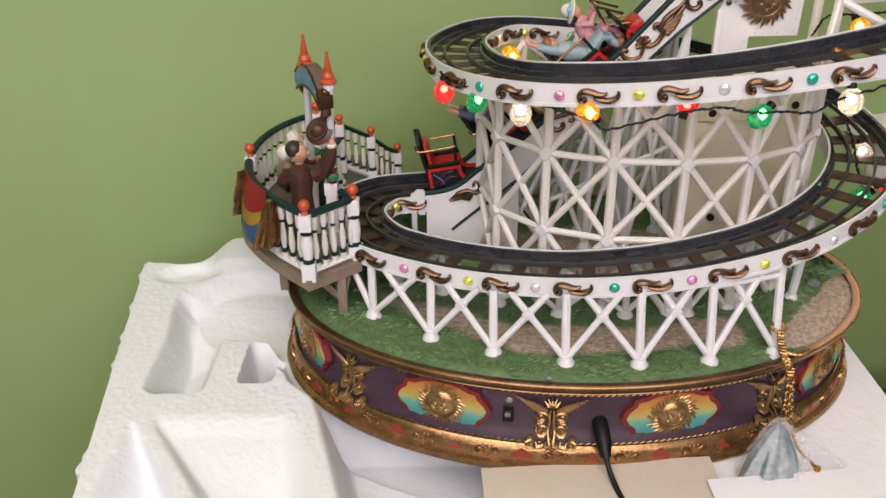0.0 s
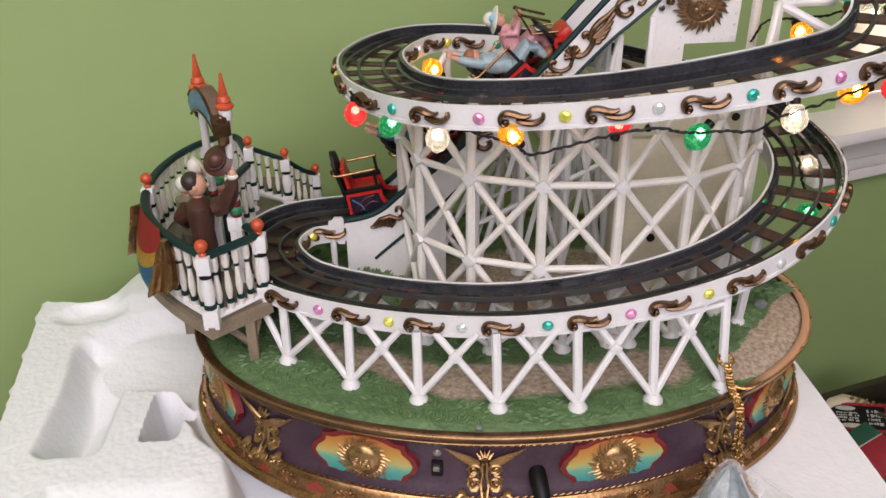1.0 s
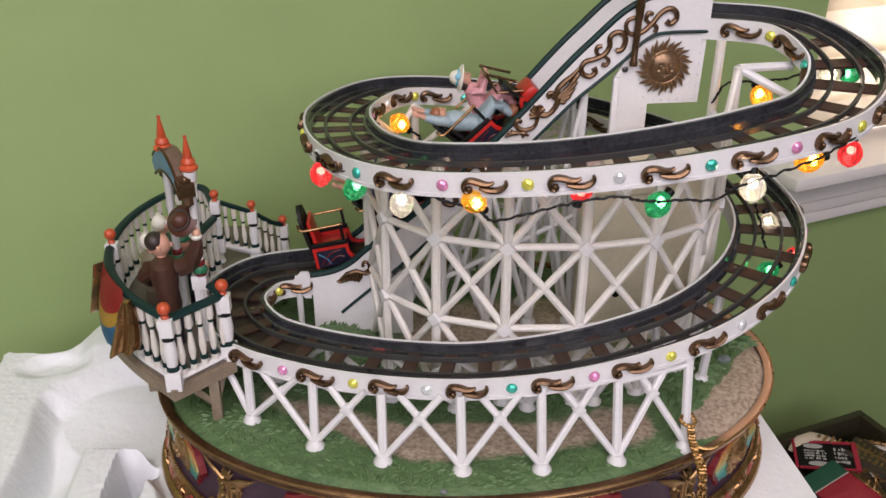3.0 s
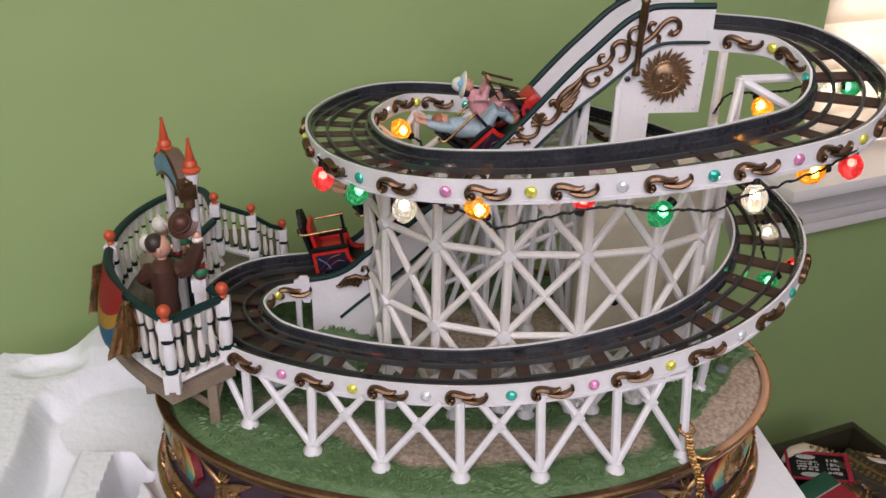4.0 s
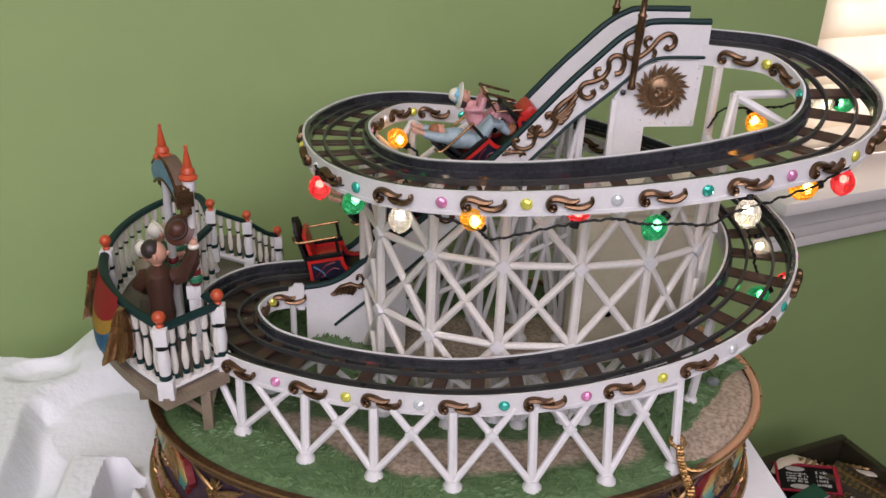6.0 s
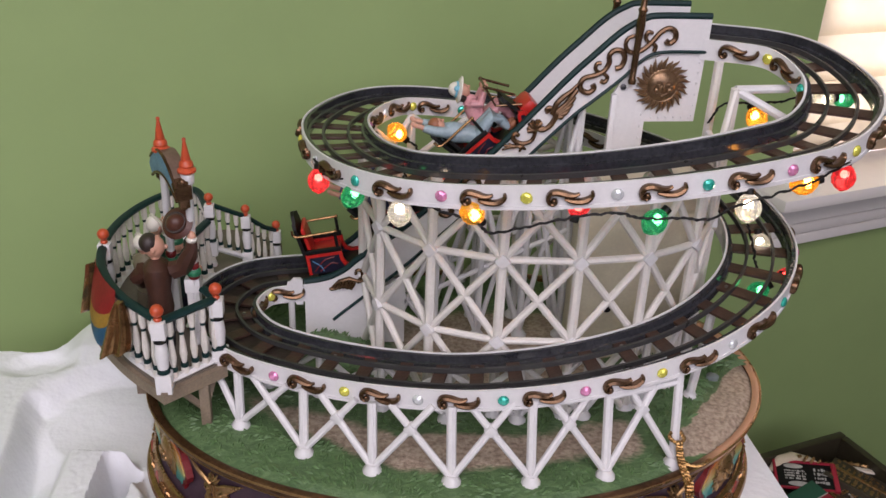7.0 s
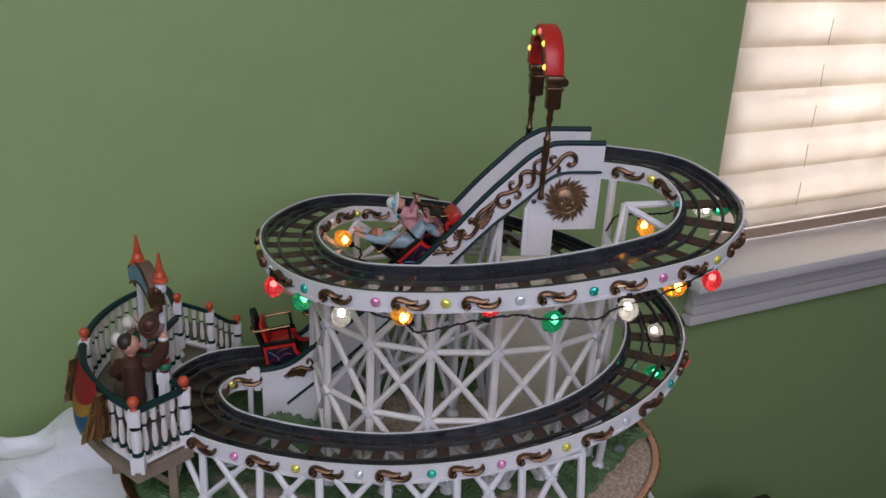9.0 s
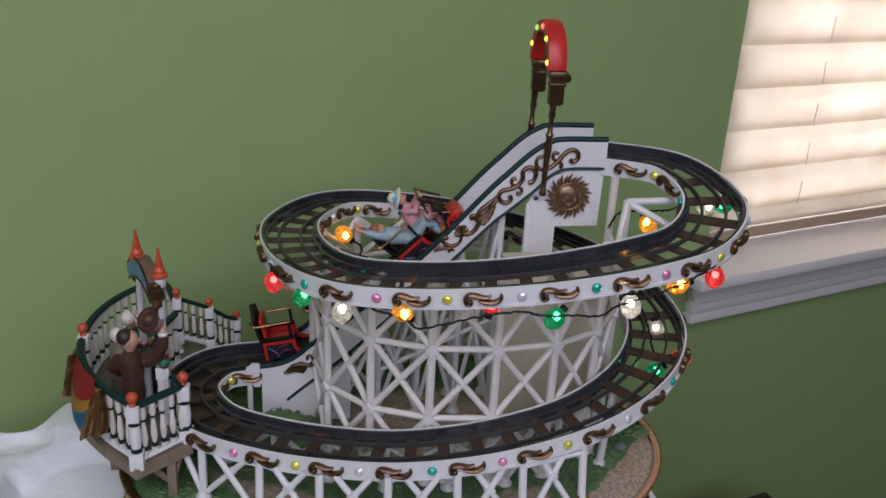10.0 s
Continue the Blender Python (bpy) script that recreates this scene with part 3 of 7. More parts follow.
part("tray_body", bm, TRAYMAT, tray)
bm = bmesh.new(); box(bm, None, (0.40, 0.32, TRAY_Z - FLOOR_Z - 0.0005), TM @ Matrix.Translation((-0.25, -0.20, (FLOOR_Z - TRAY_Z) / 2)), 0.004)
top("carton", bm, CARD, "brown cardboard carton under the dark tray", "carton")


def loose(name, m, parts, label, category):
    """A small thing of a few bevelled blocks and its own colours."""
    t = thing(name, m.translation, label, category)
    for nm, bm_, mt, lb in parts:
        bmesh.ops.transform(bm_, matrix=m, verts=bm_.verts)
        part(nm, bm_, mt, t, lb)
    return t


def block(c, s, bev=0.002):
    b = bmesh.new()
    box(b, c, s, None, bev)
    return b


def print_bars(n, w, d, z, seed):
    r = random.Random(seed)
    b = bmesh.new()
    for k in range(n):
        y = -d / 2 + d * (k + 0.5) / n
        x = -w / 2
        while x < w / 2 - 0.006:
            L = min(0.0015 + 0.006 * r.random() ** 2, w / 2 - x)
            box(b, (x + L / 2, y + 0.0012 * (r.random() - 0.5), z), (L, d / n * (0.35 + 0.4 * r.random()), 0.0004))
            x += L + 0.0008 + 0.005 * r.random() ** 3
    return b


REDCARD = mat("red_card", (0.34, 0.018, 0.038), 0.45, var=0.12)
CHALK = mat("chalk_grey", (0.45, 0.44, 0.41), 0.6, var=0.2, scale=200)


def shift(b, x, y):
    bmesh.ops.translate(b, verts=b.verts, vec=(x, y, 0))
    return b


def oval(x, y, z, rx, ry):
    b = bmesh.new()
    lathe(b, [(1.0, 0), (1.0, 0.0006), (0.96, 0.0008)], Matrix.Translation((x, y, z)) @ Matrix.Diagonal((rx, ry, 1, 1)), 20)
    return b


DEEPGREEN = mat("deep_green_card", (0.012, 0.085, 0.050), 0.5, var=0.15)
loose("framed_sign", Matrix.Translation((0.004, 0.016, 0)) @ TM @ pose(-0.124, -0.066, 0.050, 14, -4, -33) @ Matrix.Diagonal((0.72, 0.66, 0.8, 1)), [
    ("board", block((0, 0, 0), (0.105, 0.060, 0.004), 0.001), BLACK, ""), ("frame_side", block((0.055, 0, 0.0005), (0.010, 0.072, 0.008)), REDCARD, ""),
    ("frame_side", block((-0.055, 0, 0.0005), (0.006, 0.072, 0.008)), REDCARD, ""), ("frame_top", block((0, 0.033, 0.0005), (0.1005, 0.006, 0.008)), REDCARD, ""),
    ("frame_bottom", block((0, -0.033, 0.0005), (0.1005, 0.004, 0.006)), REDCARD, ""),
    ("oval_mark", oval(-0.020, 0.022, 0.002, 0.018, 0.006), CHALK, "pale oval mark"), ("oval_mark", oval(-0.014, -0.023, 0.002, 0.020, 0.006), CHALK, "pale oval mark"),
    ("lettering", shift(print_bars(4, 0.044, 0.026, 0.0022, 4), -0.016, 0), CHALK, "unreadable pale lettering"),
    ("lettering", shift(print_bars(4, 0.026, 0.042, 0.0022, 7), 0.030, 0), CHALK, "unreadable pale lettering")], "red framed black sign with pale lettering", "sign")
loose("gift_card", Matrix.Translation((-0.012, 0.014, 0)) @ TM @ pose(-0.132, -0.124, 0.042, 10, 3, -84), [
    ("card", block((0.012, 0, 0), (0.052, 0.062, 0.004), 0.001), REDCARD, ""), ("green_corner", block((-0.0285, 0, 0), (0.026, 0.062, 0.004), 0.001), DEEPGREEN, "deep green end"),
    ("pale_edge", block((-0.0148, 0, 0.0004), (0.0014, 0.062, 0.004), 0.0003), CHALK, ""), ("dark_end", block((0.0485, 0, -0.0005), (0.020, 0.062, 0.004), 0.001), DEEPGREEN, ""),
    ("gold_edge", block((0.012, 0.0325, 0.0002), (0.052, 0.0024, 0.004), 0.0003), GOLD, "")], "red and green folded gift card with gold edge", "card")
loose("ribbon_box", TM @ pose(-0.052, -0.082, 0.030, 6, 8, 28), [
    ("box_body", block((0, 0, 0), (0.060, 0.080, 0.040), 0.003), mat("dark_wrapping", (0.050, 0.040, 0.026), 0.4, var=0.35, scale=80), ""),
    ("pattern", print_bars(9, 0.050, 0.070, 0.0203, 9), GILT, "gold pattern"), ("ribbon", block((0, 0, 0.0005), (0.006, 0.082, 0.042), 0.001), GILT, "gold ribbon")], "small dark gift box with gold pattern", "gift box")
b = bmesh.new()
tube(b, [(-0.05, 0.005, 0.014), (-0.03, 0.022, 0.026), (0.0, 0.026, 0.030), (0.03, 0.020, 0.026), (0.055, 0.008, 0.020)], [0.005, 0.012, 0.013, 0.010, 0.004], 12, 0.6)
c = bmesh.new()
for k in range(16):
    ball(c, (0.004 + 0.0046 * k, 0.012 + 0.006 * math.sin(k * 2.1) - 0.0004 * k, 0.040 - 0.0010 * k + 0.002 * math.cos(k * 1.7)), 0.0034, None, 6)
loose("ornament", Matrix.Translation((0.008, 0.016, 0)) @ TM @ pose(-0.128, -0.050, 0.036, 0, 0, -20) @ Matrix.Scale(0.72, 4), [("body", b, mat("ivory_paint", (0.62, 0.53, 0.40), 0.4, var=0.1), ""), ("gold_beading", c, GILT, "gold beading")], "ivory and gold curved ornament", "ornament")
c = bmesh.new()
rt = random.Random(8)
for k in range(70):
    x, y = rt.uniform(-0.016, 0.016), rt.uniform(-0.055, 0.055)
    box(c, None, (0.010, 0.0022, 0.0012), Matrix.Translation((x, y, 0.010 + 0.012 * rt.random())) @ Matrix.Rotation(rt.uniform(0, 3.1), 4, 'Z') @ Matrix.Rotation(rt.uniform(-0.7, 0.7), 4, 'Y'), 0)
loose("tinsel_garland", TM @ pose(-0.092, -0.138, 0.026, 0, 0, -8), [("core", block((0, 0, 0.002), (0.022, 0.110, 0.016), 0.005), mat("tinsel_core", (0.13, 0.085, 0.04), 0.5, 0.3, var=0.3), ""), ("foil_strips", c, GILT, "gold foil strips")], "gold foil tinsel garland lying in the tray", "garland")
for k, (u, v, mt, lb) in enumerate(((-0.05, -0.165, mat("bauble_green", (0.01, 0.08, 0.04), 0.2, 0.5), "dark green glass bauble"), (-0.03, -0.24, mat("bauble_silver", (0.55, 0.52, 0.48), 0.2, 0.8), "shiny silver glass bauble"))):
    b = bmesh.new()
    ball(b, (0, 0, 0.028), 0.022, None, 16); c = bmesh.new(); lathe(c, [(0.006, 0.049), (0.006, 0.055), (0.003, 0.057)], Matrix(), 10)
    loose("bauble", TM @ pose(u, v, 0.0015), [("glass_ball", b, mt, ""), ("cap", c, GOLD, "")], lb, "bauble")

b = bmesh.new()
tube(b, spline([(-0.030, 0.004, 0.0), (0.0, 0.0, 0.003), (0.035, 0.001, 0.003), (0.075, -0.004, 0.0)], 6), 0.0050, 8, 0.5)
c = bmesh.new()
tube(c, spline([(-0.028, 0.011, 0.002), (0.0, 0.008, 0.005), (0.035, 0.009, 0.005), (0.072, 0.004, 0.002)], 10), [0.0016 + 0.0010 * (k % 3) for k in range(31)], 6)
loose("ornament", pose(0.652, 0.452, -0.378, 0, 0, -22), [("ribbon", b, mat("ivory_ribbon", (0.58, 0.52, 0.44), 0.5, var=0.2, scale=120), ""), ("gold_edge", c, GILT, "gold twisted edge")], "ivory ribbon with a twisted gold edge", "ornament")
b, c = bmesh.new(), bmesh.new()
rt = random.Random(21)
for k in range(26):
    x, y, z = rt.uniform(-0.030, 0.034), rt.uniform(-0.020, 0.014), rt.uniform(0.0, 0.014)
    for j in range(4):
        ball(b if k % 3 else c, (x + 0.0036 * math.cos(j * 1.57 + k), y + 0.0036 * math.sin(j * 1.57 + k), z), 0.0034, None, 6, (1, 1, 0.5))
loose("ornament", pose(0.652, 0.414, -0.388, 0, 0, -12), [("petals", b, mat("ivory_petals", (0.62, 0.58, 0.52), 0.5, var=0.25, scale=150), ""), ("leaves", c, DEEPGREEN, "deep green leaves")], "ivory flowers with deep green leaves", "ornament")

# ---------------- the toy roller coaster ----------------
toy = thing("toy_roller_coaster", (0.02, 0.08, -0.0075), "toy roller coaster with white trestles on an oval gilded base", "toy")
EC = Vector((0.02, 0.080, 0))


def ell(a, ra, rb, z):
    k = smooth(0.050, -0.004, z)                       # the oval draws in and shifts a little towards its foot
    return Vector((EC.x - 0.0025 * k + (ra - 0.0055 * k) * math.cos(a), EC.y + rb * math.sin(a), z))


def ring_body(bm, prof, n=160, closed_top=False, mi=0):
    """An oval turned body: prof is (outset from the rim, height)."""
    rings = [[bm.verts.new(ell(k * math.tau / n, 0.2235 + o, 0.1555 + o, z)) for k in range(n)] for o, z in prof]
    fs = []
    for a, b in zip(rings, rings[1:]):
        for k in range(n):
            fs.append(bm.faces.new((a[k], a[(k + 1) % n], b[(k + 1) % n], b[k])))
    if closed_top:
        fs.append(bm.faces.new(rings[0][::-1])); fs.append(bm.faces.new(rings[-1]))
    for f in fs:
        f.material_index = mi
    bmesh.ops.recalc_face_normals(bm, faces=fs)
    return rings


bm = bmesh.new()
ring_body(bm, [(0.004, -0.0070), (0.0015, 0.010), (-0.0035, 0.016), (-0.0060, 0.028), (-0.0060, 0.040), (-0.0050, 0.048), (-0.0040, 0.0540)], closed_top=True)
base = part("base", bm, PURPLE, toy, "purple oval base with gilded relief")


def wall_pose(a, z, out=0.0):
    """A pose on the base's side: x along the wall to the right, y inward, z up."""
    o = -0.0060
    p = ell(a, 0.2235 + o + out, 0.1555 + o + out, z)
    nrm = Vector((math.cos(a) / 0.2235, math.sin(a) / 0.1555, 0)).normalized()
    x = Vector((-nrm.y, nrm.x, 0))
    return Matrix(((x.x, -nrm.x, 0, p.x), (x.y, -nrm.y, 0, p.y), (0, 0, 1, p.z), (0, 0, 0, 1)))


bm = bmesh.new()
ring_body(bm, [(0.005, -0.0072), (0.0105, -0.0068), (0.0115, -0.0045), (0.0105, -0.002), (0.0075, -0.001), (0.0068, 0.003), (0.0055, 0.009), (0.0030, 0.0112), (0.0015, 0.0112)])
part("bottom_moulding", bm, GOLD, base, "antique gold foot moulding")
bm = bmesh.new()
ring_body(bm, [(-0.0052, 0.0485), (-0.0030, 0.0490), (-0.0028, 0.0510), (-0.0008, 0.0516), (0.0004, 0.0530), (0.0020, 0.0550), (0.0022, 0.0570), (0.0008, 0.0588), (-0.0018, 0.0592), (-0.0040, 0.0580)])
peach_l = bm.verts.layers.float.new("peach")
for v in bm.verts:
    v[peach_l] = smooth(0.135, 0.200, v.co.x) * smooth(0.0520, 0.0545, v.co.z)
part("rim_moulding", bm, RIM, base, "bronze and gold rim moulding, peach at one end")
# thin gilt rolls above and below the dark band of the rim
for o_, z_, r_ in ((0.0020, 0.0582, 0.0008), (-0.0006, 0.0512, 0.0005)):
    bm = bmesh.new()
    ring_body(bm, [(o_ + r_ * math.cos(k * math.tau / 6), z_ + r_ * math.sin(k * math.tau / 6)) for k in range(7)])
    part("gilt_roll", bm, GILT, base, "thin gilt roll on the rim")
# twisted cord beads along both mouldings
for z0, out, nb in ((0.0472, -0.0038, 300), (0.0128, 0.0030, 300)):
    bm = bmesh.new()
    for k in range(nb):
        a = k * math.tau / nb
        p = ell(a, 0.2235 + out, 0.1555 + out, z0)
        q = ell(a + 0.013, 0.2235 + out, 0.1555 + out, z0 + 0.0012)
        tube(bm, [p - (q - p) * 0.2, p * 0.5 + q * 0.5, q], [0.0002, 0.0006, 0.0002], 5)
    tagged(part("cord_bead", bm, GOLD, base), kind="stuff")
# diamonds and curls along the foot band
BANDRED = mat("orange_red_band_paint", (0.26, 0.040, 0.022), 0.38, var=0.25)
dia = bmesh.new(); plate(dia, [(-0.0078, 0), (0, -0.0052), (0.0078, 0), (0, 0.0052)], Matrix(), 0.0015); dia_m = mesh_of("diamond", dia, BANDRED, False)
tri = bmesh.new(); plate(tri, [(-0.0065, -0.004), (0.0065, -0.004), (0, 0.0045)], Matrix(), 0.0015); tri_m = mesh_of("triangle", tri, BANDRED, False)
crl = bmesh.new()
for sx in (-1, 1):
    tube(crl, [(sx * x, 0, z) for x, z in ((0.0005, -0.003), (0.003, 0.001), (0.006, 0.0025), (0.008, 0.0005), (0.0068, -0.0015), (0.0055, -0.0003))], [0.0009, 0.0014, 0.0015, 0.0014, 0.0012, 0.0009], 6)
for j in range(3):
    ball(crl, (-0.003 + 0.003 * j, -0.0004, 0.0042), 0.0011, None, 6)
crl_m = mesh_of("curl", crl, GOLD)
NB = 30
for k in range(NB):
    a = (k + 0.5) * math.tau / NB
    m = wall_pose(a, 0.0042, 0)
    p = ell(a, 0.2235 + 0.0070, 0.1555 + 0.0070, 0.0042)
    m.translation = p
    piece("diamond" if k % 2 else "triangle", dia_m if k % 2 else tri_m, m, base)
    p2 = ell(a + 0.5 * math.tau / NB, 0.2235 + 0.0064, 0.1555 + 0.0064, 0.0042)
    m2 = wall_pose(a + 0.5 * math.tau / NB, 0.0042); m2.translation = p2
    piece("curl", crl_m, m2, base)


def sun_ray(bm, r, a, odd, face, thick):
    """One wavy ray from the rim of the face outward at the angle a."""
    L = r * (1.0 if odd else 0.90)
    pts, rad = [], []
    for j in range(7):
        f = j / 6
        rr_ = r * (face - 0.06) + (L - r * (face - 0.06)) * f
        b = a + 0.075 * math.sin(f * 5.0)
        pts.append((rr_ * math.cos(b), 0.0, rr_ * math.sin(b)))
        rad.append(r * thick * math.sin(math.pi * (0.22 + 0.78 * f)) + r * 0.006)
    tube(bm, pts, rad, 6, 0.7, (0, 1, 0))


def sun_mesh(name, r, rays, mt, face=0.50, thick=0.052):
    """A round face with two rings of flame-like rays, in the xz plane, facing -y."""
    bm = bmesh.new()
    ball(bm, (0, 0.001, 0), r * face, None, 24, (1, 0.46, 1))
    rim = [(r * face * math.cos(k * math.tau / 24), -0.0002, r * face * math.sin(k * math.tau / 24)) for k in range(25)]
    tube(bm, rim, r * 0.035, 6)
    for sx in (-1, 1):
        ball(bm, (sx * r * 0.17, -r * 0.20, r * 0.08), r * 0.070, None, 10, (1.4, 0.8, 0.7))
        ball(bm, (sx * r * 0.17, -r * 0.185, r * 0.17), r * 0.07, None, 8, (1.6, 0.7, 0.35))
        ball(bm, (sx * r * 0.23, -r * 0.17, -r * 0.13), r * 0.12, None, 10, (1, 0.7, 1))
        tube(bm, [(sx * r * 0.17 + r * 0.115 * math.cos(k * math.tau / 12), -r * 0.235, r * 0.08 + r * 0.075 * math.sin(k * math.tau / 12)) for k in range(13)], r * 0.018, 5)
    ball(bm, (0, -r * 0.22, -r * 0.03), r * 0.06, None, 8, (0.8, 1.0, 2.0))
    tube(bm, [(r * 0.05 * (k - 4), -r * (0.235 - 0.002 * (k - 4) ** 2), -r * (0.26 - 0.0055 * (k - 4) ** 2)) for k in range(9)], [r * (0.012 + 0.008 * math.sin(math.pi * k / 8)) for k in range(9)], 6)
    ball(bm, (0, -r * 0.17, -r * 0.32), r * 0.09, None, 8, (1.2, 0.8, 0.8))
    for k in range(rays):
        sun_ray(bm, r, k * math.tau / rays, k % 2, face, thick)
    return mesh_of(name, bm, mt)


def cartouche(grow):
    """A plaque outline with a flat crown, scalloped shoulders and pointed ends."""
    q = [(0.0315, 0.0), (0.0295, 0.0045), (0.0250, 0.0085), (0.0238, 0.0125), (0.0190, 0.0128), (0.0130, 0.0155), (0.0060, 0.0170), (0.0, 0.0174)]
    q = q + [(-x, z) for x, z in q[-2::-1]]
    q = q + [(x, -z) for x, z in q[-2:0:-1]]
    return [(1.07 * x * (1 + grow / 0.030), 1.06 * z * (1 + grow / 0.0165)) for x, z in q]


sun_small = sun_mesh("sun_face", 0.0190, 30, GILT, 0.58, 0.056)
cart_b = bmesh.new(); plate(cart_b, cartouche(0.0018), Matrix.Translation((0, -0.0016, 0)), 0.0046); cart_bm = mesh_of("plaque_border", cart_b, MAROON, False)
cart_i = bmesh.new(); plate(cart_i, cartouche(-0.0014), Matrix.Translation((0, -0.0024, 0)), 0.0046); cart_im = mesh_of("plaque", cart_i, SUNSET, False)


def relief_mesh():
    """Gilded scrollwork: a winged head over a column of curls, spreading at the foot."""
    bm = bmesh.new()

    def spiral(cx, cz, r, d, a0, y, turns=1.35, thick=0.0010):
        n_ = 13
        pts = [(cx + r * (1 - 0.72 * k / n_) * math.cos(a0 + d * turns * math.tau * k / n_), y - 0.0004 * k / n_, cz + r * (1 - 0.72 * k / n_) * math.sin(a0 + d * turns * math.tau * k / n_)) for k in range(n_ + 1)]
        tube(bm, pts, [thick * (0.8 + 0.4 * math.sin(math.pi * k / n_)) for k in range(n_ + 1)], 6)

    for j in range(5):                                      # palmette between the wings
        q = (j - 2) * 0.45
        tube(bm, [(0.0, -0.0016, 0.0095), (0.0030 * math.sin(q), -0.0026, 0.0095 + 0.0040 * math.cos(q)), (0.0062 * math.sin(q), -0.0014, 0.0095 + 0.0085 * math.cos(q))], [0.0008, 0.0013, 0.0004], 6)
    for sx in (-1, 1):
        for j in range(5):                                  # wing feathers, longest on top
            tube(bm, [(sx * x, -0.0005 * (4 - j) - 0.0006, z) for x, z in ((0.0030, 0.0080 - 0.0006 * j), (0.0085, 0.0112 - 0.0016 * j), (0.0150 - 0.0014 * j, 0.0136 - 0.0022 * j), (0.0235 - 0.0034 * j, 0.0172 - 0.0032 * j))], [0.0011, 0.0015, 0.0014, 0.0003], 6, 0.8, (0, 1, 0))
        for cx, cz, r, d, a0, t_ in ((0.0058, 0.0020, 0.0046, 1, -1.7, 1.5), (0.0062, -0.0078, 0.0044, -1, 1.7, 1.5), (0.0128, -0.0150, 0.0040, 1, 2.9, 1.4), (0.0034, -0.0160, 0.0026, -1, 0.6, 1.3)):
            spiral(sx * cx, cz, r, d * sx, a0 if sx > 0 else math.pi - a0, -0.0014, t_, 0.0011)
            ball(bm, (sx * cx, -0.0020, cz), 0.0013, None, 6)
        tube(bm, [(sx * x, -0.0016, z) for x, z in ((0.0010, 0.0080), (0.0016, 0.0030), (0.0012, -0.0028), (0.0022, -0.0090), (0.0012, -0.0150))], [0.0009, 0.0012, 0.0010, 0.0012, 0.0008], 6)
        tube(bm, [(sx * x, -0.0014, z) for x, z in ((0.001, -0.0170), (0.0075, -0.0195), (0.0140, -0.0200), (0.0195, -0.0185), (0.0215, -0.0160))], [0.0009, 0.0014, 0.0014, 0.0012, 0.0007], 6)
    tube(bm, [(0, -0.0012, -0.0120), (0, -0.0024, -0.0165), (0, -0.0010, -0.0215)], [0.0008, 0.0016, 0.0005], 8)
    for v in bm.verts:                                     # bent to the wall, the foot lying over the foot band
        v.co.y += 4.2 * v.co.x ** 2 - 0.0075 * smooth(-0.007, -0.017, v.co.z)
    return mesh_of("winged_relief", bm, GILT)


relief_m = relief_mesh()
# plaques and reliefs stand round the oval by turns
for k, (ra_, pa) in enumerate(((-0.872, -1.215), (-0.130, -0.489), (0.628, 0.246), (1.62, 0.945), (2.10, 1.86), (2.76, 2.41), (3.46, 3.11), (4.16, 3.81), (4.58, 4.38))):
    m = wall_pose(-math.pi / 2 + ra_, 0.0275)
    piece("winged_relief", relief_m, m @ Matrix.Diagonal((1.06, 1.25, 0.98, 1)), base, "gilded winged cherub relief")
    m = wall_pose(-math.pi / 2 + pa, 0.0290)
    pl = piece("plaque_border", cart_bm, m, base, "dark red plaque border")
    for nm, me in (("plaque", cart_im), ("sun_face", sun_small)):
        q = new(nm, me); q.parent = pl
        if nm == "sun_face":
            q.matrix_basis = Matrix.Translation((0, -0.003, 0))
            tagged(q, "gilded smiling sun face")

# switch with its two screws, and the power plug
sw = wall_pose(-math.pi / 2 - 0.266, 0.0285)
bm = bmesh.new(); box(bm, None, (0.0070, 0.004, 0.0105), sw @ Matrix.Translation((0, -0.001, 0)), 0.0006)
swp = part("switch", bm, BLACK, base, "small black slide switch")
bm = bmesh.new(); box(bm, None, (0.0040, 0.0030, 0.0035), sw @ Matrix.Translation((0, -0.0035, 0.0018)), 0.0004)
part("switch_slider", bm, STEEL, swp, "ribbed steel slider")
for dz in (-0.0105, 0.0105):
    bm = bmesh.new(); lathe(bm, [(0.0027, -0.0005), (0.0026, 0.0014), (0.0014, 0.0022)], sw @ pose(0, 0.001, dz, 90, 0, 0), 12)
    part("screw", bm, STEEL, base)
pm = wall_pose(-math.pi / 2 + 0.022, 0.0200)
plug = thing("power_plug", pm.translation, "black power plug pushed into the base with its cable", "plug")
bm = bmesh.new(); tube(bm, [pm @ Vector(v) for v in ((0, 0.006, 0.006), (0, -0.004, 0.004), (0.001, -0.014, -0.002), (0.0015, -0.021, -0.008))], [0.0052, 0.0056, 0.0052, 0.0035], 12)
part("plug_body", bm, BLACK, plug)
bm = bmesh.new(); tube(bm, spline([pm @ Vector(v) for v in ((0.0015, -0.020, -0.007), (0.004, -0.028, -0.016), (0.009, -0.045, -0.022), (0.020, -0.080, -0.0235), (0.030, -0.130, -0.021), (0.030, -0.200, -0.0225))], 8), 0.0019, 8)
part("cable", bm, BLACK, plug)

# painted landscape on top of the base
bm = bmesh.new()
dirt_l = bm.verts.layers.float.new("dirt")


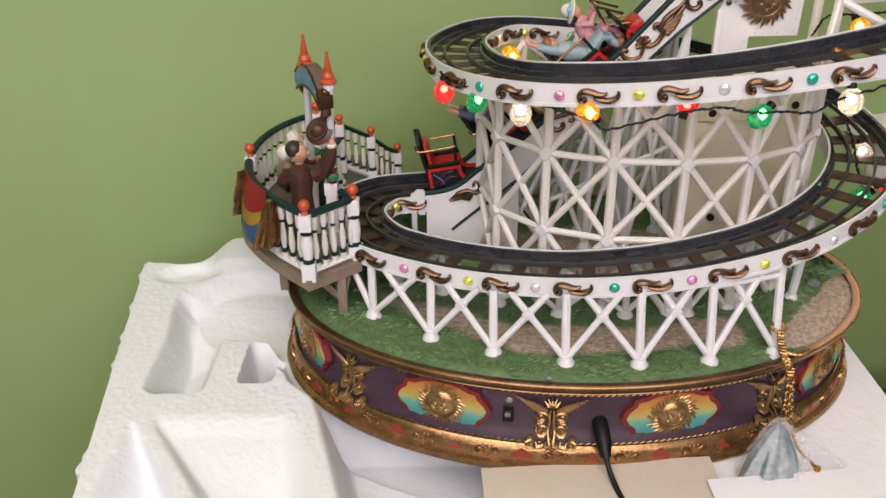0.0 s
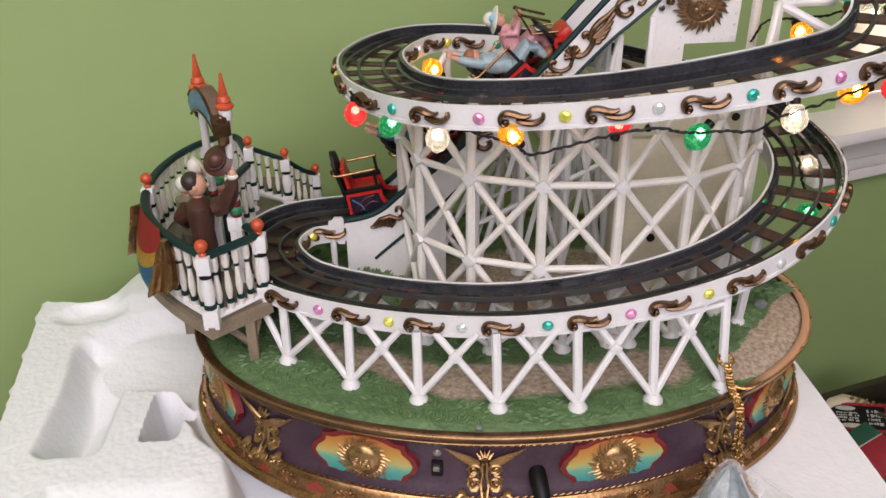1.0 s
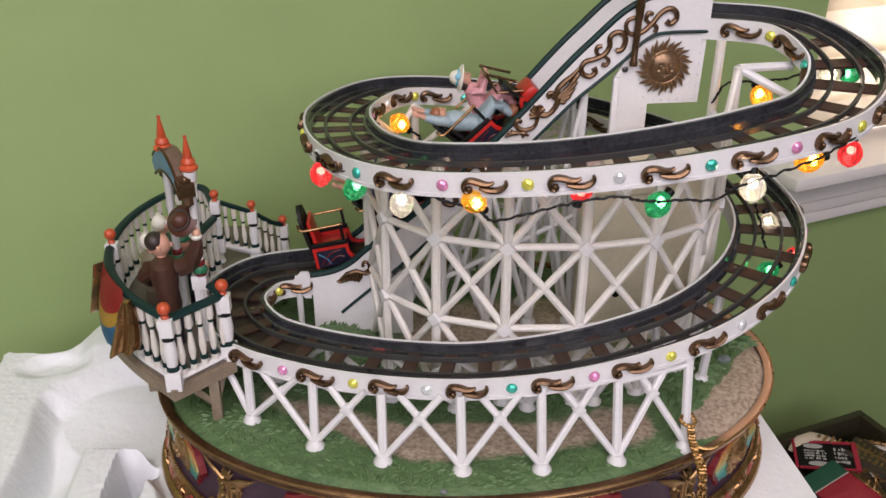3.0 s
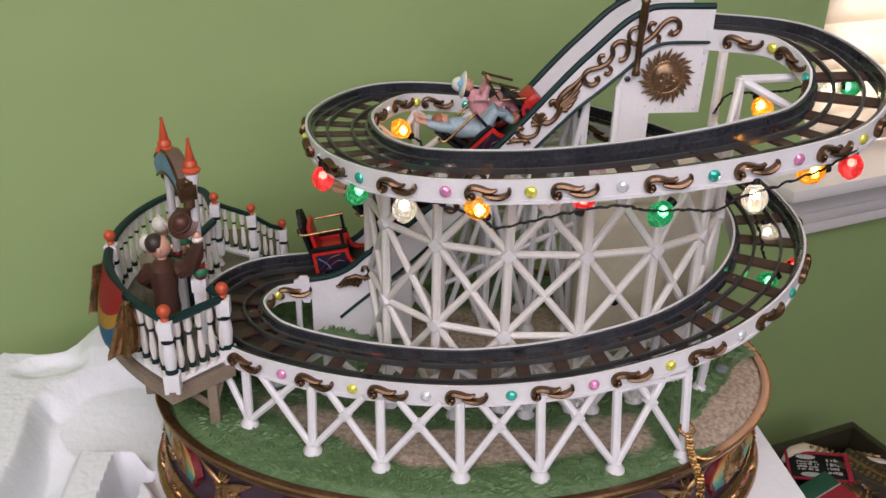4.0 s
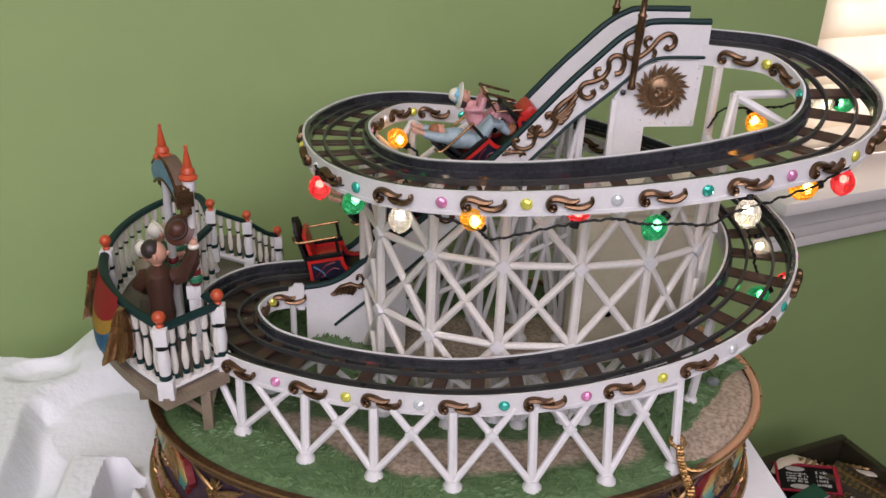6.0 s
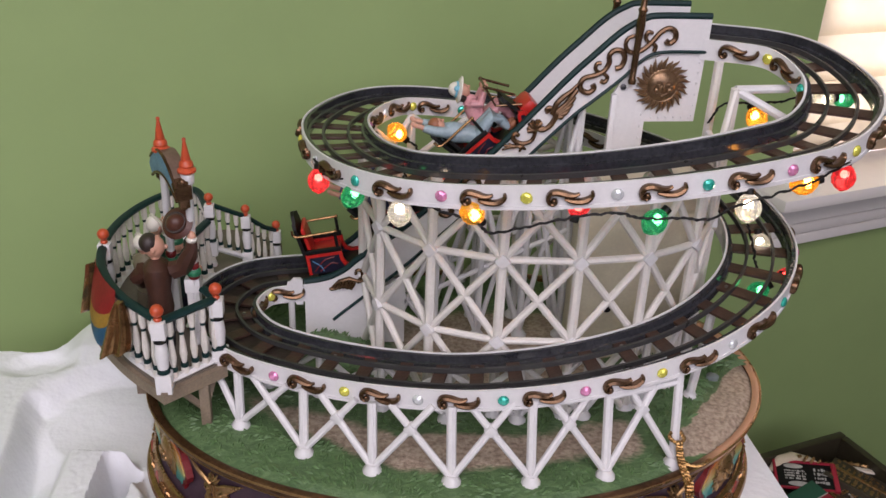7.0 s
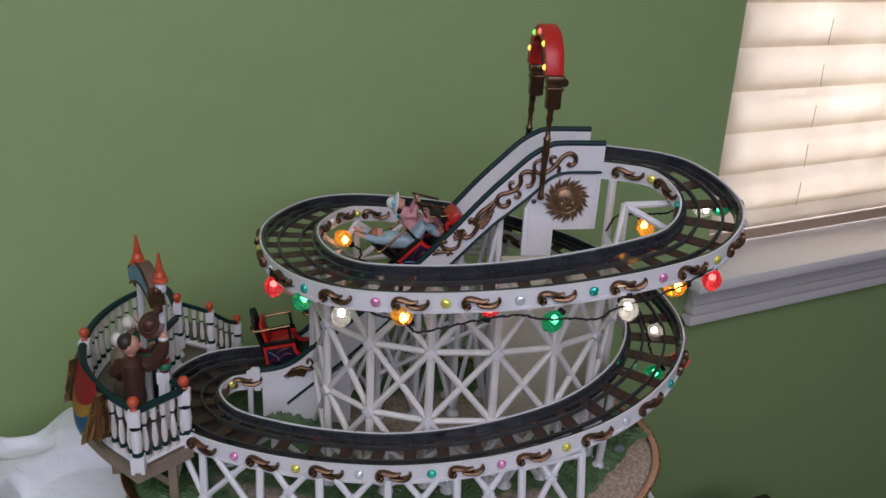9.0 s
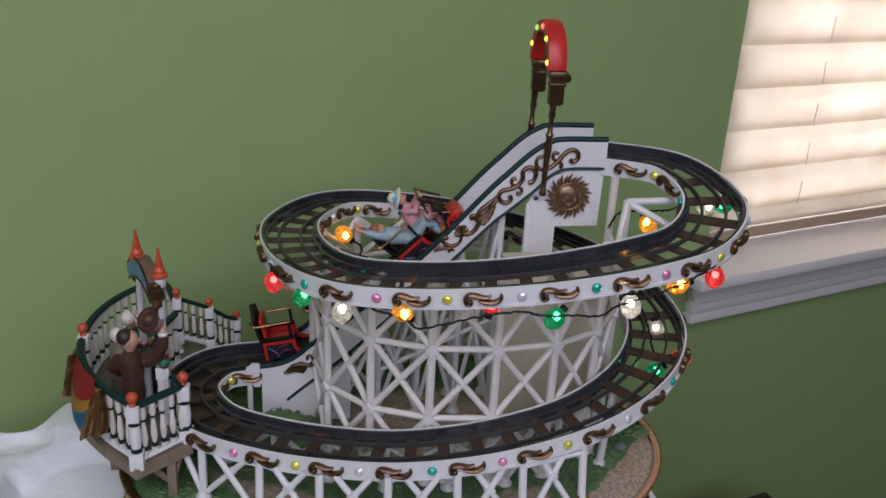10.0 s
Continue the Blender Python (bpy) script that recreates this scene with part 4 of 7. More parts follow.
def land(x, y):
    e = math.hypot((x - EC.x) / 0.2200, (y - EC.y) / 0.152)
    z = 0.0585 + 0.0016 * noise.noise((x * 28, y * 28, 2)) + 0.0010 * noise.noise((x * 90, y * 90, 3))
    z += 0.018 * math.exp(-(((x + 0.080) / 0.030) ** 2 + ((y - 0.098) / 0.020) ** 2))
    z += 0.006 * smooth(0.10, 0.20, x) * smooth(1.0, 0.7, e)
    return z - 0.0035 * smooth(0.96, 1.0, e), e


def dirt(x, y, e):
    d = 0.85 * math.exp(-(((x - 0.13) / 0.075) ** 2 + ((y + 0.014) / 0.024) ** 2))
    d = max(d, 0.95 * math.exp(-(((x + 0.005) / 0.13) ** 2 + ((y + 0.020 - 0.6 * max(0.0, -x - 0.03)) / 0.020) ** 2)))
    d = max(d, 0.80 * math.exp(-(((x - 0.065) / 0.105) ** 4 + ((y - 0.105) / 0.062) ** 4)))
    w = 0.004 * noise.noise((x * 90, y * 90, 4))
    k = smooth(0.118, 0.145, x)                                 # sandy bank at one end, a slanting tuft of grass behind it
    bank = smooth(-0.003, 0.003, (x - 0.157) * 0.756 - (y + 0.015) * 0.654 + w) * smooth(-0.002, 0.002, y + 0.031 - 0.28 * (x - 0.154) + w)
    d = d * (1 - k) + 0.95 * bank * k
    return min(1, d + 0.10 * noise.noise((x * 60, y * 60, 8)))


rings = []
NR, NA = 56, 240
for j in range(NR + 1):
    f = j / NR
    ring = []
    for k in range(NA if j else 1):
        a = k * math.tau / NA
        x, y = EC.x + 0.2200 * f * math.cos(a), EC.y + 0.1520 * f * math.sin(a)
        z, e = land(x, y)
        v = bm.verts.new((x, y, z)); v[dirt_l] = dirt(x, y, e)
        ring.append(v)
    rings.append(ring)
for k in range(NA):
    bm.faces.new((rings[0][0], rings[1][k], rings[1][(k + 1) % NA]))
for a, b in zip(rings[1:], rings[2:]):
    for k in range(NA):
        bm.faces.new((a[k], b[k], b[(k + 1) % NA], a[(k + 1) % NA]))
bmesh.ops.recalc_face_normals(bm, faces=bm.faces)
part("landscape", bm, GRASS, toy, "painted green grass with sandy dirt paths")
rr = random.Random(7)
bv, bf = [], []
for k in range(6500):                            # moulded tufts that lean together in swirls
    a, f = rr.random() * math.tau, math.sqrt(rr.random())
    x, y = EC.x + 0.214 * f * math.cos(a), EC.y + 0.147 * f * math.sin(a)
    z, e = land(x, y)
    if dirt(x, y, e) > 0.30:
        continue
    b = 5.2 * noise.noise((x * 16, y * 16, 12)) + 1.3 * rr.random()
    L = (0.0030 + 0.0034 * rr.random()) * (1 + 0.8 * smooth(0.14, 0.18, x))
    d, w = Vector((math.cos(b), math.sin(b), 0)), Vector((-math.sin(b), math.cos(b), 0)) * (0.0006 + 0.0004 * rr.random())
    p, i0 = Vector((x, y, z - 0.0006)), len(bv)
    bv += [p - w, p + w, p + d * L * 0.5 - w * 0.9 + Vector((0, 0, L * 0.12)), p + d * L * 0.5 + w * 0.9 + Vector((0, 0, L * 0.12)), p + d * L * 0.45 + Vector((0, 0, L * 0.36)), p + d * L + Vector((0, 0, L * 0.22)), p + Vector((0, 0, L * 0.12))]
    bf += [[i0 + q for q in t] for t in ((1, 3, 4, 6), (0, 6, 4, 2), (3, 5, 4), (2, 4, 5))]
me = bpy.data.meshes.new("grass_ridge")
me.from_pydata([v - origin(toy) for v in bv], [], bf)
me.materials.append(mat("grass_blade_paint", (0.085, 0.165, 0.060), 0.50, var=0.4, scale=120))
tagged(piece("grass_ridge", me, Matrix.Translation(origin(toy)), toy), kind="stuff")
STONE = mat("blue_grey_stone", (0.16, 0.19, 0.19), 0.6, var=0.2)
for x, y, r in ((-0.012, -0.066, 0.0022), (0.206, 0.053, 0.0045)):
    bm = bmesh.new()
    ball(bm, (x, y, land(x, y)[0] + r * 0.3), r, None, 10, (1.2, 0.9, 0.8))
    for v in bm.verts:
        v.co += 0.0006 * noise.noise_vector(v.co * 300)
    part("pebble", bm, STONE, toy)

# ---------------- track ----------------
KNOTS = [(0.1846, 0.1375, 0.3010), (0.2370, 0.1040, 0.2995), (0.2540, 0.0560, 0.2835), (0.2281, 0.0181, 0.2679), (0.1747, -0.0076, 0.2620), (0.1024, -0.0132, 0.2524),
         (0.0319, 0.0002, 0.2429), (-0.0278, 0.0252, 0.2376), (-0.0620, 0.0848, 0.2310), (-0.0685, 0.1590, 0.2282), (-0.0314, 0.2250, 0.2262), (0.0350, 0.2420, 0.2198),
         (0.1050, 0.2380, 0.2098), (0.1700, 0.2050, 0.1985), (0.2110, 0.1475, 0.1903), (0.2302, 0.1036, 0.1769), (0.2277, 0.0633, 0.1656), (0.2009, 0.0249, 0.1526),
         (0.1517, -0.0018, 0.1369), (0.0845, -0.0135, 0.1239), (0.0206, -0.0122, 0.1159), (-0.0337, 0.0031, 0.1098), (-0.0861, 0.0227, 0.1084), (-0.1310, 0.0477, 0.1106),
         (-0.1506, 0.0881, 0.1125), (-0.1335, 0.1260, 0.1130), (-0.0940, 0.1370, 0.1130), (-0.0640, 0.1370, 0.1135)]
SEG = 14
CL = spline(KNOTS, SEG)
NCL = len(CL)


def side(i):
    """The horizontal way from the centre line to the outer edge at sample i."""
    t = CL[min(i + 1, NCL - 1)] - CL[max(i - 1, 0)]
    return Vector((-t.y, t.x, 0)).normalized()


LEN = [0.0]
for i in range(1, NCL):
    LEN.append(LEN[-1] + (CL[i] - CL[i - 1]).length)
HW = 0.0240                                    # half the channel's width


def at(s):
    """Sample position, centre and outward way at a length along the track."""
    i = 0
    while i < NCL - 2 and LEN[i + 1] < s:
        i += 1
    f = (s - LEN[i]) / max(1e-9, LEN[i + 1] - LEN[i])
    return CL[i].lerp(CL[i + 1], f), side(i).lerp(side(i + 1), f).normalized(), (CL[i + 1] - CL[i]).normalized()


def lift_in(i):
    """The inner edge stands a little higher on the upper turn and lower on the lower one."""
    f = i / (NCL - 1)
    return 0.0019 - 0.0044 * smooth(0.40, 0.60, f) - 0.0050 * (1 - smooth(0.02, 0.15, f))


def sweep(bm, prof, i0, i1, inner=False):
    """A closed profile of (outward, up) swept along the centre line."""
    rings = []
    for i in range(i0, i1 + 1):
        n = side(i)
        dz = lift_in(i) if inner else 0.0
        rings.append([bm.verts.new(CL[i] + n * o + Vector((0, 0, z + dz))) for o, z in prof])
    k = len(prof)
    for a, b in zip(rings, rings[1:]):
        for j in range(k):
            bm.faces.new((a[j], a[(j + 1) % k], b[(j + 1) % k], b[j]))
    bm.faces.new(rings[0][::-1]); bm.faces.new(rings[-1])
    bmesh.ops.recalc_face_normals(bm, faces=bm.faces)


bm = bmesh.new()
FH = 0.0140
sweep(bm, [(HW, 0), (HW, -FH), (HW - 0.0014, -FH), (HW - 0.0014, 0)], 0, NCL - 1)
outer = part("outer_fascia", bm, WHITE, toy, "white outer track side with bronze scrolls and gems")
bm = bmesh.new()
sweep(bm, [(HW + 0.0009, -FH + 0.0018), (HW + 0.0009, -FH - 0.0004), (HW - 0.0013, -FH - 0.0004), (HW - 0.0002, -FH + 0.0018)], 0, NCL - 1)
part("fascia_lip", bm, WHITE, outer)
bm = bmesh.new()
sweep(bm, [(-HW, 0), (-HW + 0.0014, 0), (-HW + 0.0014, -FH), (-HW, -FH)], 0, NCL - 1, True)
inner = part("inner_fascia", bm, WHITE, toy, "white inner track side with bronze scrolls and gems")
bm = bmesh.new()
A = HW - 0.0016
sweep(bm, [(A, -0.0006), (A - 0.0022, -0.0006), (A - 0.0026, -0.0055), (A - 0.0042, -0.0062), (A - 0.0044, -0.0112), (A, -0.0112)], 0, NCL - 1)
part("outer_guard_wall", bm, DARK, toy, "dark grey plastic guard wall")
bm = bmesh.new()
sweep(bm, [(-A, -0.0006), (-A + 0.0022, -0.0006), (-A + 0.0026, -0.0055), (-A + 0.0042, -0.0062), (-A + 0.0044, -0.0112), (-A, -0.0112)], 0, NCL - 1, True)
part("inner_guard_wall", bm, DARK, toy, "dark grey plastic guard wall")
for o in (-0.0088, 0.0088):
    bm = bmesh.new()
    sweep(bm, [(o - 0.0009, -0.0052), (o + 0.0009, -0.0052), (o + 0.0011, -0.0085), (o - 0.0011, -0.0085)], 0, NCL - 1)
    part("rail", bm, RAIL, toy)
bm = bmesh.new()
sweep(bm, [(A - 0.001, -0.0122), (-A + 0.001, -0.0122), (-A + 0.001, -0.0136), (A - 0.001, -0.0136)], 22 * SEG + 4, NCL - 1)
part("track_bed", bm, mat("dark_bed_paint", (0.030, 0.020, 0.016), 0.5, var=0.4, scale=150, bump=0.4), toy, "dark brown bed under the station curve")
bm = bmesh.new(); box(bm, None, (0.0088, 2 * A - 0.001, 0.0022), Matrix(), 0.0004)
tie_m = mesh_of("tie", bm, TIE, False)
s = 0.008
screw_b = bmesh.new(); lathe(screw_b, [(0.0013, 0), (0.0012, 0.0008), (0.0006, 0.0011)], Matrix(), 8); screw_m = mesh_of("screw", screw_b, STEEL)
ki = 0
while s < LEN[-1]:
    p, n, t = at(s)
    x = t
    z = n.cross(-x) if n.cross(-x).z > 0 else n.cross(x)
    m = Matrix(((x.x, n.x, z.x, 0), (x.y, n.y, z.y, 0), (x.z, n.z, z.z, 0), (0, 0, 0, 1)))
    m = Matrix.Translation(p + Vector((0, 0, -0.0098))) @ m
    piece("tie", tie_m, m, toy)
    if ki % 4 == 3:
        piece("screw", screw_m, m @ Matrix.Translation((0, -0.0135, 0.0012)), toy)
    ki += 1
    s += 0.0250


# bronze scrolls and gems by turns on the track sides
def scroll_mesh():
    bm = bmesh.new()
    tube(bm, spline([(x, -0.0004, z) for x, z in ((-0.0100, -0.0012), (-0.0092, -0.0028), (-0.0110, -0.0040), (-0.0132, -0.0026), (-0.0135, 0.0002), (-0.0118, 0.0027), (-0.0086, 0.0033), (-0.0046, 0.0024), (-0.0010, 0.0012), (0.0026, 0.0010), (0.0050, 0.0020))], 3),
         [0.0017 - 0.0005 * math.sin(math.pi * min(1, k / 12)) + 0.0004 * math.sin(math.pi * max(0, k - 12) / 18) - 0.0008 * max(0, k - 22) / 8 for k in range(31)], 8, 0.8, (0, 1, 0))
    ball(bm, (-0.0102, -0.0006, -0.0018), 0.0019, None, 8, (1, 0.6, 1))
    tube(bm, spline([(x, -0.0007, z) for x, z in ((-0.0040, -0.0010), (0.0008, -0.0022), (0.0060, -0.0026), (0.0102, -0.0014), (0.0124, 0.0008), (0.0122, 0.0032))], 3),
         [0.0008, 0.0012, 0.0015, 0.0017, 0.0018, 0.0019, 0.0020, 0.0020, 0.0020, 0.0019, 0.0018, 0.0016, 0.0015, 0.0013, 0.0012, 0.0009], 8, 0.8, (0, 1, 0))
    bmesh.ops.scale(bm, vec=(0.93, 2.0, 0.98), verts=bm.verts)
    return mesh_of("scroll", bm, BRONZE)


def gem_mesh(i):
    bm = bmesh.new()
    n_, rows_ = 10, []
    for j, (r, h) in enumerate(((0.0033, 0.0), (0.0036, 0.0008), (0.0029, 0.0018), (0.0016, 0.0025))):
        rows_.append([bm.verts.new((r * math.cos((k + 0.5 * (j % 2)) * math.tau / n_), -h, r * math.sin((k + 0.5 * (j % 2)) * math.tau / n_))) for k in range(n_)])
    for j in range(3):
        a, b = rows_[j], rows_[j + 1]
        for k in range(n_):
            l, r = (k, (k + 1) % n_)
            c = r if j % 2 else l
            bm.faces.new((a[l], a[r], b[c])); bm.faces.new((b[l], a[r if not j % 2 else l], b[r]))
    bm.faces.new(rows_[0]); bm.faces.new(rows_[-1])
    bmesh.ops.recalc_face_normals(bm, faces=bm.faces)
    return mesh_of("gem", bm, GEMS[i], False)


scroll_m, gem_ms = scroll_mesh(), [gem_mesh(i) for i in range(4)]


def deco(parent, sgn, s, dz, kind, i=0):
    p, n, t = at(s)
    n = n * sgn
    o = p + n * (HW + 0.0002) + Vector((0, 0, dz))
    x = Vector((-n.y, n.x, 0))
    if x.dot(t) < 0:
        t = -t
    x = (x + Vector((0, 0, t.z))).normalized()
    z = x.cross(-n).normalized()
    if z.z < 0:
        z = -z
    m = Matrix(((x.x, -n.x, z.x, o.x), (x.y, -n.y, z.y, o.y), (x.z, -n.z, z.z, o.z), (0, 0, 0, 1)))
    piece(kind, scroll_m if kind == "scroll" else gem_ms[i], m, parent)


def near(x, y, i0, i1):
    i = min(range(i0, i1), key=lambda k: (CL[k] + side(k) * HW - Vector((x, y, CL[k].z))).length)
    return LEN[i]


# gem places on the outer side: two runs of even steps, colours in order
GA = near(0.183, -0.027, 0, 10 * SEG)
GB = near(-0.051, 0.021, 0, 10 * SEG)
step = (GB - GA) / 5
for k in range(-3, 12):
    s = GA + k * step
    deco(outer, 1, s, -0.0072, "gem", (0, 3, 2, 1)[k % 4])
    deco(outer, 1, s + step * 0.5, -0.0072, "scroll")
LA = near(0.205, -0.001, 14 * SEG, NCL)
LB = near(-0.109, 0.003, 14 * SEG, NCL)
LA, LB = LA - 0.019, LB + 0.0025
stepl = (LB - LA) / 7
for k in range(-4, 8):
    s = LA + k * stepl
    deco(outer, 1, s, -0.0072, "gem", (3, 2, 1, 0)[k % 4])
    if k < 8:
        deco(outer, 1, s + stepl * 0.5, -0.0072, "scroll")
for k in range(0, 60):
    s = 0.034 + k * 0.0255
    if s < LEN[14 * SEG]:
        deco(inner, -1, s, -0.0070 + lift_in(min(range(NCL), key=lambda q: abs(LEN[q] - s))), "scroll" if k % 2 == 0 else "gem", (1, 3, 0, 2)[(k // 2) % 4])
s0 = LEN[-1]
for k in range(9):
    deco(inner, -1, s0 - 0.048 - k * 0.030, -0.0085, "scroll" if k % 2 == 0 else "gem", (1, 3, 0, 2)[(k // 2) % 4])

# ---------------- trestles ----------------
foot_b = bmesh.new(); lathe(foot_b, [(0.0062, -0.003), (0.0062, 0.0015), (0.0050, 0.0032), (0.0034, 0.0058)], Matrix(), 12); foot_m = mesh_of("post_foot", foot_b, WHITE)
hub_b = bmesh.new(); box(hub_b, None, (0.0078, 0.0040, 0.0078), Matrix.Rotation(math.pi / 4, 4, 'Y'), 0.0010); hub_m = mesh_of("joint_plate", hub_b, WHITE)


def bar(name, a, b, r, parent, m=WHITE):
    bm = bmesh.new(); tube(bm, [a, b], r, 8)
    return part(name, bm, m, parent)


def trestle(feet, tops, parent, r=0.0031, rb=0.0024, braces=True, feet_on=True, reach=1.0):
    n = len(feet)
    for i in range(n):
        bar("post", feet[i], tops[i], r, parent)
        if feet_on:
            piece("post_foot", foot_m, Matrix.Translation(feet[i]), parent)
    for i in range(n - 1):
        if braces:
            bar("brace", feet[i] + Vector((0, 0, 0.003)), tops[i].lerp(tops[i + 1], reach) - Vector((0, 0, 0.0005)), rb, parent)
            bar("brace", feet[i + 1] + Vector((0, 0, 0.003)), tops[i + 1].lerp(tops[i], reach) - Vector((0, 0, 0.0005)), rb, parent)


def under(x, y, i0, i1, off):
    """Height of the track's lower edge over a plan point."""
    i = min(range(i0, i1), key=lambda k: (CL[k] + side(k) * off - Vector((x, y, CL[k].z))).length)
    return CL[i].z - FH + (lift_in(i) if off < 0 else 0)


FEET = [(-0.133, 0.015), (-0.090, -0.0155), (-0.047, -0.0345), (0.001, -0.047), (0.050, -0.050), (0.098, -0.046), (0.145, -0.036)]
fv = [Vector((x, y - 0.002, 0.0580)) for x, y in FEET]
tv = [Vector((x, y + 0.013, under(x, y, 14 * SEG, NCL, HW) + 0.0035)) for x, y in FEET]
tv[0] = Vector((-0.1335, 0.020, under(-0.13, 0.02, 14 * SEG, NCL, HW)))
ft = bmesh.new()
tube(ft, [tv[0] + Vector((0, 0, -0.001)), fv[0]], 0.001, 5)
front = part("front_trestle", ft, WHITE, toy, "white crossed timber-style trestle under the lower track")
trestle(fv, tv, front, reach=0.77)
for i in range(len(fv) - 1):
    a, b = fv[i] + Vector((0, 0, 0.003)), tv[i].lerp(tv[i + 1], 0.77)
    c, d = fv[i + 1] + Vector((0, 0, 0.003)), tv[i + 1].lerp(tv[i], 0.77)
    w = b - a; q = d - c
    f = ((c.x - a.x) * q.z - (c.z - a.z) * q.x) / (w.x * q.z - w.z * q.x)
    piece("joint_plate", hub_m, Matrix.Translation(a + w * f) @ Matrix.Rotation(math.atan2(fv[i + 1].y - fv[i].y, fv[i + 1].x - fv[i].x), 4, 'Z') @ Matrix.Diagonal((0.80, 1.45, 0.80, 1)), front)
bar("brace", fv[0] + Vector((0, 0, 0.003)), Vector((-0.150, 0.030, 0.094)), 0.0024, front)
bar("top_bar", tv[-1] - Vector((0, 0.002, 0.0105)), tv[-2] - Vector((0, 0.002, 0.0055)), 0.0026, front)
# inner row under the lower track
INR = [(-0.118, 0.060), (-0.082, 0.048), (-0.040, 0.030), (0.004, 0.014), (0.052, 0.011), (0.098, 0.014), (0.140, 0.022), (0.176, 0.012 + 0.030)]
iv = [Vector((x, y, 0.058)) for x, y in INR]
it = [Vector((x, y, under(x, y, 14 * SEG, NCL, -HW) + 0.001)) for x, y in INR]
bt = bmesh.new(); tube(bt, [it[0], iv[0]], 0.001, 5)
back = part("inner_trestle", bt, WHITE, toy, "white inner trestle under the lower track")
trestle(iv, it, back, 0.0028, 0.0021)
rp = Vector((0.180, 0.030, 0.060))
bar("post", rp, Vector((0.183, 0.026, under(0.182, 0.026, 14 * SEG, NCL, 0))), 0.0032, back)
piece("post_foot", foot_m, Matrix.Translation(rp), back)

# the end of the inner fascia at the foot of the lift: a short post with a rounded cap
ep = Vector((-0.1050, 0.1120, 0.060))
bar("post", ep, ep + Vector((0, 0, 0.040)), 0.0024, back)
piece("post_foot", foot_m, Matrix.Translation(ep), back)
bm = bmesh.new()
plate(bm, [(-0.1010, 0.0950), (-0.0962, 0.0950), (-0.0962, 0.1150), (-0.0975, 0.1170), (-0.1030, 0.1170), (-0.1050, 0.1145), (-0.1075, 0.1135), (-0.1085, 0.1060), (-0.1030, 0.1000)], Matrix.Translation((0, 0.1105, 0)), 0.0020)
part("end_plate", bm, WHITE, back, "stepped white end plate of the inner fascia", smooth=False)

# the tower under the upper track
COLS = [(0.191, 0.104), (0.192, 0.073), (0.168, 0.0405), (0.130, 0.0208), (0.084, 0.0146), (0.0355, 0.0182), (-0.0080, 0.0355), (-0.040, 0.070), (-0.0515, 0.116), (-0.044, 0.165), (-0.012, 0.202), (0.035, 0.219), (0.084, 0.222), (0.130, 0.214)]
Z1, Z2 = 0.118, 0.177
tw = bmesh.new(); tube(tw, [Vector((*COLS[4], 0.06)), Vector((*COLS[4], 0.07))], 0.001, 5)
tower = part("tower_trestle", tw, WHITE, toy, "white braced tower trestle carrying the upper track")
levels = []
for k, (x, y) in enumerate(COLS):
    zt = under(x, y, 0, 12 * SEG, -HW)
    if k == 1:
        zt = 0.2735
    if k >= 11:
        zt = under(x, y, 9 * SEG, 14 * SEG, -HW)
    levels.append([Vector((x, y, z)) for z in (0.058, Z1, Z2, zt + 0.0005)])
    bar("post", levels[-1][0], levels[-1][3], 0.0034, tower, WARMLITWHITE)
    piece("post_foot", foot_m, Matrix.Translation(levels[-1][0]), tower)
    if 1 <= k <= 9:
        a = Vector((*COLS[k - 1], 0)); b = Vector((*COLS[min(k + 1, len(COLS) - 1)], 0))
        ang = math.atan2((b - a).y, (b - a).x)
        for z in (Z1, Z2):
            piece("joint_plate", hub_m, Matrix.Translation((x, y, z)) @ Matrix.Rotation(ang, 4, 'Z') @ Matrix.Translation((0, 0.0025, 0)), tower)
for k in range(len(COLS) - 1):
    a, b = levels[k], levels[k + 1]
    for lv in range(3):
        if lv == 2 and k in (0,):
            continue
        bar("brace", a[lv], b[lv + 1], 0.0026, tower, WARMLITWHITE)
        bar("brace", b[lv], a[lv + 1], 0.0026, tower, WARMLITWHITE)
    for lv in (1, 2):
        bar("cross_bar", a[lv], b[lv], 0.0025, tower, WARMLITWHITE)
# brackets that carry the upper right turn
for a, b in (((0.1920, 0.0735, 0.2730), (0.2300, 0.078, 0.2730)), ((0.1920, 0.0735, 0.2730), (0.2260, 0.062, 0.2560)), ((0.191, 0.104, 0.235), (0.192, 0.074, 0.222))):
    bar("bracket", Vector(a), Vector(b), 0.0029, tower)
# cream motor housing inside the tower
bm = bmesh.new()
box(bm, (0.150, 0.094, 0.1390), (0.098, 0.022, 0.162), None, 0.004)
box(bm, (0.150, 0.0815, 0.2000), (0.094, 0.0022, 0.032), None, 0.001)
hs = part("motor_housing", bm, CREAM, toy, "cream plastic motor housing inside the tower")
for x, z in ((0.118, 0.190), (0.178, 0.196), (0.128, 0.105)):
    bm = bmesh.new(); lathe(bm, [(0.0030, -0.001), (0.0030, 0.0012)], pose(x, 0.0815, z, 90, 0, 0), 12)
    part("screw_hole", bm, BLACK, hs)

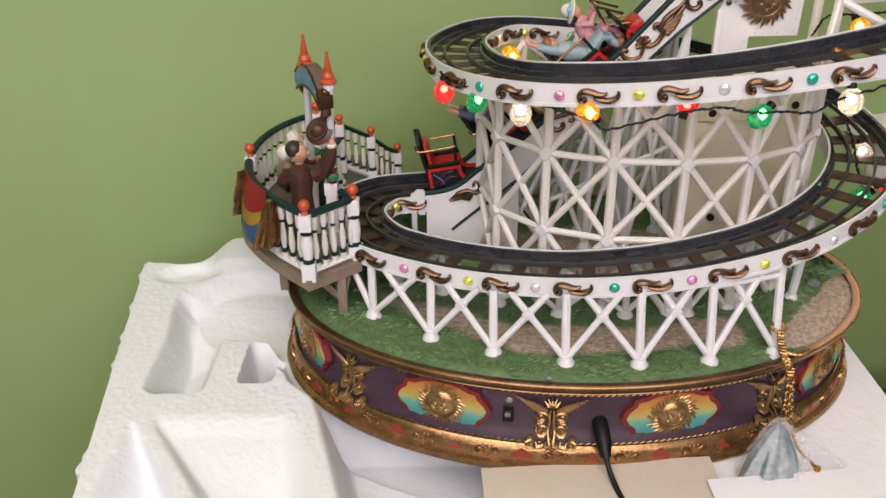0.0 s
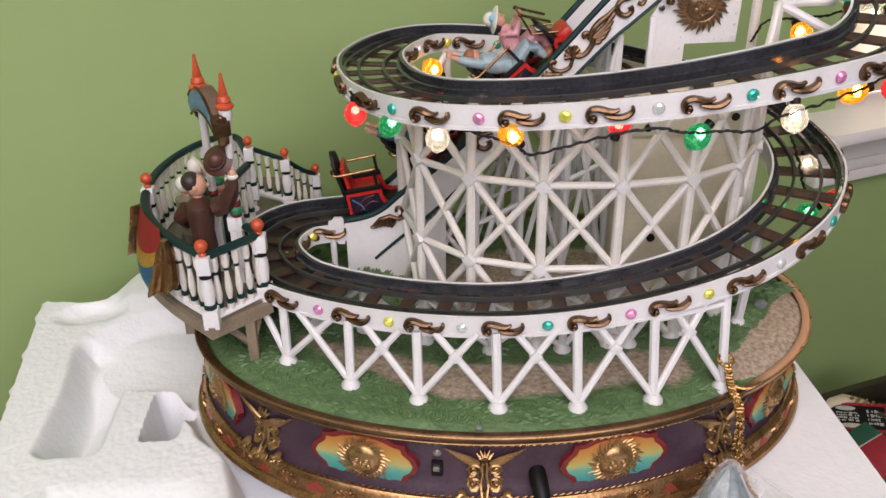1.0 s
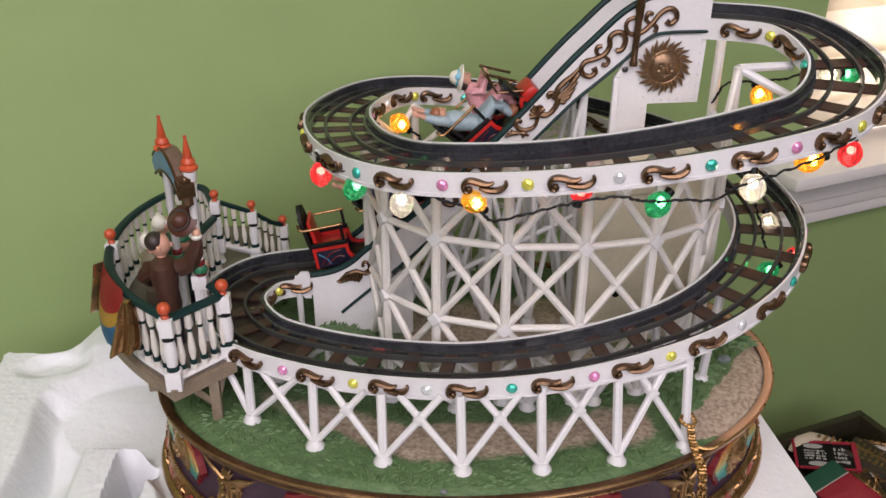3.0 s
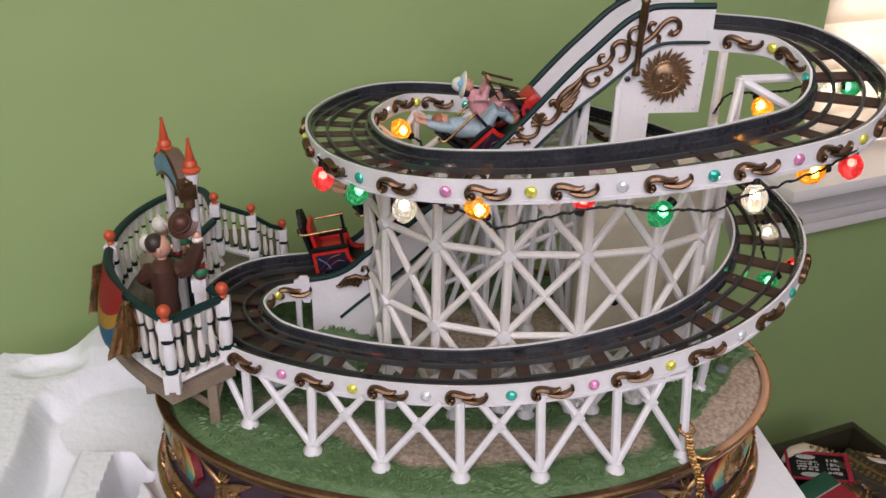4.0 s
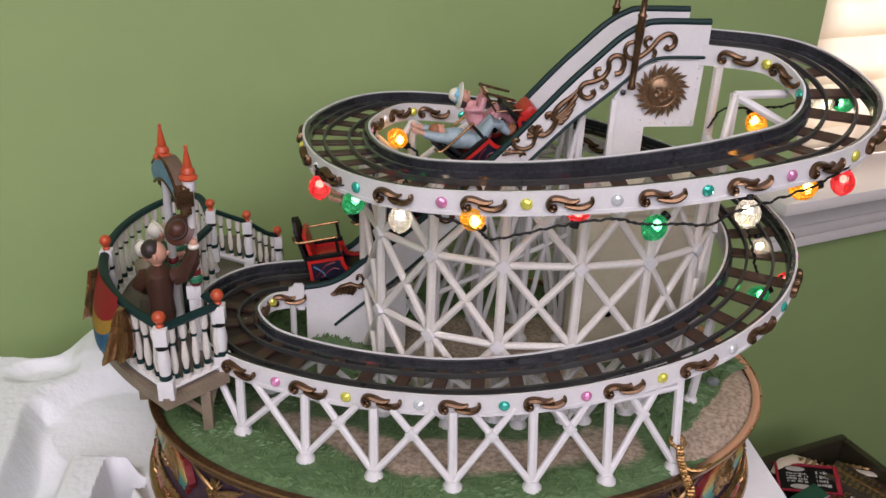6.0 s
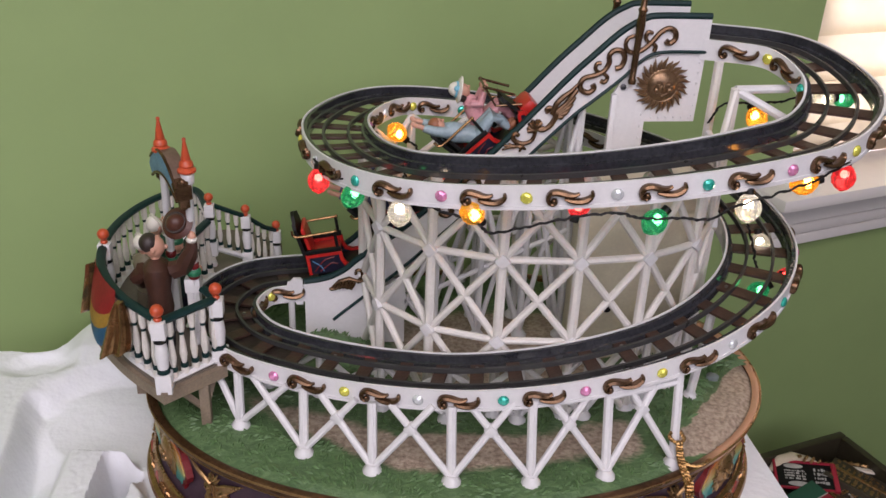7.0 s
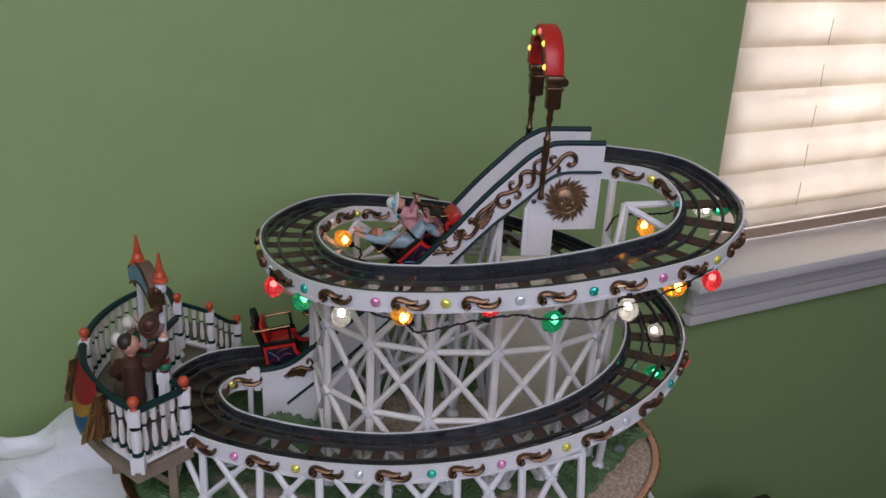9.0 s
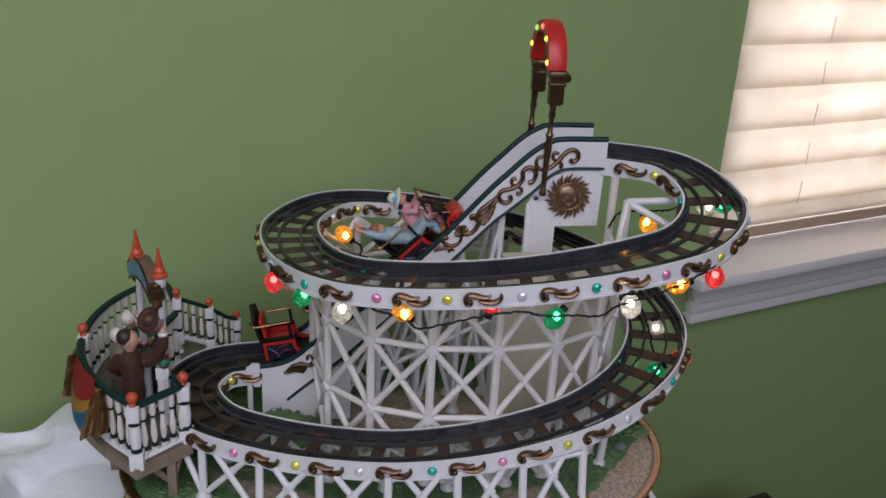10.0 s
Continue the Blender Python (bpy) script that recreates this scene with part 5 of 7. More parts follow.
# ---------------- lift hill ----------------
LY0, LY1 = 0.112, 0.162
TOPLINE = [(-0.095, 0.1120), (-0.084, 0.1135), (-0.074, 0.1165), (-0.064, 0.1225), (-0.052, 0.1330), (-0.020, 0.1570), (0.040, 0.2135), (0.087, 0.2650), (0.105, 0.2830), (0.123, 0.3000), (0.137, 0.3085), (0.148, 0.3112), (0.1845, 0.3115)]
LOWLINE = [(0.1845, 0.2870), (0.154, 0.2865), (0.141, 0.2820), (0.128, 0.2690), (0.109, 0.2525), (0.090, 0.2360), (0.040, 0.1840), (-0.020, 0.1250), (-0.052, 0.0980), (-0.074, 0.0790), (-0.092, 0.0600)]
lift = None
TOPCURVE = [(p.x, p.z) for p in spline([Vector((x, 0, z)) for x, z in TOPLINE], 5)]
LOWCURVE = [(p.x, p.z) for p in spline([Vector((x, 0, z)) for x, z in LOWLINE], 5)]
for y, nm in ((LY0, "near_side_panel"), (LY1, "far_side_panel")):
    bm = bmesh.new()
    ol = TOPCURVE + LOWCURVE + [(-0.095, 0.060)]
    plate(bm, ol, Matrix.Translation((0.003 if y == LY1 else 0, y, 0.001 if y == LY1 else 0)), 0.0030)
    p = part(nm, bm, WHITE, toy, "white lift hill side panel", smooth=False)
    if lift is None:
        lift = p
    bm = bmesh.new()
    tube(bm, [Vector((x + (0.003 if y == LY1 else 0), y + 0.0015, z + 0.0012)) for x, z in TOPCURVE], 0.0024, 8)
    part("green_top_trim", bm, GREEN, p, "dark green painted top trim")
    if y == LY0:
        bm = bmesh.new()
        tube(bm, [Vector((x, y - 0.0006, z + 0.0020)) for x, z in LOWCURVE[:-5]], 0.0012, 6)
        part("green_line", bm, GREEN, p, "dark green painted line")
        bm = bmesh.new()
        plate(bm, [(-0.095, 0.060), (-0.095, 0.1085), (-0.052, 0.1000), (-0.052, 0.0960), (-0.02, 0.120), (-0.02, 0.06)], Matrix.Translation((0, y + 0.0003, 0)), 0.0022)
        part("lower_panel", bm, WHITE, p, smooth=False)
# sloping floor of the lift with its chain
bm = bmesh.new()
fl = [(x, z - 0.022) for x, z in TOPLINE[4:]]
for (x0, z0), (x1, z1) in zip(fl, fl[1:]):
    a = [bm.verts.new(v) for v in ((x0, LY0 + 0.0032, z0), (x1, LY0 + 0.0032, z1), (x1, LY1 - 0.0002, z1), (x0, LY1 - 0.0002, z0))]
    b = [bm.verts.new(v.co - Vector((0, 0, 0.003))) for v in a]
    bm.faces.new(a); bm.faces.new(b[::-1])
    for k in range(4):
        bm.faces.new((a[k], b[k], b[(k + 1) % 4], a[(k + 1) % 4]))
bmesh.ops.recalc_face_normals(bm, faces=bm.faces)
part("lift_floor", bm, WHITE, toy, "white sloping lift floor", smooth=False)
link_b = bmesh.new(); box(link_b, None, (0.0052, 0.0060, 0.0030), Matrix(), 0.0010); lathe(link_b, [(0.0024, -0.0042), (0.0024, 0.0042)], pose(0, 0, 0.0006, 90, 0, 0), 10); link_m = mesh_of("chain_link", link_b, BLACK)
SL = math.atan2(0.2650 - 0.1330, 0.087 + 0.052)
for k in range(28):
    x = -0.048 + 0.0062 * k
    z = 0.1330 + (x + 0.052) * math.tan(SL) - 0.0185
    if x < 0.118:
        piece("chain_link", link_m, Matrix.Translation((x, 0.137, z)) @ Matrix.Rotation(-SL, 4, 'Y'), toy)
# struts under the lift hill
ls = bmesh.new(); tube(ls, [(0.0, 0.120, 0.058), (0.0, 0.120, 0.070)], 0.001, 5)
lts = part("lift_trestle", ls, WHITE, toy, "white crossed struts under the lift hill")
LX = (-0.030, 0.004, 0.038, 0.072, 0.104)
for yy in (0.121, 0.154):
    ft_ = [Vector((x, yy, 0.0585)) for x in LX]
    tp_ = [Vector((x, yy, 0.1250 + (x + 0.020) * 1.0 - 0.004)) for x in LX]
    trestle(ft_, tp_, lts, 0.0027, 0.0021, True, True)
    for k in range(1, len(LX) - 1):
        bar("cross_bar", ft_[k].lerp(tp_[k], 0.5), ft_[k + 1].lerp(tp_[k + 1], 0.5), 0.0020, lts)
for x in LX[1:]:
    zt_ = 0.1250 + (x + 0.020) - 0.006
    bar("brace", Vector((x, 0.121, 0.062)), Vector((x, 0.154, zt_)), 0.0021, lts)
    bar("brace", Vector((x, 0.154, 0.062)), Vector((x, 0.121, zt_)), 0.0021, lts)
# the sun panel, its leg, rivets and the big sun
bm = bmesh.new()
plate(bm, [(0.1840, 0.2868), (0.154, 0.2863), (0.141, 0.2818), (0.128, 0.2688), (0.1225, 0.2590), (0.1205, 0.205), (0.119, 0.060), (0.146, 0.060), (0.1470, 0.2390), (0.1830, 0.2395)], Matrix.Translation((0, LY0 + 0.0006, 0)), 0.0026)
part("sun_panel", bm, WHITE, lift, "white panel with a bronze sun", smooth=False)
bm = bmesh.new()
box(bm, (0.1228, LY0 - 0.0005, 0.170), (0.0042, 0.0042, 0.178), None, 0.001)
part("leg_edge", bm, WHITE, lift)
sun_big = sun_mesh("bronze_sun", 0.0200, 0, SUNGOLD, 0.56, 0.056)
sun_ob = piece("bronze_sun", sun_big, Matrix.Translation((0.1555, LY0 - 0.0018, 0.2655)), toy, "bronze sun face with wavy rays")
for par in (0, 1):
    bm = bmesh.new()
    sun_ray(bm, 0.0203, 0.0, par, 0.56, 0.066)
    ray_m = mesh_of("ray", bm, SUNGOLD)
    for k in range(14):
        q = new("ray", ray_m); q.parent = sun_ob
        q.matrix_basis = Matrix.Rotation(-(2 * k + par) * math.tau / 28, 4, 'Y')
rv = bmesh.new(); ball(rv, (0, 0, 0), 0.0008, None, 6); rv_m = mesh_of("rivet", rv, WHITE)
for k in range(6):
    piece("rivet", rv_m, Matrix.Translation((0.1808, LY0 + 0.0004, 0.2440 + 0.0075 * k)), lift)
    piece("rivet", rv_m, Matrix.Translation((0.1515 + 0.0055 * k, LY0 + 0.0004, 0.2420)), lift)
    piece("rivet", rv_m, Matrix.Translation((0.1440, LY0 + 0.0004, 0.2100 + 0.0085 * k)), lift)
bm = bmesh.new(); lathe(bm, [(0.0022, 0), (0.0021, 0.0010), (0.0010, 0.0016)], pose(0.1285, LY0 - 0.0002, 0.2640, 90, 0, 0), 12)
part("screw", bm, DARK, lift, "dark screw")


def relief(name, paths, m, parent, label=""):
    bm = bmesh.new()
    for pts, rad in paths:
        tube(bm, [m @ Vector((x, 0, z)) for x, z in pts], [1.2 * q for q in rad] if isinstance(rad, list) else 1.2 * rad, 8)
    return part(name, bm, BRONZE, parent, label)


def curl(cx, cz, r, a0, turns, n=12, shrink=0.72):
    return [(cx + r * (1 - shrink * k / n) * math.cos(a0 + turns * math.tau * k / n), cz + r * (1 - shrink * k / n) * math.sin(a0 + turns * math.tau * k / n)) for k in range(n + 1)]


def drawn(name, strokes, label, dx=0.0, dz=0.0):
    """A relief of strokes on the near panel, drawn on a 0.21 mm grid, right and down."""
    bm = bmesh.new()
    for pts, r0, r1, r2 in strokes:
        sp = spline([Vector((0.1555 + dx + (u - 772) * 0.00021, LY0 - 0.0010, 0.2640 + dz - (v - 305) * 0.000217)) for u, v in pts], 4)
        n_ = len(sp) - 1
        rad = [(r0 * (1 - 2 * k / n_) + r1 * 2 * k / n_) if 2 * k < n_ else (r1 * (2 - 2 * k / n_) + r2 * (2 * k / n_ - 1)) for k in range(n_ + 1)]
        tube(bm, sp, [1.13 * q for q in rad], 8, 0.9, (0, 1, 0))
    return part(name, bm, BRONZE, lift, label)


drawn("scroll_ornament", [(((690, 142), (668, 150), (661, 170), (672, 190), (696, 195), (722, 184), (748, 160), (770, 132), (797, 118), (820, 128), (823, 150), (806, 164), (792, 156)), 0.0012, 0.0017, 0.0018),
                          (((742, 166), (725, 150), (730, 130), (746, 134)), 0.0010, 0.0014, 0.0012), (((745, 162), (762, 174), (758, 190)), 0.0010, 0.0013, 0.0014)], "bronze S-shaped scroll", -0.0060)
S_SCROLL = [(((555, 297), (561, 311), (544, 325), (521, 317), (513, 297), (526, 278), (556, 270), (586, 256), (602, 230), (600, 205), (616, 189), (640, 191), (652, 213), (643, 240), (624, 246)), 0.0018, 0.0017, 0.0018),
                          (((578, 262), (560, 250), (562, 232), (576, 230)), 0.0010, 0.0014, 0.0014), (((584, 260), (602, 274), (594, 290), (580, 286)), 0.0010, 0.0014, 0.0014)]
for dx_, dz_ in ((-0.0035, 0.0), (-0.0985, -0.0925)):
    drawn("scroll_ornament", S_SCROLL, "bronze S-shaped scroll", dx_, dz_)
feathers = [(((414, 398), (424, 364), (446, 340), (468, 322), (490, 298)), 0.0018, 0.0020, 0.0009)]
for k, (u, v) in enumerate(((489, 320), (484, 342), (477, 363), (467, 382), (453, 398))):      # the feathers fan out behind the leading edge and hook upwards
    feathers.append((((418 + 2 * k, 396 + 3 * k), ((u + 430) / 2, (v + 396) / 2 + 2 * k), (u - 8, v + 8), (u, v - 4)), 0.0013, 0.0019, 0.0013))
drawn("wing_ornament", feathers + [(((424, 404), (414, 386), (404, 375), (393, 380), (398, 392)), 0.0015, 0.0014, 0.0016), (((428, 392), (424, 410), (408, 436), (385, 450), (362, 446)), 0.0019, 0.0018, 0.0014)], "bronze wing-shaped leaf on a curling stem")
drawn("flower_ornament", [(((362, 454), (350, 440), p), 0.0014, 0.0021, 0.0015) for p in ((338, 426), (352, 416))] + [(((362, 454), (366, 436), p), 0.0014, 0.0021, 0.0015) for p in ((368, 414), (382, 424))] + [(((362, 454), (352, 450), p), 0.0014, 0.0020, 0.0015) for p in ((334, 440), (333, 454))]
      + [(((362, 450), (378, 446), (390, 440)), 0.0012, 0.0015, 0.0009), (((362, 456), (352, 484), (326, 496), (300, 491), (287, 477), (295, 462), (306, 470)), 0.0012, 0.0016, 0.0014)], "bronze flower and leaf relief")
drawn("leaf_ornament", [(((306, 506), (285, 506), p), 0.0010, 0.0015, 0.0006) for p in ((252, 518), (258, 503), (274, 494))] + [(((306, 506), (318, 508), p), 0.0010, 0.0015, 0.0006) for p in ((334, 516), (326, 500), (312, 524))], "bronze leaf relief")
lw = [([(0.0015, 0.0005), (-0.0050, 0.0022), (-0.0110, 0.0008), (-0.0165, -0.0030)], [0.0012, 0.0016, 0.0014, 0.0005])]
for k in range(6):                                        # short hooked feathers under the spine
    x_, z_ = -0.0010 - 0.0024 * k, 0.0018 - 0.0007 * max(0, k - 2)
    lw.append(([(x_, z_), (x_ - 0.0012, z_ - 0.0030), (x_ - 0.0030, z_ - 0.0052 + 0.0004 * k), (x_ - 0.0046, z_ - 0.0048 + 0.0004 * k)], [0.0009, 0.0013, 0.0012, 0.0006]))
lw += [([(0, 0), (0.006, 0.002), (0.010, -0.003)], [0.0010, 0.0016, 0.0006]), (curl(0.0005, 0.0050, 0.0036, -1.5, 0.8), 0.0011)]
relief("wing_ornament", lw, Matrix.Translation((-0.0560, LY0 - 0.0010, 0.1130)) @ Matrix.Diagonal((1.18, 1, 1.50, 1)), lift, "bronze leaf relief")

# gilded posts and the red lit arch over the top of the lift
POST = [(0.0026, 0), (0.0030, 0.002), (0.0022, 0.004), (0.0024, 0.030), (0.0032, 0.040), (0.0026, 0.048), (0.0034, 0.050), (0.0022, 0.052), (0.0020, 0.062), (0.0030, 0.066), (0.0024, 0.070), (0.0030, 0.0745), (0.0030, 0.080)]
arch = None
bm = bmesh.new()
n = 26
rings = []
for k in range(n + 1):
    a = math.pi * k / n
    c, s_ = math.cos(a), math.sin(a)
    rings.append([bm.verts.new((0.1365 + dx, 0.137 - r * c, 0.3680 + r * 1.08 * s_)) for r, dx in ((0.0315, -0.0090), (0.0325, -0.0070), (0.0325, 0.0040), (0.0315, 0.0055), (0.0240, 0.0055), (0.0240, -0.0090))])
for a, b in zip(rings, rings[1:]):
    for k in range(6):
        bm.faces.new((a[k], a[(k + 1) % 6], b[(k + 1) % 6], b[k]))
bm.faces.new(rings[0][::-1]); bm.faces.new(rings[-1])
bmesh.ops.recalc_face_normals(bm, faces=bm.faces)
arch = part("arch", bm, RED, toy, "red arch with small coloured lights")
for y in (LY0 - 0.0035, LY1 + 0.0075):
    bm = bmesh.new(); lathe(bm, POST, pose(0.1330, y, 0.2670 if y < 0.14 else 0.262, 0, 1.5, 0), 12)
    part("post", bm, BRONZE, arch, "turned bronze post")
    bm = bmesh.new()
    yy = 0.137 + (-0.0282 if y < 0.14 else 0.0282)
    box(bm, (0.1362, yy, 0.3545), (0.0118, 0.0080, 0.026), None, 0.0012)
    box(bm, (0.1366, yy, 0.3640), (0.0150, 0.0100, 0.0070), None, 0.0020)
    lathe(bm, [(0.0034, -0.0052), (0.0034, 0.0052)], pose(0.1428, yy, 0.3625, 90, 0, 0), 12)
    box(bm, (0.1364, yy, 0.3570), (0.0136, 0.0092, 0.0024), None, 0.0008)
    box(bm, (0.1360, yy, 0.3430), (0.0096, 0.0068, 0.0050), None, 0.0015)
    part("bracket", bm, BRONZE, arch, "bronze bracket")
bm = bmesh.new(); lathe(bm, [(0.0006, 0), (0.0028, 0.004), (0.0034, 0.010), (0.0022, 0.016), (0.0008, 0.022)], Matrix.Translation((0.1345, 0.137, 0.3700)), 12)
part("pendant", bm, mat("dark_teal_paint", (0.02, 0.05, 0.055), 0.4), arch, "dark teal pendant under the arch")
for k, (a, key) in enumerate(((10, "amber"), (47, "lime"), (80, "red"), (118, "green"), (155, "amber"))):
    r = 0.0280
    p = Vector((0.1282, 0.137 - r * math.cos(radians(a)), 0.3680 + 1.08 * r * math.sin(radians(a))))
    bm = bmesh.new(); ball(bm, p, 0.0026, None, 10)
    part("small_bulb", bm, GLOW[key], arch)

# ---------------- station ----------------
DZ = 0.1000                                    # deck height
DECK = [(-0.176, -0.003), (-0.143, 0.027), (-0.155, 0.044), (-0.1815, 0.085), (-0.176, 0.125), (-0.160, 0.158), (-0.122, 0.205), (-0.128, 0.226), (-0.170, 0.236), (-0.205, 0.224),
        (-0.228, 0.192), (-0.240, 0.155), (-0.2425, 0.115), (-0.232, 0.072), (-0.208, 0.033)]
dk = [Vector((x, y, 0)) for x, y in DECK]


def slab(bm, pts, z0, z1):
    a = [bm.verts.new((p.x, p.y, z0)) for p in pts]; b = [bm.verts.new((p.x, p.y, z1)) for p in pts]
    bm.faces.new(a[::-1]); bm.faces.new(b)
    for k in range(len(pts)):
        bm.faces.new((a[k], a[(k + 1) % len(pts)], b[(k + 1) % len(pts)], b[k]))
    bmesh.ops.recalc_face_normals(bm, faces=bm.faces)


ring = spline([dk[i] for i in (7, 8, 9, 10, 11, 12, 13, 14, 0)], 6)
poly = [dk[0], dk[1]] + spline([dk[i] for i in (1, 2, 3, 4, 5, 6)], 5)[1:] + ring[:-1]
cen = Vector((-0.195, 0.105, 0))
bm = bmesh.new(); slab(bm, poly, DZ - 0.0015, DZ)
station = part("station_deck", bm, mat("grey_boarding", (0.165, 0.140, 0.112), 0.6, var=0.15, scale=120, bump=0.3), toy, "round boarding platform with railings", smooth=False)
wide = [p + (p - cen).normalized() * 0.0045 for p in poly]
bm = bmesh.new(); slab(bm, wide, DZ - 0.0095, DZ - 0.0017)
part("deck_edge_beam", bm, WOOD, station, "weathered brown edge beam", smooth=False)
for x, y in ((-0.155, 0.016), (-0.205, 0.055), (-0.160, 0.040)):
    zf = 0.058
    bm = bmesh.new(); box(bm, (x, y, (zf + DZ - 0.0098) / 2), (0.0065, 0.0065, DZ - 0.0098 - zf), None, 0.0006)
    part("support_post", bm, WOOD, station)
for a, b in (((-0.155, 0.016, 0.070), (-0.172, 0.012, 0.090)), ((-0.155, 0.016, 0.072), (-0.150, 0.030, 0.090))):
    bm = bmesh.new(); tube(bm, [a, b], 0.0024, 4)
    part("support_brace", bm, WOOD, station)

bal_b = bmesh.new()
lathe(bal_b, [(0.0028, 0), (0.0028, 0.0045)], Matrix(), 8)
lathe(bal_b, [(0.0027, 0.0046), (0.0027, 0.0075)], Matrix(), 8, 1)
lathe(bal_b, [(0.0016, 0.0076), (0.0027, 0.0140), (0.0024, 0.0190), (0.0014, 0.0280)], Matrix(), 8)
lathe(bal_b, [(0.0019, 0.0281), (0.0019, 0.0300)], Matrix(), 8, 1)
lathe(bal_b, [(0.0019, 0.0301), (0.0027, 0.0330), (0.0026, 0.0400)], Matrix(), 8)
# balusters a little darker and more beige than the newel posts
bal_m = mesh_of("baluster", bal_b, [mat("beige_white_paint", (0.64, 0.61, 0.56), 0.42, var=0.12, scale=200), GREEN])
new_b = bmesh.new()
box(new_b, (0, 0, 0.0042), (0.0098, 0.0098, 0.0136), None, 0.0006)
lathe(new_b, [(0.0041, 0.0111), (0.0041, 0.0138)], Matrix(), 10, 2)
lathe(new_b, [(0.0034, 0.0143), (0.0045, 0.0240), (0.0040, 0.0290), (0.0033, 0.0330)], Matrix(), 10)
lathe(new_b, [(0.0041, 0.0331), (0.0041, 0.0358)], Matrix(), 10, 1)
box(new_b, (0, 0, 0.0420), (0.0086, 0.0086, 0.0118), None, 0.0006)
newel_m = mesh_of("newel_post", new_b, [WHITE, BLACK, GREEN])
fin_b = bmesh.new()
lathe(fin_b, [(0.0028, 0), (0.0030, 0.0012), (0.0022, 0.0022), (0.0026, 0.0032)], Matrix(), 12)
ball(fin_b, (0, 0, 0.0076), 0.0048, None, 14)
bmesh.ops.scale(fin_b, vec=(0.86, 0.86, 0.86), verts=fin_b.verts)
finial_m = mesh_of("finial", fin_b, ORANGE)


def newel(x, y, z, s=1.0):
    p = piece("newel_post", newel_m, Matrix.Translation((x, y, z)) @ Matrix.Scale(s, 4), station)
    f = new("finial", finial_m); f.parent = p; f.matrix_basis = Matrix.Translation((0, 0, 0.0482))
    tagged(f, "orange-red turned finial")


def railing(pts, gap=0.0102, z_top=0.0455, thin=0.92):
    """Handrail, bottom strip and balusters along points that carry their own deck height."""
    bm = bmesh.new()
    top_ = [Vector((p.x, p.y, p.z + z_top)) for p in pts]
    tube(bm, top_, 0.0036 * thin, 8, 0.75)
    part("handrail", bm, GREEN, station, "dark green painted handrail")
    bm = bmesh.new()
    tube(bm, [Vector((p.x, p.y, p.z + 0.0022)) for p in pts], 0.0032, 6, 0.7)
    part("bottom_strip", bm, WHITE, station)
    d = 0.0
    nxt = gap * 0.8
    for a, b in zip(pts, pts[1:]):
        L = (b - a).length
        while nxt < d + L - 0.001:
            q = a.lerp(b, (nxt - d) / L)
            piece("baluster", bal_m, Matrix.Translation(q + Vector((0, 0, 0.0030))) @ Matrix.Diagonal((thin, thin, (z_top - 0.003) / 0.0425, 1)), station)
            nxt += gap
        d += L


def V3(x, y, z=DZ):
    return Vector((x, y, z))


railing([V3(-0.1745, 0.0005), V3(-0.1455, 0.0285)], 0.0078)
railing([V3(-0.1455, 0.0300), V3(-0.1550, 0.0420)])
left = spline([V3(-0.1755, 0.002), V3(-0.205, 0.034), V3(-0.226, 0.072), V3(-0.2350, 0.112), V3(-0.2335, 0.152), V3(-0.222, 0.188), V3(-0.203, 0.214), V3(-0.186, 0.212), V3(-0.169, 0.164)], 6)
railing(left)
railing([V3(-0.179, 0.070), V3(-0.1805, 0.090), V3(-0.177, 0.120), V3(-0.169, 0.150)])
railing([V3(-0.167, 0.160, 0.117), V3(-0.1445, 0.175, 0.101), V3(-0.131, 0.189, 0.085), V3(-0.1235, 0.197, 0.079)], 0.0082, 0.0385, 0.72)
for x, y, z in ((-0.1750, -0.0005, DZ - 0.001), (-0.1450, 0.0285, DZ - 0.002), (-0.2335, 0.108, DZ), (-0.196, 0.216, DZ)):
    newel(x, y, z)
for x, y, z in ((-0.168, 0.158, 0.1165), (-0.1435, 0.1745, 0.1000), (-0.1225, 0.197, 0.0765)):
    newel(x, y, z, 0.84)

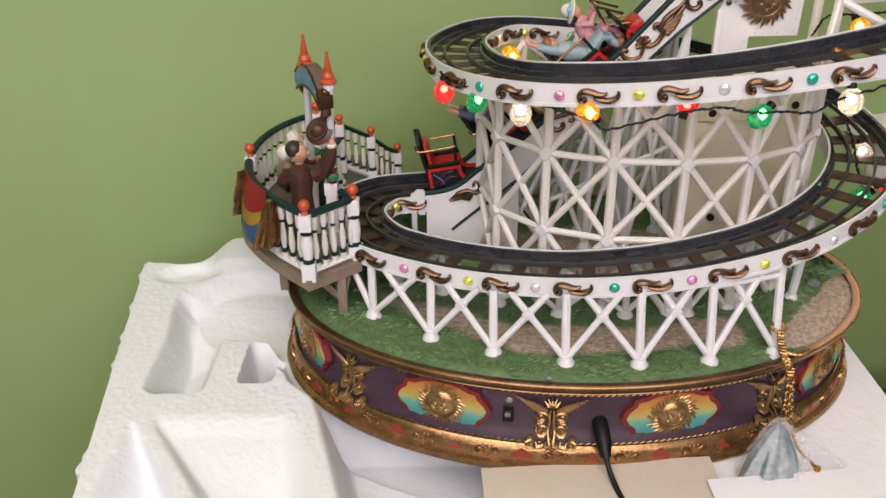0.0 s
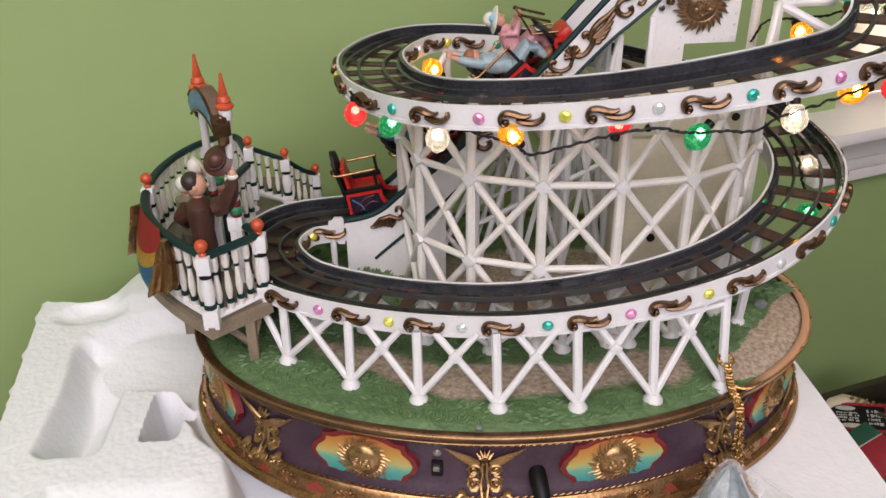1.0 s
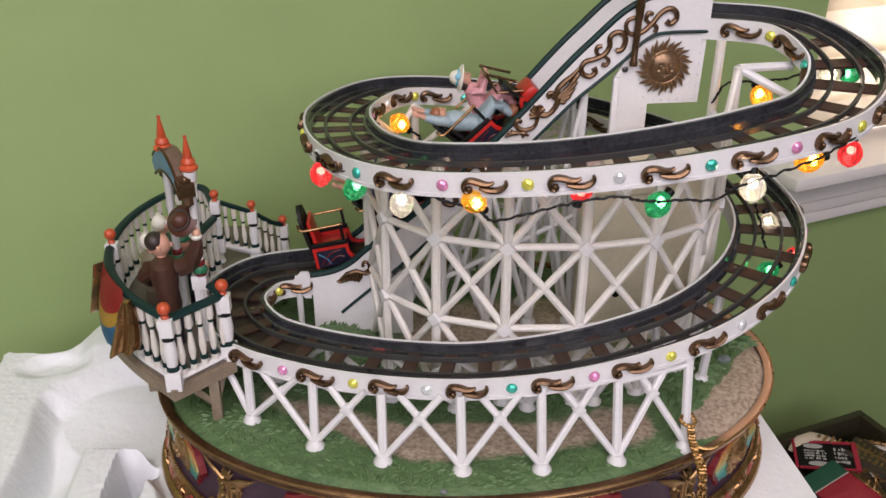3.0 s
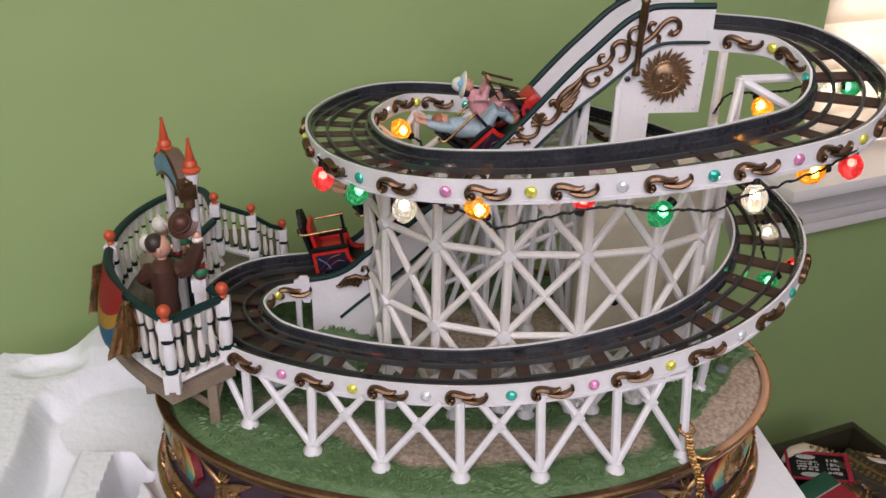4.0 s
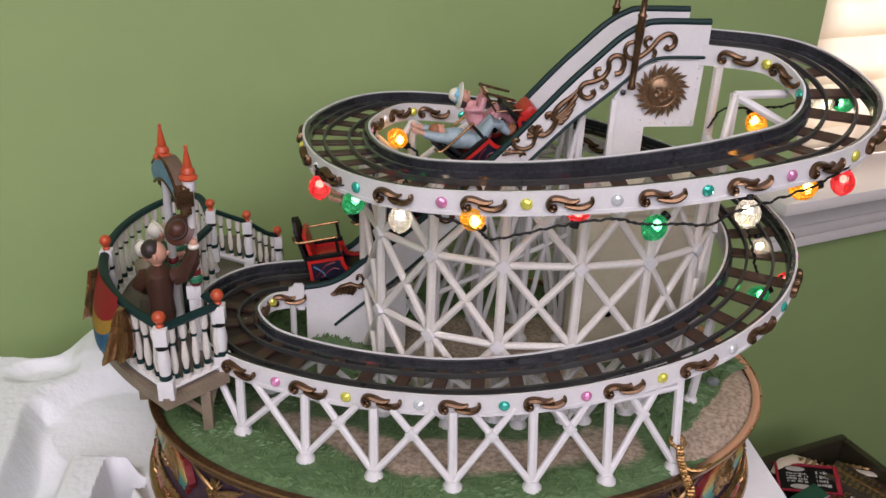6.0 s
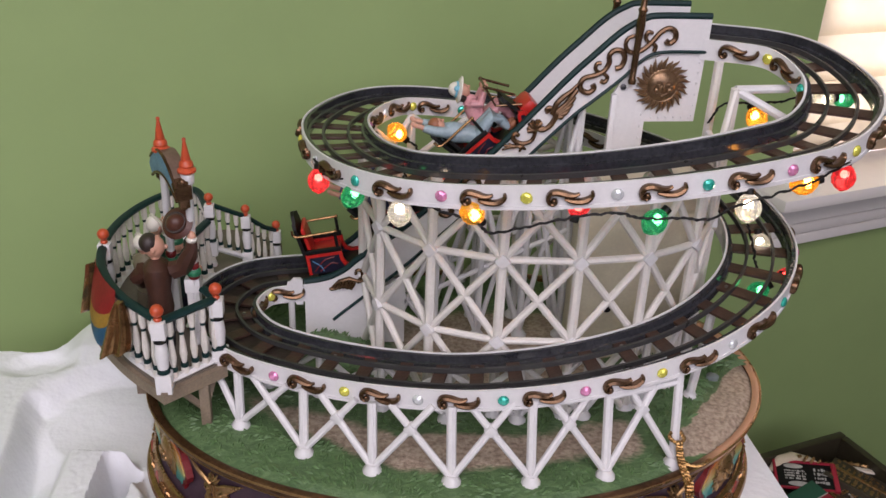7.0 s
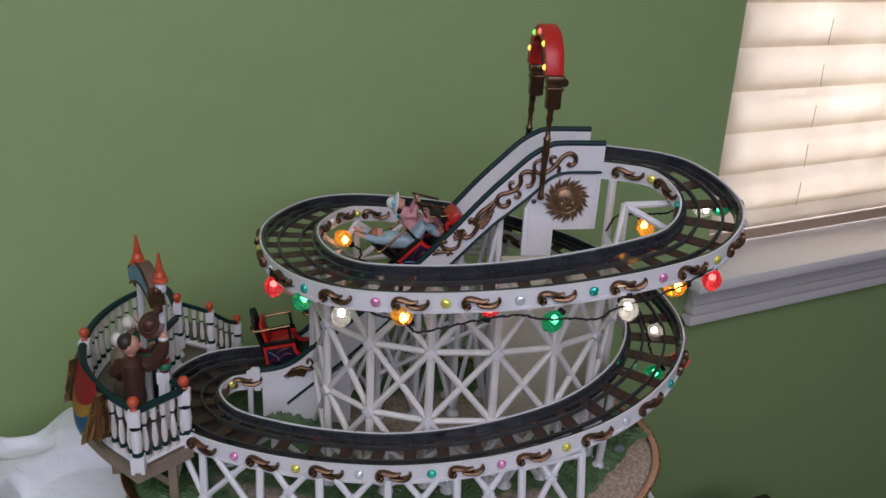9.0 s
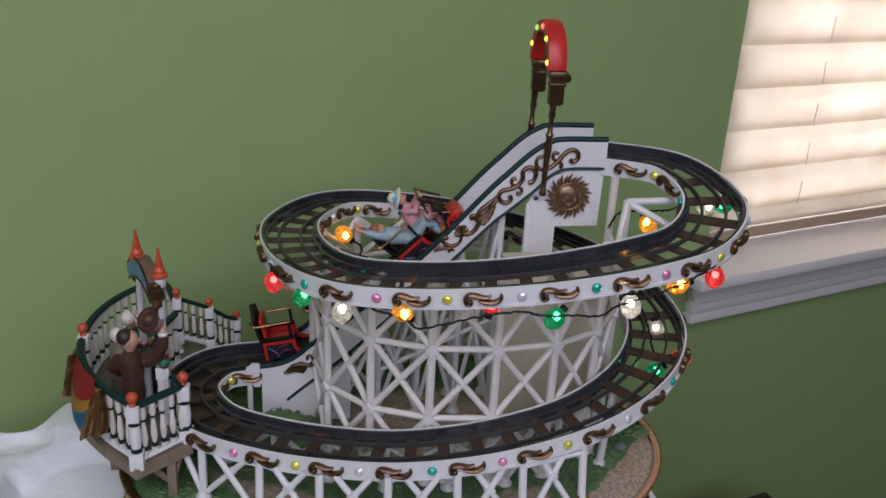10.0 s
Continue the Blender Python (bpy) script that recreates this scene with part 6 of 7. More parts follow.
# gateway: two columns with spires and a curved painted banner
spire_b = bmesh.new()
lathe(spire_b, [(0.0060, 0), (0.0092, 0.0020), (0.0094, 0.0045), (0.0062, 0.0075), (0.0072, 0.0090), (0.0066, 0.0125), (0.0044, 0.0150), (0.0048, 0.0160), (0.0016, 0.0350), (0.0014, 0.0362)], Matrix(), 14)
ball(spire_b, (0, 0, 0.0378), 0.0021, None, 8)
bmesh.ops.scale(spire_b, vec=(0.62, 0.62, 0.57), verts=spire_b.verts)
spire_m = mesh_of("spire", spire_b, ORANGE)
for (x0, y0), (x1, y1), zt in (((-0.1800, 0.070), (-0.177, 0.063), 0.2315), ((-0.1630, 0.052), (-0.1590, 0.0455), 0.2240)):
    bm = bmesh.new()
    tube(bm, [(x0, y0, DZ), (x0, y0, DZ + 0.006), (x0, y0, DZ + 0.007), (x1, y1, zt - 0.008), (x1, y1, zt - 0.006), (x1, y1, zt)], [0.0044, 0.0044, 0.0028, 0.0026, 0.0040, 0.0044], 12)
    c = part("gate_column", bm, WHITE, station, "white gateway column")
    bm = bmesh.new()
    box(bm, (x0, y0, (DZ + 0.1465) / 2), (0.0080, 0.0080, 0.1465 - DZ), None, 0.0007)
    box(bm, (x0, y0, 0.1445), (0.0098, 0.0098, 0.0100), None, 0.0008)
    part("plinth", bm, WHITE, c)
    for z_, r_, m_ in ((0.1497, 0.0038, MAROON), (0.1520, 0.0047, LEAFGREEN), (0.1572, 0.0036, MAROON)):
        bm = bmesh.new()
        f_ = (z_ - DZ) / (zt - DZ)
        lathe(bm, [(r_ * 0.8, 0), (r_, 0.0010), (r_, 0.0036), (r_ * 0.75, 0.0048)], Matrix.Translation((x0 + (x1 - x0) * f_, y0 + (y1 - y0) * f_, z_)), 14)
        part("ring", bm, m_, c, "green painted ring" if m_ is LEAFGREEN else "dark red painted ring")
    q = new("spire", spire_m); q.parent = c; q.matrix_basis = Matrix.Translation(Vector((x1, y1, zt)) - origin(c))
    tagged(q, "orange-red turned spire")
BANNER = mat("banner_paint", (0.050, 0.19, 0.33), 0.4, var=0.4, scale=160, tint=(0.16, 0.30, 0.40))
bm = bmesh.new()
ga, gb = Vector((-0.1800, 0.0700, 0)), Vector((-0.1615, 0.0410, 0))
gd = (gb - ga).normalized(); gn = Vector((gd.y, -gd.x, 0))
rings = []
for k in range(21):
    f = k / 20
    p = ga - gd * 0.002 + gd * f * ((gb - ga).length + 0.004)
    zc = 0.2205 + 0.034 * f - 0.042 * f * f
    h = (0.0062 + 0.0022 * math.sin(math.pi * f)) * (1 - 0.30 * f)
    rings.append([bm.verts.new(p + gn * o + Vector((0, 0, zc + dz))) for o, dz in ((-0.0050, h), (0.0050, h), (0.0062, 0.002), (0.0050, -h), (-0.0050, -h))])
for a, b in zip(rings, rings[1:]):
    for k in range(5):
        f = bm.faces.new((a[k], a[(k + 1) % 5], b[(k + 1) % 5], b[k]))
        f.material_index = 2 if rings.index(a) >= 18 else (1 if k == 0 else 0)
bm.faces.new(rings[0][::-1]).material_index = 2; bm.faces.new(rings[-1]).material_index = 2
bmesh.ops.recalc_face_normals(bm, faces=bm.faces)
edge = [[v.co.copy() for v in r_] for r_ in rings]
ban = part("gate_banner", bm, [BANNER, mat("banner_top", (0.13, 0.085, 0.06), 0.45, var=0.3), BRONZE], station, "curved blue and brown painted banner")
for o_, s_ in ((0.0053, 1), (0.0053, -1)):
    bm = bmesh.new()
    tube(bm, [(r_[1] if s_ > 0 else r_[3]) for r_ in edge], 0.0010, 6)
    part("banner_trim", bm, BRONZE, ban, "thin gilded edge of the banner")
for k in (0, 20):
    f = k / 20
    p = ga + gd * f * (gb - ga).length
    zc = 0.2205 + 0.034 * f - 0.042 * f * f
    bm = bmesh.new(); box(bm, None, (0.0036, 0.0070, 0.0180 if k else 0.0150), Matrix.Translation(p + Vector((0, 0, zc - 0.001))) @ Matrix.Rotation(math.atan2(gd.y, gd.x), 4, 'Z'), 0.0012)
    for s_ in (-1, 1):
        ball(bm, p + Vector((0, 0, zc - 0.001 + s_ * 0.0082)), 0.0022, None, 8)
    part("banner_end", bm, BRONZE, ban, "gilded banner end")

# bunting on the outside of the platform
outw = spline([V3(-0.1790, -0.002), V3(-0.2100, 0.030), V3(-0.2320, 0.070), V3(-0.2420, 0.112), V3(-0.2405, 0.152), V3(-0.228, 0.192)], 8)


def swag(i0, i1, parent, full=1.0, up=0.0):
    bm = bmesh.new()
    pts = outw[i0:i1 + 1]
    n = len(pts) - 1
    cols = []
    for k, p in enumerate(pts):
        f = k / n
        o = (p - cen); o.z = 0; o.normalize()
        drop = 0.022 * full + 0.016 * full * math.sin(math.pi * f) ** 0.8
        cols.append([bm.verts.new(p + o * (-0.003 + full * (0.005 + 0.009 * math.sin(math.pi * f)) * math.sin(math.pi * 0.62 * j / 9)) + Vector((0, 0, 0.052 + up - drop * j / 9))) for j in range(10)])
    for a, b in zip(cols, cols[1:]):
        for j in range(9):
            f = bm.faces.new((a[j], b[j], b[j + 1], a[j + 1]))
            f.material_index = 0 if j < 4 else (1 if j < 6 else 2)
    bmesh.ops.solidify(bm, geom=bm.faces[:], thickness=0.0010)
    bmesh.ops.recalc_face_normals(bm, faces=bm.faces)
    return part("swag", bm, [mat("bunting_red", (0.42, 0.030, 0.035), 0.4, var=0.2), YELLOW, BLUE], parent, "red, yellow and blue draped bunting")


def drape(i, parent, wide=1.0, up=0.0):
    p = outw[i]
    o = (p - cen); o.z = 0; o.normalize()
    t = Vector((-o.y, o.x, 0))
    bm = bmesh.new()
    rings = []
    for j in range(9):
        f = j / 8
        w = (0.0022 + 0.0100 * f ** 0.7 - 0.0022 * f * f) * wide
        rings.append([bm.verts.new(p + o * (0.0005 + 0.0040 * f + (0.0012 + 0.0020 * f) * math.cos(k * math.tau / 40 * 5 + 0.8 * f) + (0.0025 + 0.002 * f) * math.sin(k * math.tau / 40)) + t * (w * math.cos(k * math.tau / 40) - 0.0045 * wide * f * f) + Vector((0, 0, 0.045 + up - 0.034 * f + 0.0026 * math.cos(k * math.tau / 40) * f))) for k in range(40)])
    for a, b in zip(rings, rings[1:]):
        for k in range(40):
            bm.faces.new((a[k], a[(k + 1) % 40], b[(k + 1) % 40], b[k]))
    bm.faces.new(rings[0][::-1]); bm.faces.new(rings[-1])
    bmesh.ops.recalc_face_normals(bm, faces=bm.faces)
    return part("drape", bm, mat("gold_drape", (0.22, 0.115, 0.046), 0.25, 0.85, var=0.15, scale=60, tint=(0.44, 0.26, 0.12)), parent, "gathered gold drape")


swag(7, 15, station, 1.1); drape(6, station, 1.05, 0.003); drape(16, station, 0.32, 0.006)
swag(17, 27, station, 0.85, -0.013)

# ---------------- figurines ----------------


def figure(name, m, parent, coat, head, hat=None, hair=None, arms=(), skirt=None, h=1.0, label=""):
    """A small painted doll as one mesh: turned body, limbs and head."""
    mats_, bm = [], bmesh.new()

    def idx(mt):
        if mt not in mats_:
            mats_.append(mt)
        return mats_.index(mt)

    lathe(bm, [(0.0062, 0), (0.0060, 0.010), (0.0052, 0.020)] if skirt else [(0.0048, 0), (0.0052, 0.010), (0.0054, 0.020)], Matrix.Diagonal((1.25 if not skirt else 1.4, 1.0 if not skirt else 1.3, h, 1)), 14, idx(skirt or NAVY))
    lathe(bm, [(0.0058, 0.014), (0.0068, 0.020), (0.0060, 0.028), (0.0074, 0.036), (0.0066, 0.041), (0.0026, 0.0445)], Matrix.Diagonal((1.22, 0.85, h, 1)), 16, idx(coat))
    z = 0.0500 * h
    lathe(bm, [(0.0022, 0.043 * h), (0.0022, 0.047 * h)], Matrix(), 10, idx(head))
    ball(bm, (0, 0, z), 0.0046, None, 14, (0.92, 1.0, 1.15), idx(head))
    ball(bm, (0, -0.0046, z - 0.0004), 0.0010, None, 6, (0.8, 1.2, 1.2), idx(head))
    for sx in (-1, 1):
        ball(bm, (sx * 0.0045, 0.0003, z), 0.0012, None, 6, (0.5, 0.9, 1.2), idx(head))
    if hair:
        ball(bm, (0, 0.0020, z + 0.0019), 0.0048, None, 14, (0.98, 0.92, 0.92), idx(hair))
    if hat == "bonnet":
        ball(bm, (0, 0.0018, z + 0.0018), 0.0050, None, 14, (1.0, 0.8, 1.0), idx(CREAMWHITE))
        lathe(bm, [(0.0074, 0), (0.0070, 0.0010), (0.0040, 0.0022)], Matrix.Translation((0, -0.0005, z + 0.0010)) @ pose(0, 0, 0, 68, 0, 0), 16, idx(CREAMWHITE))
    if hat == "cap":
        ball(bm, (0, 0, z + 0.0026), 0.0048, None, 12, (1, 1, 0.72), idx(LEAFGREEN))
    if hat == "cloche":
        ball(bm, (0, 0.0006, z + 0.0026), 0.0054, None, 14, (1, 1.0, 0.9), idx(DUSKBLUE))
        lathe(bm, [(0.0072, 0), (0.0062, 0.0012)], Matrix.Translation((0, 0, z + 0.0016)) @ pose(0, 0, 0, 8, 0, 0), 16, idx(CREAMWHITE))
    for pts, rad, mt, hand in arms:
        tube(bm, pts, rad, 8, mi=idx(mt))
        ball(bm, pts[-1], 0.0022, None, 8, (0.9, 0.9, 1.3), idx(SKIN))
        ball(bm, Vector(pts[-1]) * 0.72 + Vector(pts[-2]) * 0.28, 0.0026, None, 8, (1, 1, 0.7), idx(CREAMWHITE))
        if hand:
            hm = Matrix.Translation(Vector(pts[-1]) + Vector(hand)) @ pose(0, 0, 0, 0, 0, 80) @ pose(0, 0, 0, -52, 24, 0)
            ball(bm, (0, 0, 0), 0.0045, hm, 16, (1, 0.9, 1.0), idx(HATBROWN))
            lathe(bm, [(0.0069, -0.0018), (0.0071, -0.0012), (0.0049, 0.0000), (0.0047, 0.0010)], hm, 22, idx(HATBROWN))
            lathe(bm, [(0.0048, 0.0000), (0.0048, 0.0012)], hm, 20, idx(HAIR))
    bmesh.ops.transform(bm, matrix=m, verts=bm.verts)
    return part(name, bm, mats_, parent, label)


CREAMWHITE = mat("cream_white_paint", (0.70, 0.67, 0.60), 0.45, var=0.08)
GINGER = mat("ginger_hair_paint", (0.27, 0.10, 0.045), 0.5, var=0.2)
SKYBLUE = mat("sky_blue_ribbon_paint", (0.16, 0.42, 0.55), 0.45, var=0.2)
DUSKBLUE = mat("dusk_blue_paint", (0.075, 0.10, 0.19), 0.45, var=0.2)


def turned(p):
    """A point of the waving arms, which reach across the turned body."""
    return Matrix.Rotation(radians(80), 3, 'Z') @ Vector(p)


figure("figurine", pose(-0.1845, 0.0490, DZ, 0, 0, 98) @ Matrix.Scale(1.46, 4), station, BROWN, SKIN, None, HAIR,
       [([turned(p) for p in q_], r_, m_, h_ and turned(h_)) for q_, r_, m_, h_ in (([(-0.0070, 0, 0.0385), (-0.0118, 0.0005, 0.0405), (-0.0152, 0.002, 0.0465), (-0.0168, 0.003, 0.0520), (-0.0172, 0.003, 0.0560)], [0.0044, 0.0042, 0.0038, 0.0026, 0.0018], BROWN, (0.0062, -0.0010, 0.0062)),
        ([(0.0055, 0, 0.0388), (0.0090, -0.001, 0.0340), (0.0080, -0.006, 0.0290), (0.0040, -0.0100, 0.0285)], [0.0040, 0.0036, 0.0030, 0.0022], BROWN, None))], None, 1.0, "doll in a brown coat waving a brown hat")
figure("figurine", pose(-0.2010, 0.0860, DZ, 0, 0, 140) @ Matrix.Scale(1.14, 4), station, mat("olive_dress", (0.16, 0.14, 0.09), 0.5), SKIN, "bonnet", None, [([(0.008, 0, 0.039), (0.011, -0.004, 0.033), (0.010, -0.009, 0.032)], [0.003, 0.0027, 0.0020], mat("olive_sleeve", (0.16, 0.14, 0.09), 0.5), None)], mat("olive_skirt", (0.13, 0.11, 0.08), 0.5), 1.0, "doll in an olive dress and white bonnet")
figure("figurine", pose(-0.1970, 0.1100, DZ, 0, 0, 130) @ Matrix.Scale(1.20, 4), station, mat("green_dress", (0.02, 0.07, 0.04), 0.5), SKIN, "bonnet", None, [([(0.008, 0, 0.039), (0.010, -0.006, 0.043), (0.009, -0.010, 0.048)], [0.003, 0.0027, 0.0020], CREAMWHITE, None)], LEAFGREEN, 1.0, "doll in a green dress and white bonnet")
figure("figurine", pose(-0.1800, 0.0900, DZ, 0, 0, 60) @ Matrix.Scale(1.10, 4), station, mat("dark_teal_coat", (0.020, 0.045, 0.045), 0.45, var=0.2), SKIN, "cap", HAIR, [([(0.008, 0, 0.040), (0.011, -0.003, 0.034), (0.011, -0.007, 0.030)], [0.003, 0.0026, 0.0020], CREAMWHITE, None)], None, 1.0, "small child doll in a green cap")

# ---------------- train ----------------


def car(m, riders, label):
    t = thing("coaster_car", m.translation, label, "toy car", "coaster train")

    def P_(name, bm, mt, parent=None, lb="", smooth_=True):
        bmesh.ops.transform(bm, matrix=m, verts=bm.verts)
        return part(name, bm, mt, parent or t, lb, smooth_)

    # tub: floor, rear panel and curved front
    bm = bmesh.new()
    box(bm, (0.002, 0, 0.0036), (0.0500, 0.0262, 0.0024), None, 0.0004)
    body = P_("body", bm, BLACK, None, "dark car floor")
    bm = bmesh.new(); box(bm, (-0.0226, 0, 0.0105), (0.0022, 0.0300, 0.0155), None, 0.0005)
    P_("rear_panel", bm, RED, body)
    bm = bmesh.new()
    box(bm, (0.0360, 0, 0.0100), (0.0120, 0.0285, 0.0150), None, 0.0042)
    P_("nose", bm, RED, body, "rounded glossy red nose")
    low_edge = [(-0.0235, 0.0028), (0.0310, 0.0028)]
    crest = [(0.0345, 0.0060), (0.0325, 0.0150), (0.0290, 0.0165), (0.0262, 0.0140), (0.0232, 0.0086), (0.0190, 0.0066), (0.0100, 0.0066), (0.0058, 0.0086), (0.0040, 0.0130), (0.0036, 0.0190), (-0.0235, 0.0190)]
    inner_ = [(0.0318, 0.0060), (0.0305, 0.0125), (0.0285, 0.0135), (0.0278, 0.0120), (0.0246, 0.0064), (0.0196, 0.0044), (0.0092, 0.0044), (0.0036, 0.0070), (0.0014, 0.0120), (0.0010, 0.0166), (-0.0212, 0.0166)]
    for y in (-0.0150, 0.0136):
        bm = bmesh.new(); plate(bm, low_edge + crest, Matrix.Translation((0, y, 0)), 0.0014)
        s_ = P_("side_panel", bm, NAVY, body, "dark navy painted side", False)
        y2 = y - 0.0008
        bm = bmesh.new(); plate(bm, crest + [(-0.0235, 0.0028), (-0.0212, 0.0028)] + inner_[::-1], Matrix.Translation((0, y2, 0)), 0.0030)
        P_("red_border", bm, RED, s_, "glossy red raised border", False)
        yo = y - 0.0003 if y < 0 else y + 0.0017
        for j, pts in enumerate((((-0.0190, 0.0050), (-0.0110, 0.0130), (-0.0030, 0.0150)), ((-0.0150, 0.0045), (-0.0060, 0.0100), (-0.0010, 0.0090)), ((-0.0195, 0.0140), (-0.0140, 0.0090), (-0.0120, 0.0045)))):
            bm = bmesh.new(); tube(bm, spline([(x_, yo, z_) for x_, z_ in pts], 4), 0.0005, 5)
            P_("line_ornament", bm, MAROON if j < 2 else BLUE, s_)
    bm = bmesh.new()
    plate(bm, [(-0.0135, 0.010), (0.0135, 0.010), (0.0142, 0.041), (0.0125, 0.0455), (0.0090, 0.0440), (0.0055, 0.0485), (0, 0.0505), (-0.0055, 0.0485), (-0.0090, 0.0440), (-0.0125, 0.0455), (-0.0142, 0.041)], pose(-0.0206, 0, 0, 0, 0, 90) @ pose(0, 0, 0, -8, 0, 0), 0.0026)
    P_("seat_back", bm, BLACK, None, "black ornate seat back", False)
    bm = bmesh.new(); box(bm, None, (0.0030, 0.0240, 0.0220), pose(-0.0212, 0, 0.0280, 0, -8, 0), 0.0010)
    P_("back_cushion", bm, BLACK if riders else RED, None, "padded back cushion")
    bm = bmesh.new(); box(bm, (-0.0085, 0, 0.0150), (0.0210, 0.0240, 0.0050), None, 0.0016)
    P_("seat", bm, RED, None, "red padded seat")
    for y in (-0.0142, 0.0142):
        bm = bmesh.new(); box(bm, (-0.0100, y, 0.0208), (0.0262, 0.0030, 0.0034), None, 0.0006)
        P_("arm_base", bm, BLACK)
        bm = bmesh.new()
        tube(bm, spline([(-0.0300, y, 0.0400), (-0.0296, y, 0.0362), (-0.0255, y, 0.0345), (-0.0100, y, 0.0348), (0.0010, y, 0.0350)], 5), 0.0010, 8)
        ball(bm, (0.0014, y, 0.0350), 0.0015, None, 8)
        rail_ = P_("arm_rail", bm, GOLD, None, "thin gold arm rail")
        bm = bmesh.new(); tube(bm, [(0.0008, y, 0.0348), (0.0008, y, 0.0214)], 0.0012, 6)
        P_("rail_post", bm, BLACK, rail_)
    bm = bmesh.new()
    tube(bm, [(0.0345, -0.0118, 0.0270), (0.0225, -0.0118, 0.0455), (0.0225, 0.0118, 0.0455), (0.0345, 0.0118, 0.0270)], 0.0010, 8)
    for y in (-0.0118, 0.0118):
        ball(bm, (0.0225, y, 0.0455), 0.0016, None, 8)
    bar_ = P_("lap_bar", bm, BRONZE, None, "bronze lap bar")
    for y in (-0.0118, 0.0118):
        bm = bmesh.new(); tube(bm, [(0.0340, y, 0.0180), (0.0195, y, 0.0298), (0.0225, y, 0.0455)], 0.0009, 8)
        P_("lap_bar_brace", bm, BRONZE, bar_)
    bm = bmesh.new(); plate(bm, [(-0.0125, 0.010), (0.0125, 0.010), (0.0130, 0.0290), (0.0105, 0.0335), (0.0055, 0.0315), (0, 0.0340), (-0.0055, 0.0315), (-0.0105, 0.0335), (-0.0130, 0.0290)], pose(0.0330, 0, -0.001, 0, 0, 90) @ pose(0, 0, 0, -10, 0, 0), 0.0024)
    P_("dash_panel", bm, BLACK, None, "black scalloped dash panel", False)
    for x in (-0.014, 0.016):
        for y in (-0.0115, 0.0115):
            bm = bmesh.new(); lathe(bm, [(0.0012, -0.0018), (0.0034, -0.0016), (0.0034, 0.0016), (0.0012, 0.0018)], pose(x, y, 0.0005, 90, 0, 0), 12)
            P_("wheel", bm, BLACK)
    for k, (coat, hat, legs, up, skirt, lb) in enumerate(riders):
        y = -0.0062 if k == 0 else 0.0062
        mats_, bm = [coat, SKIN, CREAMWHITE, SKYBLUE if hat == 1 else DUSKBLUE, legs, GINGER if coat is BLUEGREY else HAIR], bmesh.new()
        if up:                                              # leaning back with both arms thrown up
            tube(bm, [(0.0030, y, 0.0170), (-0.0010, y, 0.0270), (-0.0075, y, 0.0370), (-0.0108, y, 0.0418), (-0.0112, y, 0.0450)], [0.0064, 0.0068, 0.0078, 0.0066, 0.0026], 14, mi=0)
            hx, hz = -0.0105, 0.0485
        else:                                               # sitting up and holding the bar
            tube(bm, [(-0.0020, y, 0.0150), (0.0020, y, 0.0260), (0.0060, y, 0.0360), (0.0072, y, 0.0405), (0.0076, y, 0.0440)], [0.0070, 0.0062, 0.0072, 0.0060, 0.0026], 14, mi=0)
            hx, hz = 0.0080, 0.0490
        for dy in (-0.0034, 0.0034):
            tube(bm, [(0.0000, y + dy, 0.0180), (0.0105, y + dy, 0.0235), (0.0205, y + dy, 0.0240), (0.0215, y + dy, 0.0160), (0.0220, y + dy, 0.0090)], [0.0052, 0.0050, 0.0044, 0.0036, 0.0028], 10, mi=4)
            ball(bm, (0.0245, y + dy, 0.0085), 0.0030, None, 8, (1.6, 0.9, 0.9), 5)
            if up:
                tube(bm, [(-0.0095, y + dy * 1.7, 0.0410), (-0.0140, y + dy * 2.1, 0.0490), (-0.0172, y + dy * 2.0, 0.0565)], [0.0040, 0.0036, 0.0028], 10, mi=0)
                tube(bm, [(-0.0172, y + dy * 2.0, 0.0565), (-0.0190, y + dy * 1.9, 0.0610)], [0.0019, 0.0017], 8, mi=1)
                ball(bm, (-0.0197, y + dy * 1.9, 0.0628), 0.0022, None, 8, (0.9, 0.8, 1.5), 1)
            else:
                tube(bm, [(0.0070, y + dy * 1.7, 0.0395), (0.0115, y + dy * 2.1, 0.0350), (0.0190, y + dy * 1.6, 0.0395)], [0.0038, 0.0034, 0.0024], 10, mi=0)
                ball(bm, (0.0215, y + dy * 1.5, 0.0418), 0.0025, None, 8, (1.2, 0.9, 0.9), 1)
        if skirt:                                           # a wide pleated lap
            for j in range(7):
                yy = y - 0.0075 + 0.0025 * j
                tube(bm, [(0.0000, y + (yy - y) * 0.6, 0.0215), (0.0095, yy, 0.0275), (0.0190, yy * 1.05, 0.0265), (0.0225, yy * 1.05, 0.0170), (0.0230, yy, 0.0105)], [0.0022, 0.0026, 0.0026, 0.0024, 0.0020], 8, mi=4)
        ball(bm, (hx, y, hz), 0.0050, None, 14, (1, 0.92, 1.12), 1)
        ball(bm, (hx + 0.0050, y, hz - 0.0006), 0.0011, None, 6, (1.2, 0.8, 1.1), 1)
        for dy in (-0.0019, 0.0019):
            ball(bm, (hx + 0.0043, y + dy, hz + 0.0008), 0.0006, None, 6, (0.6, 1, 1), 5)
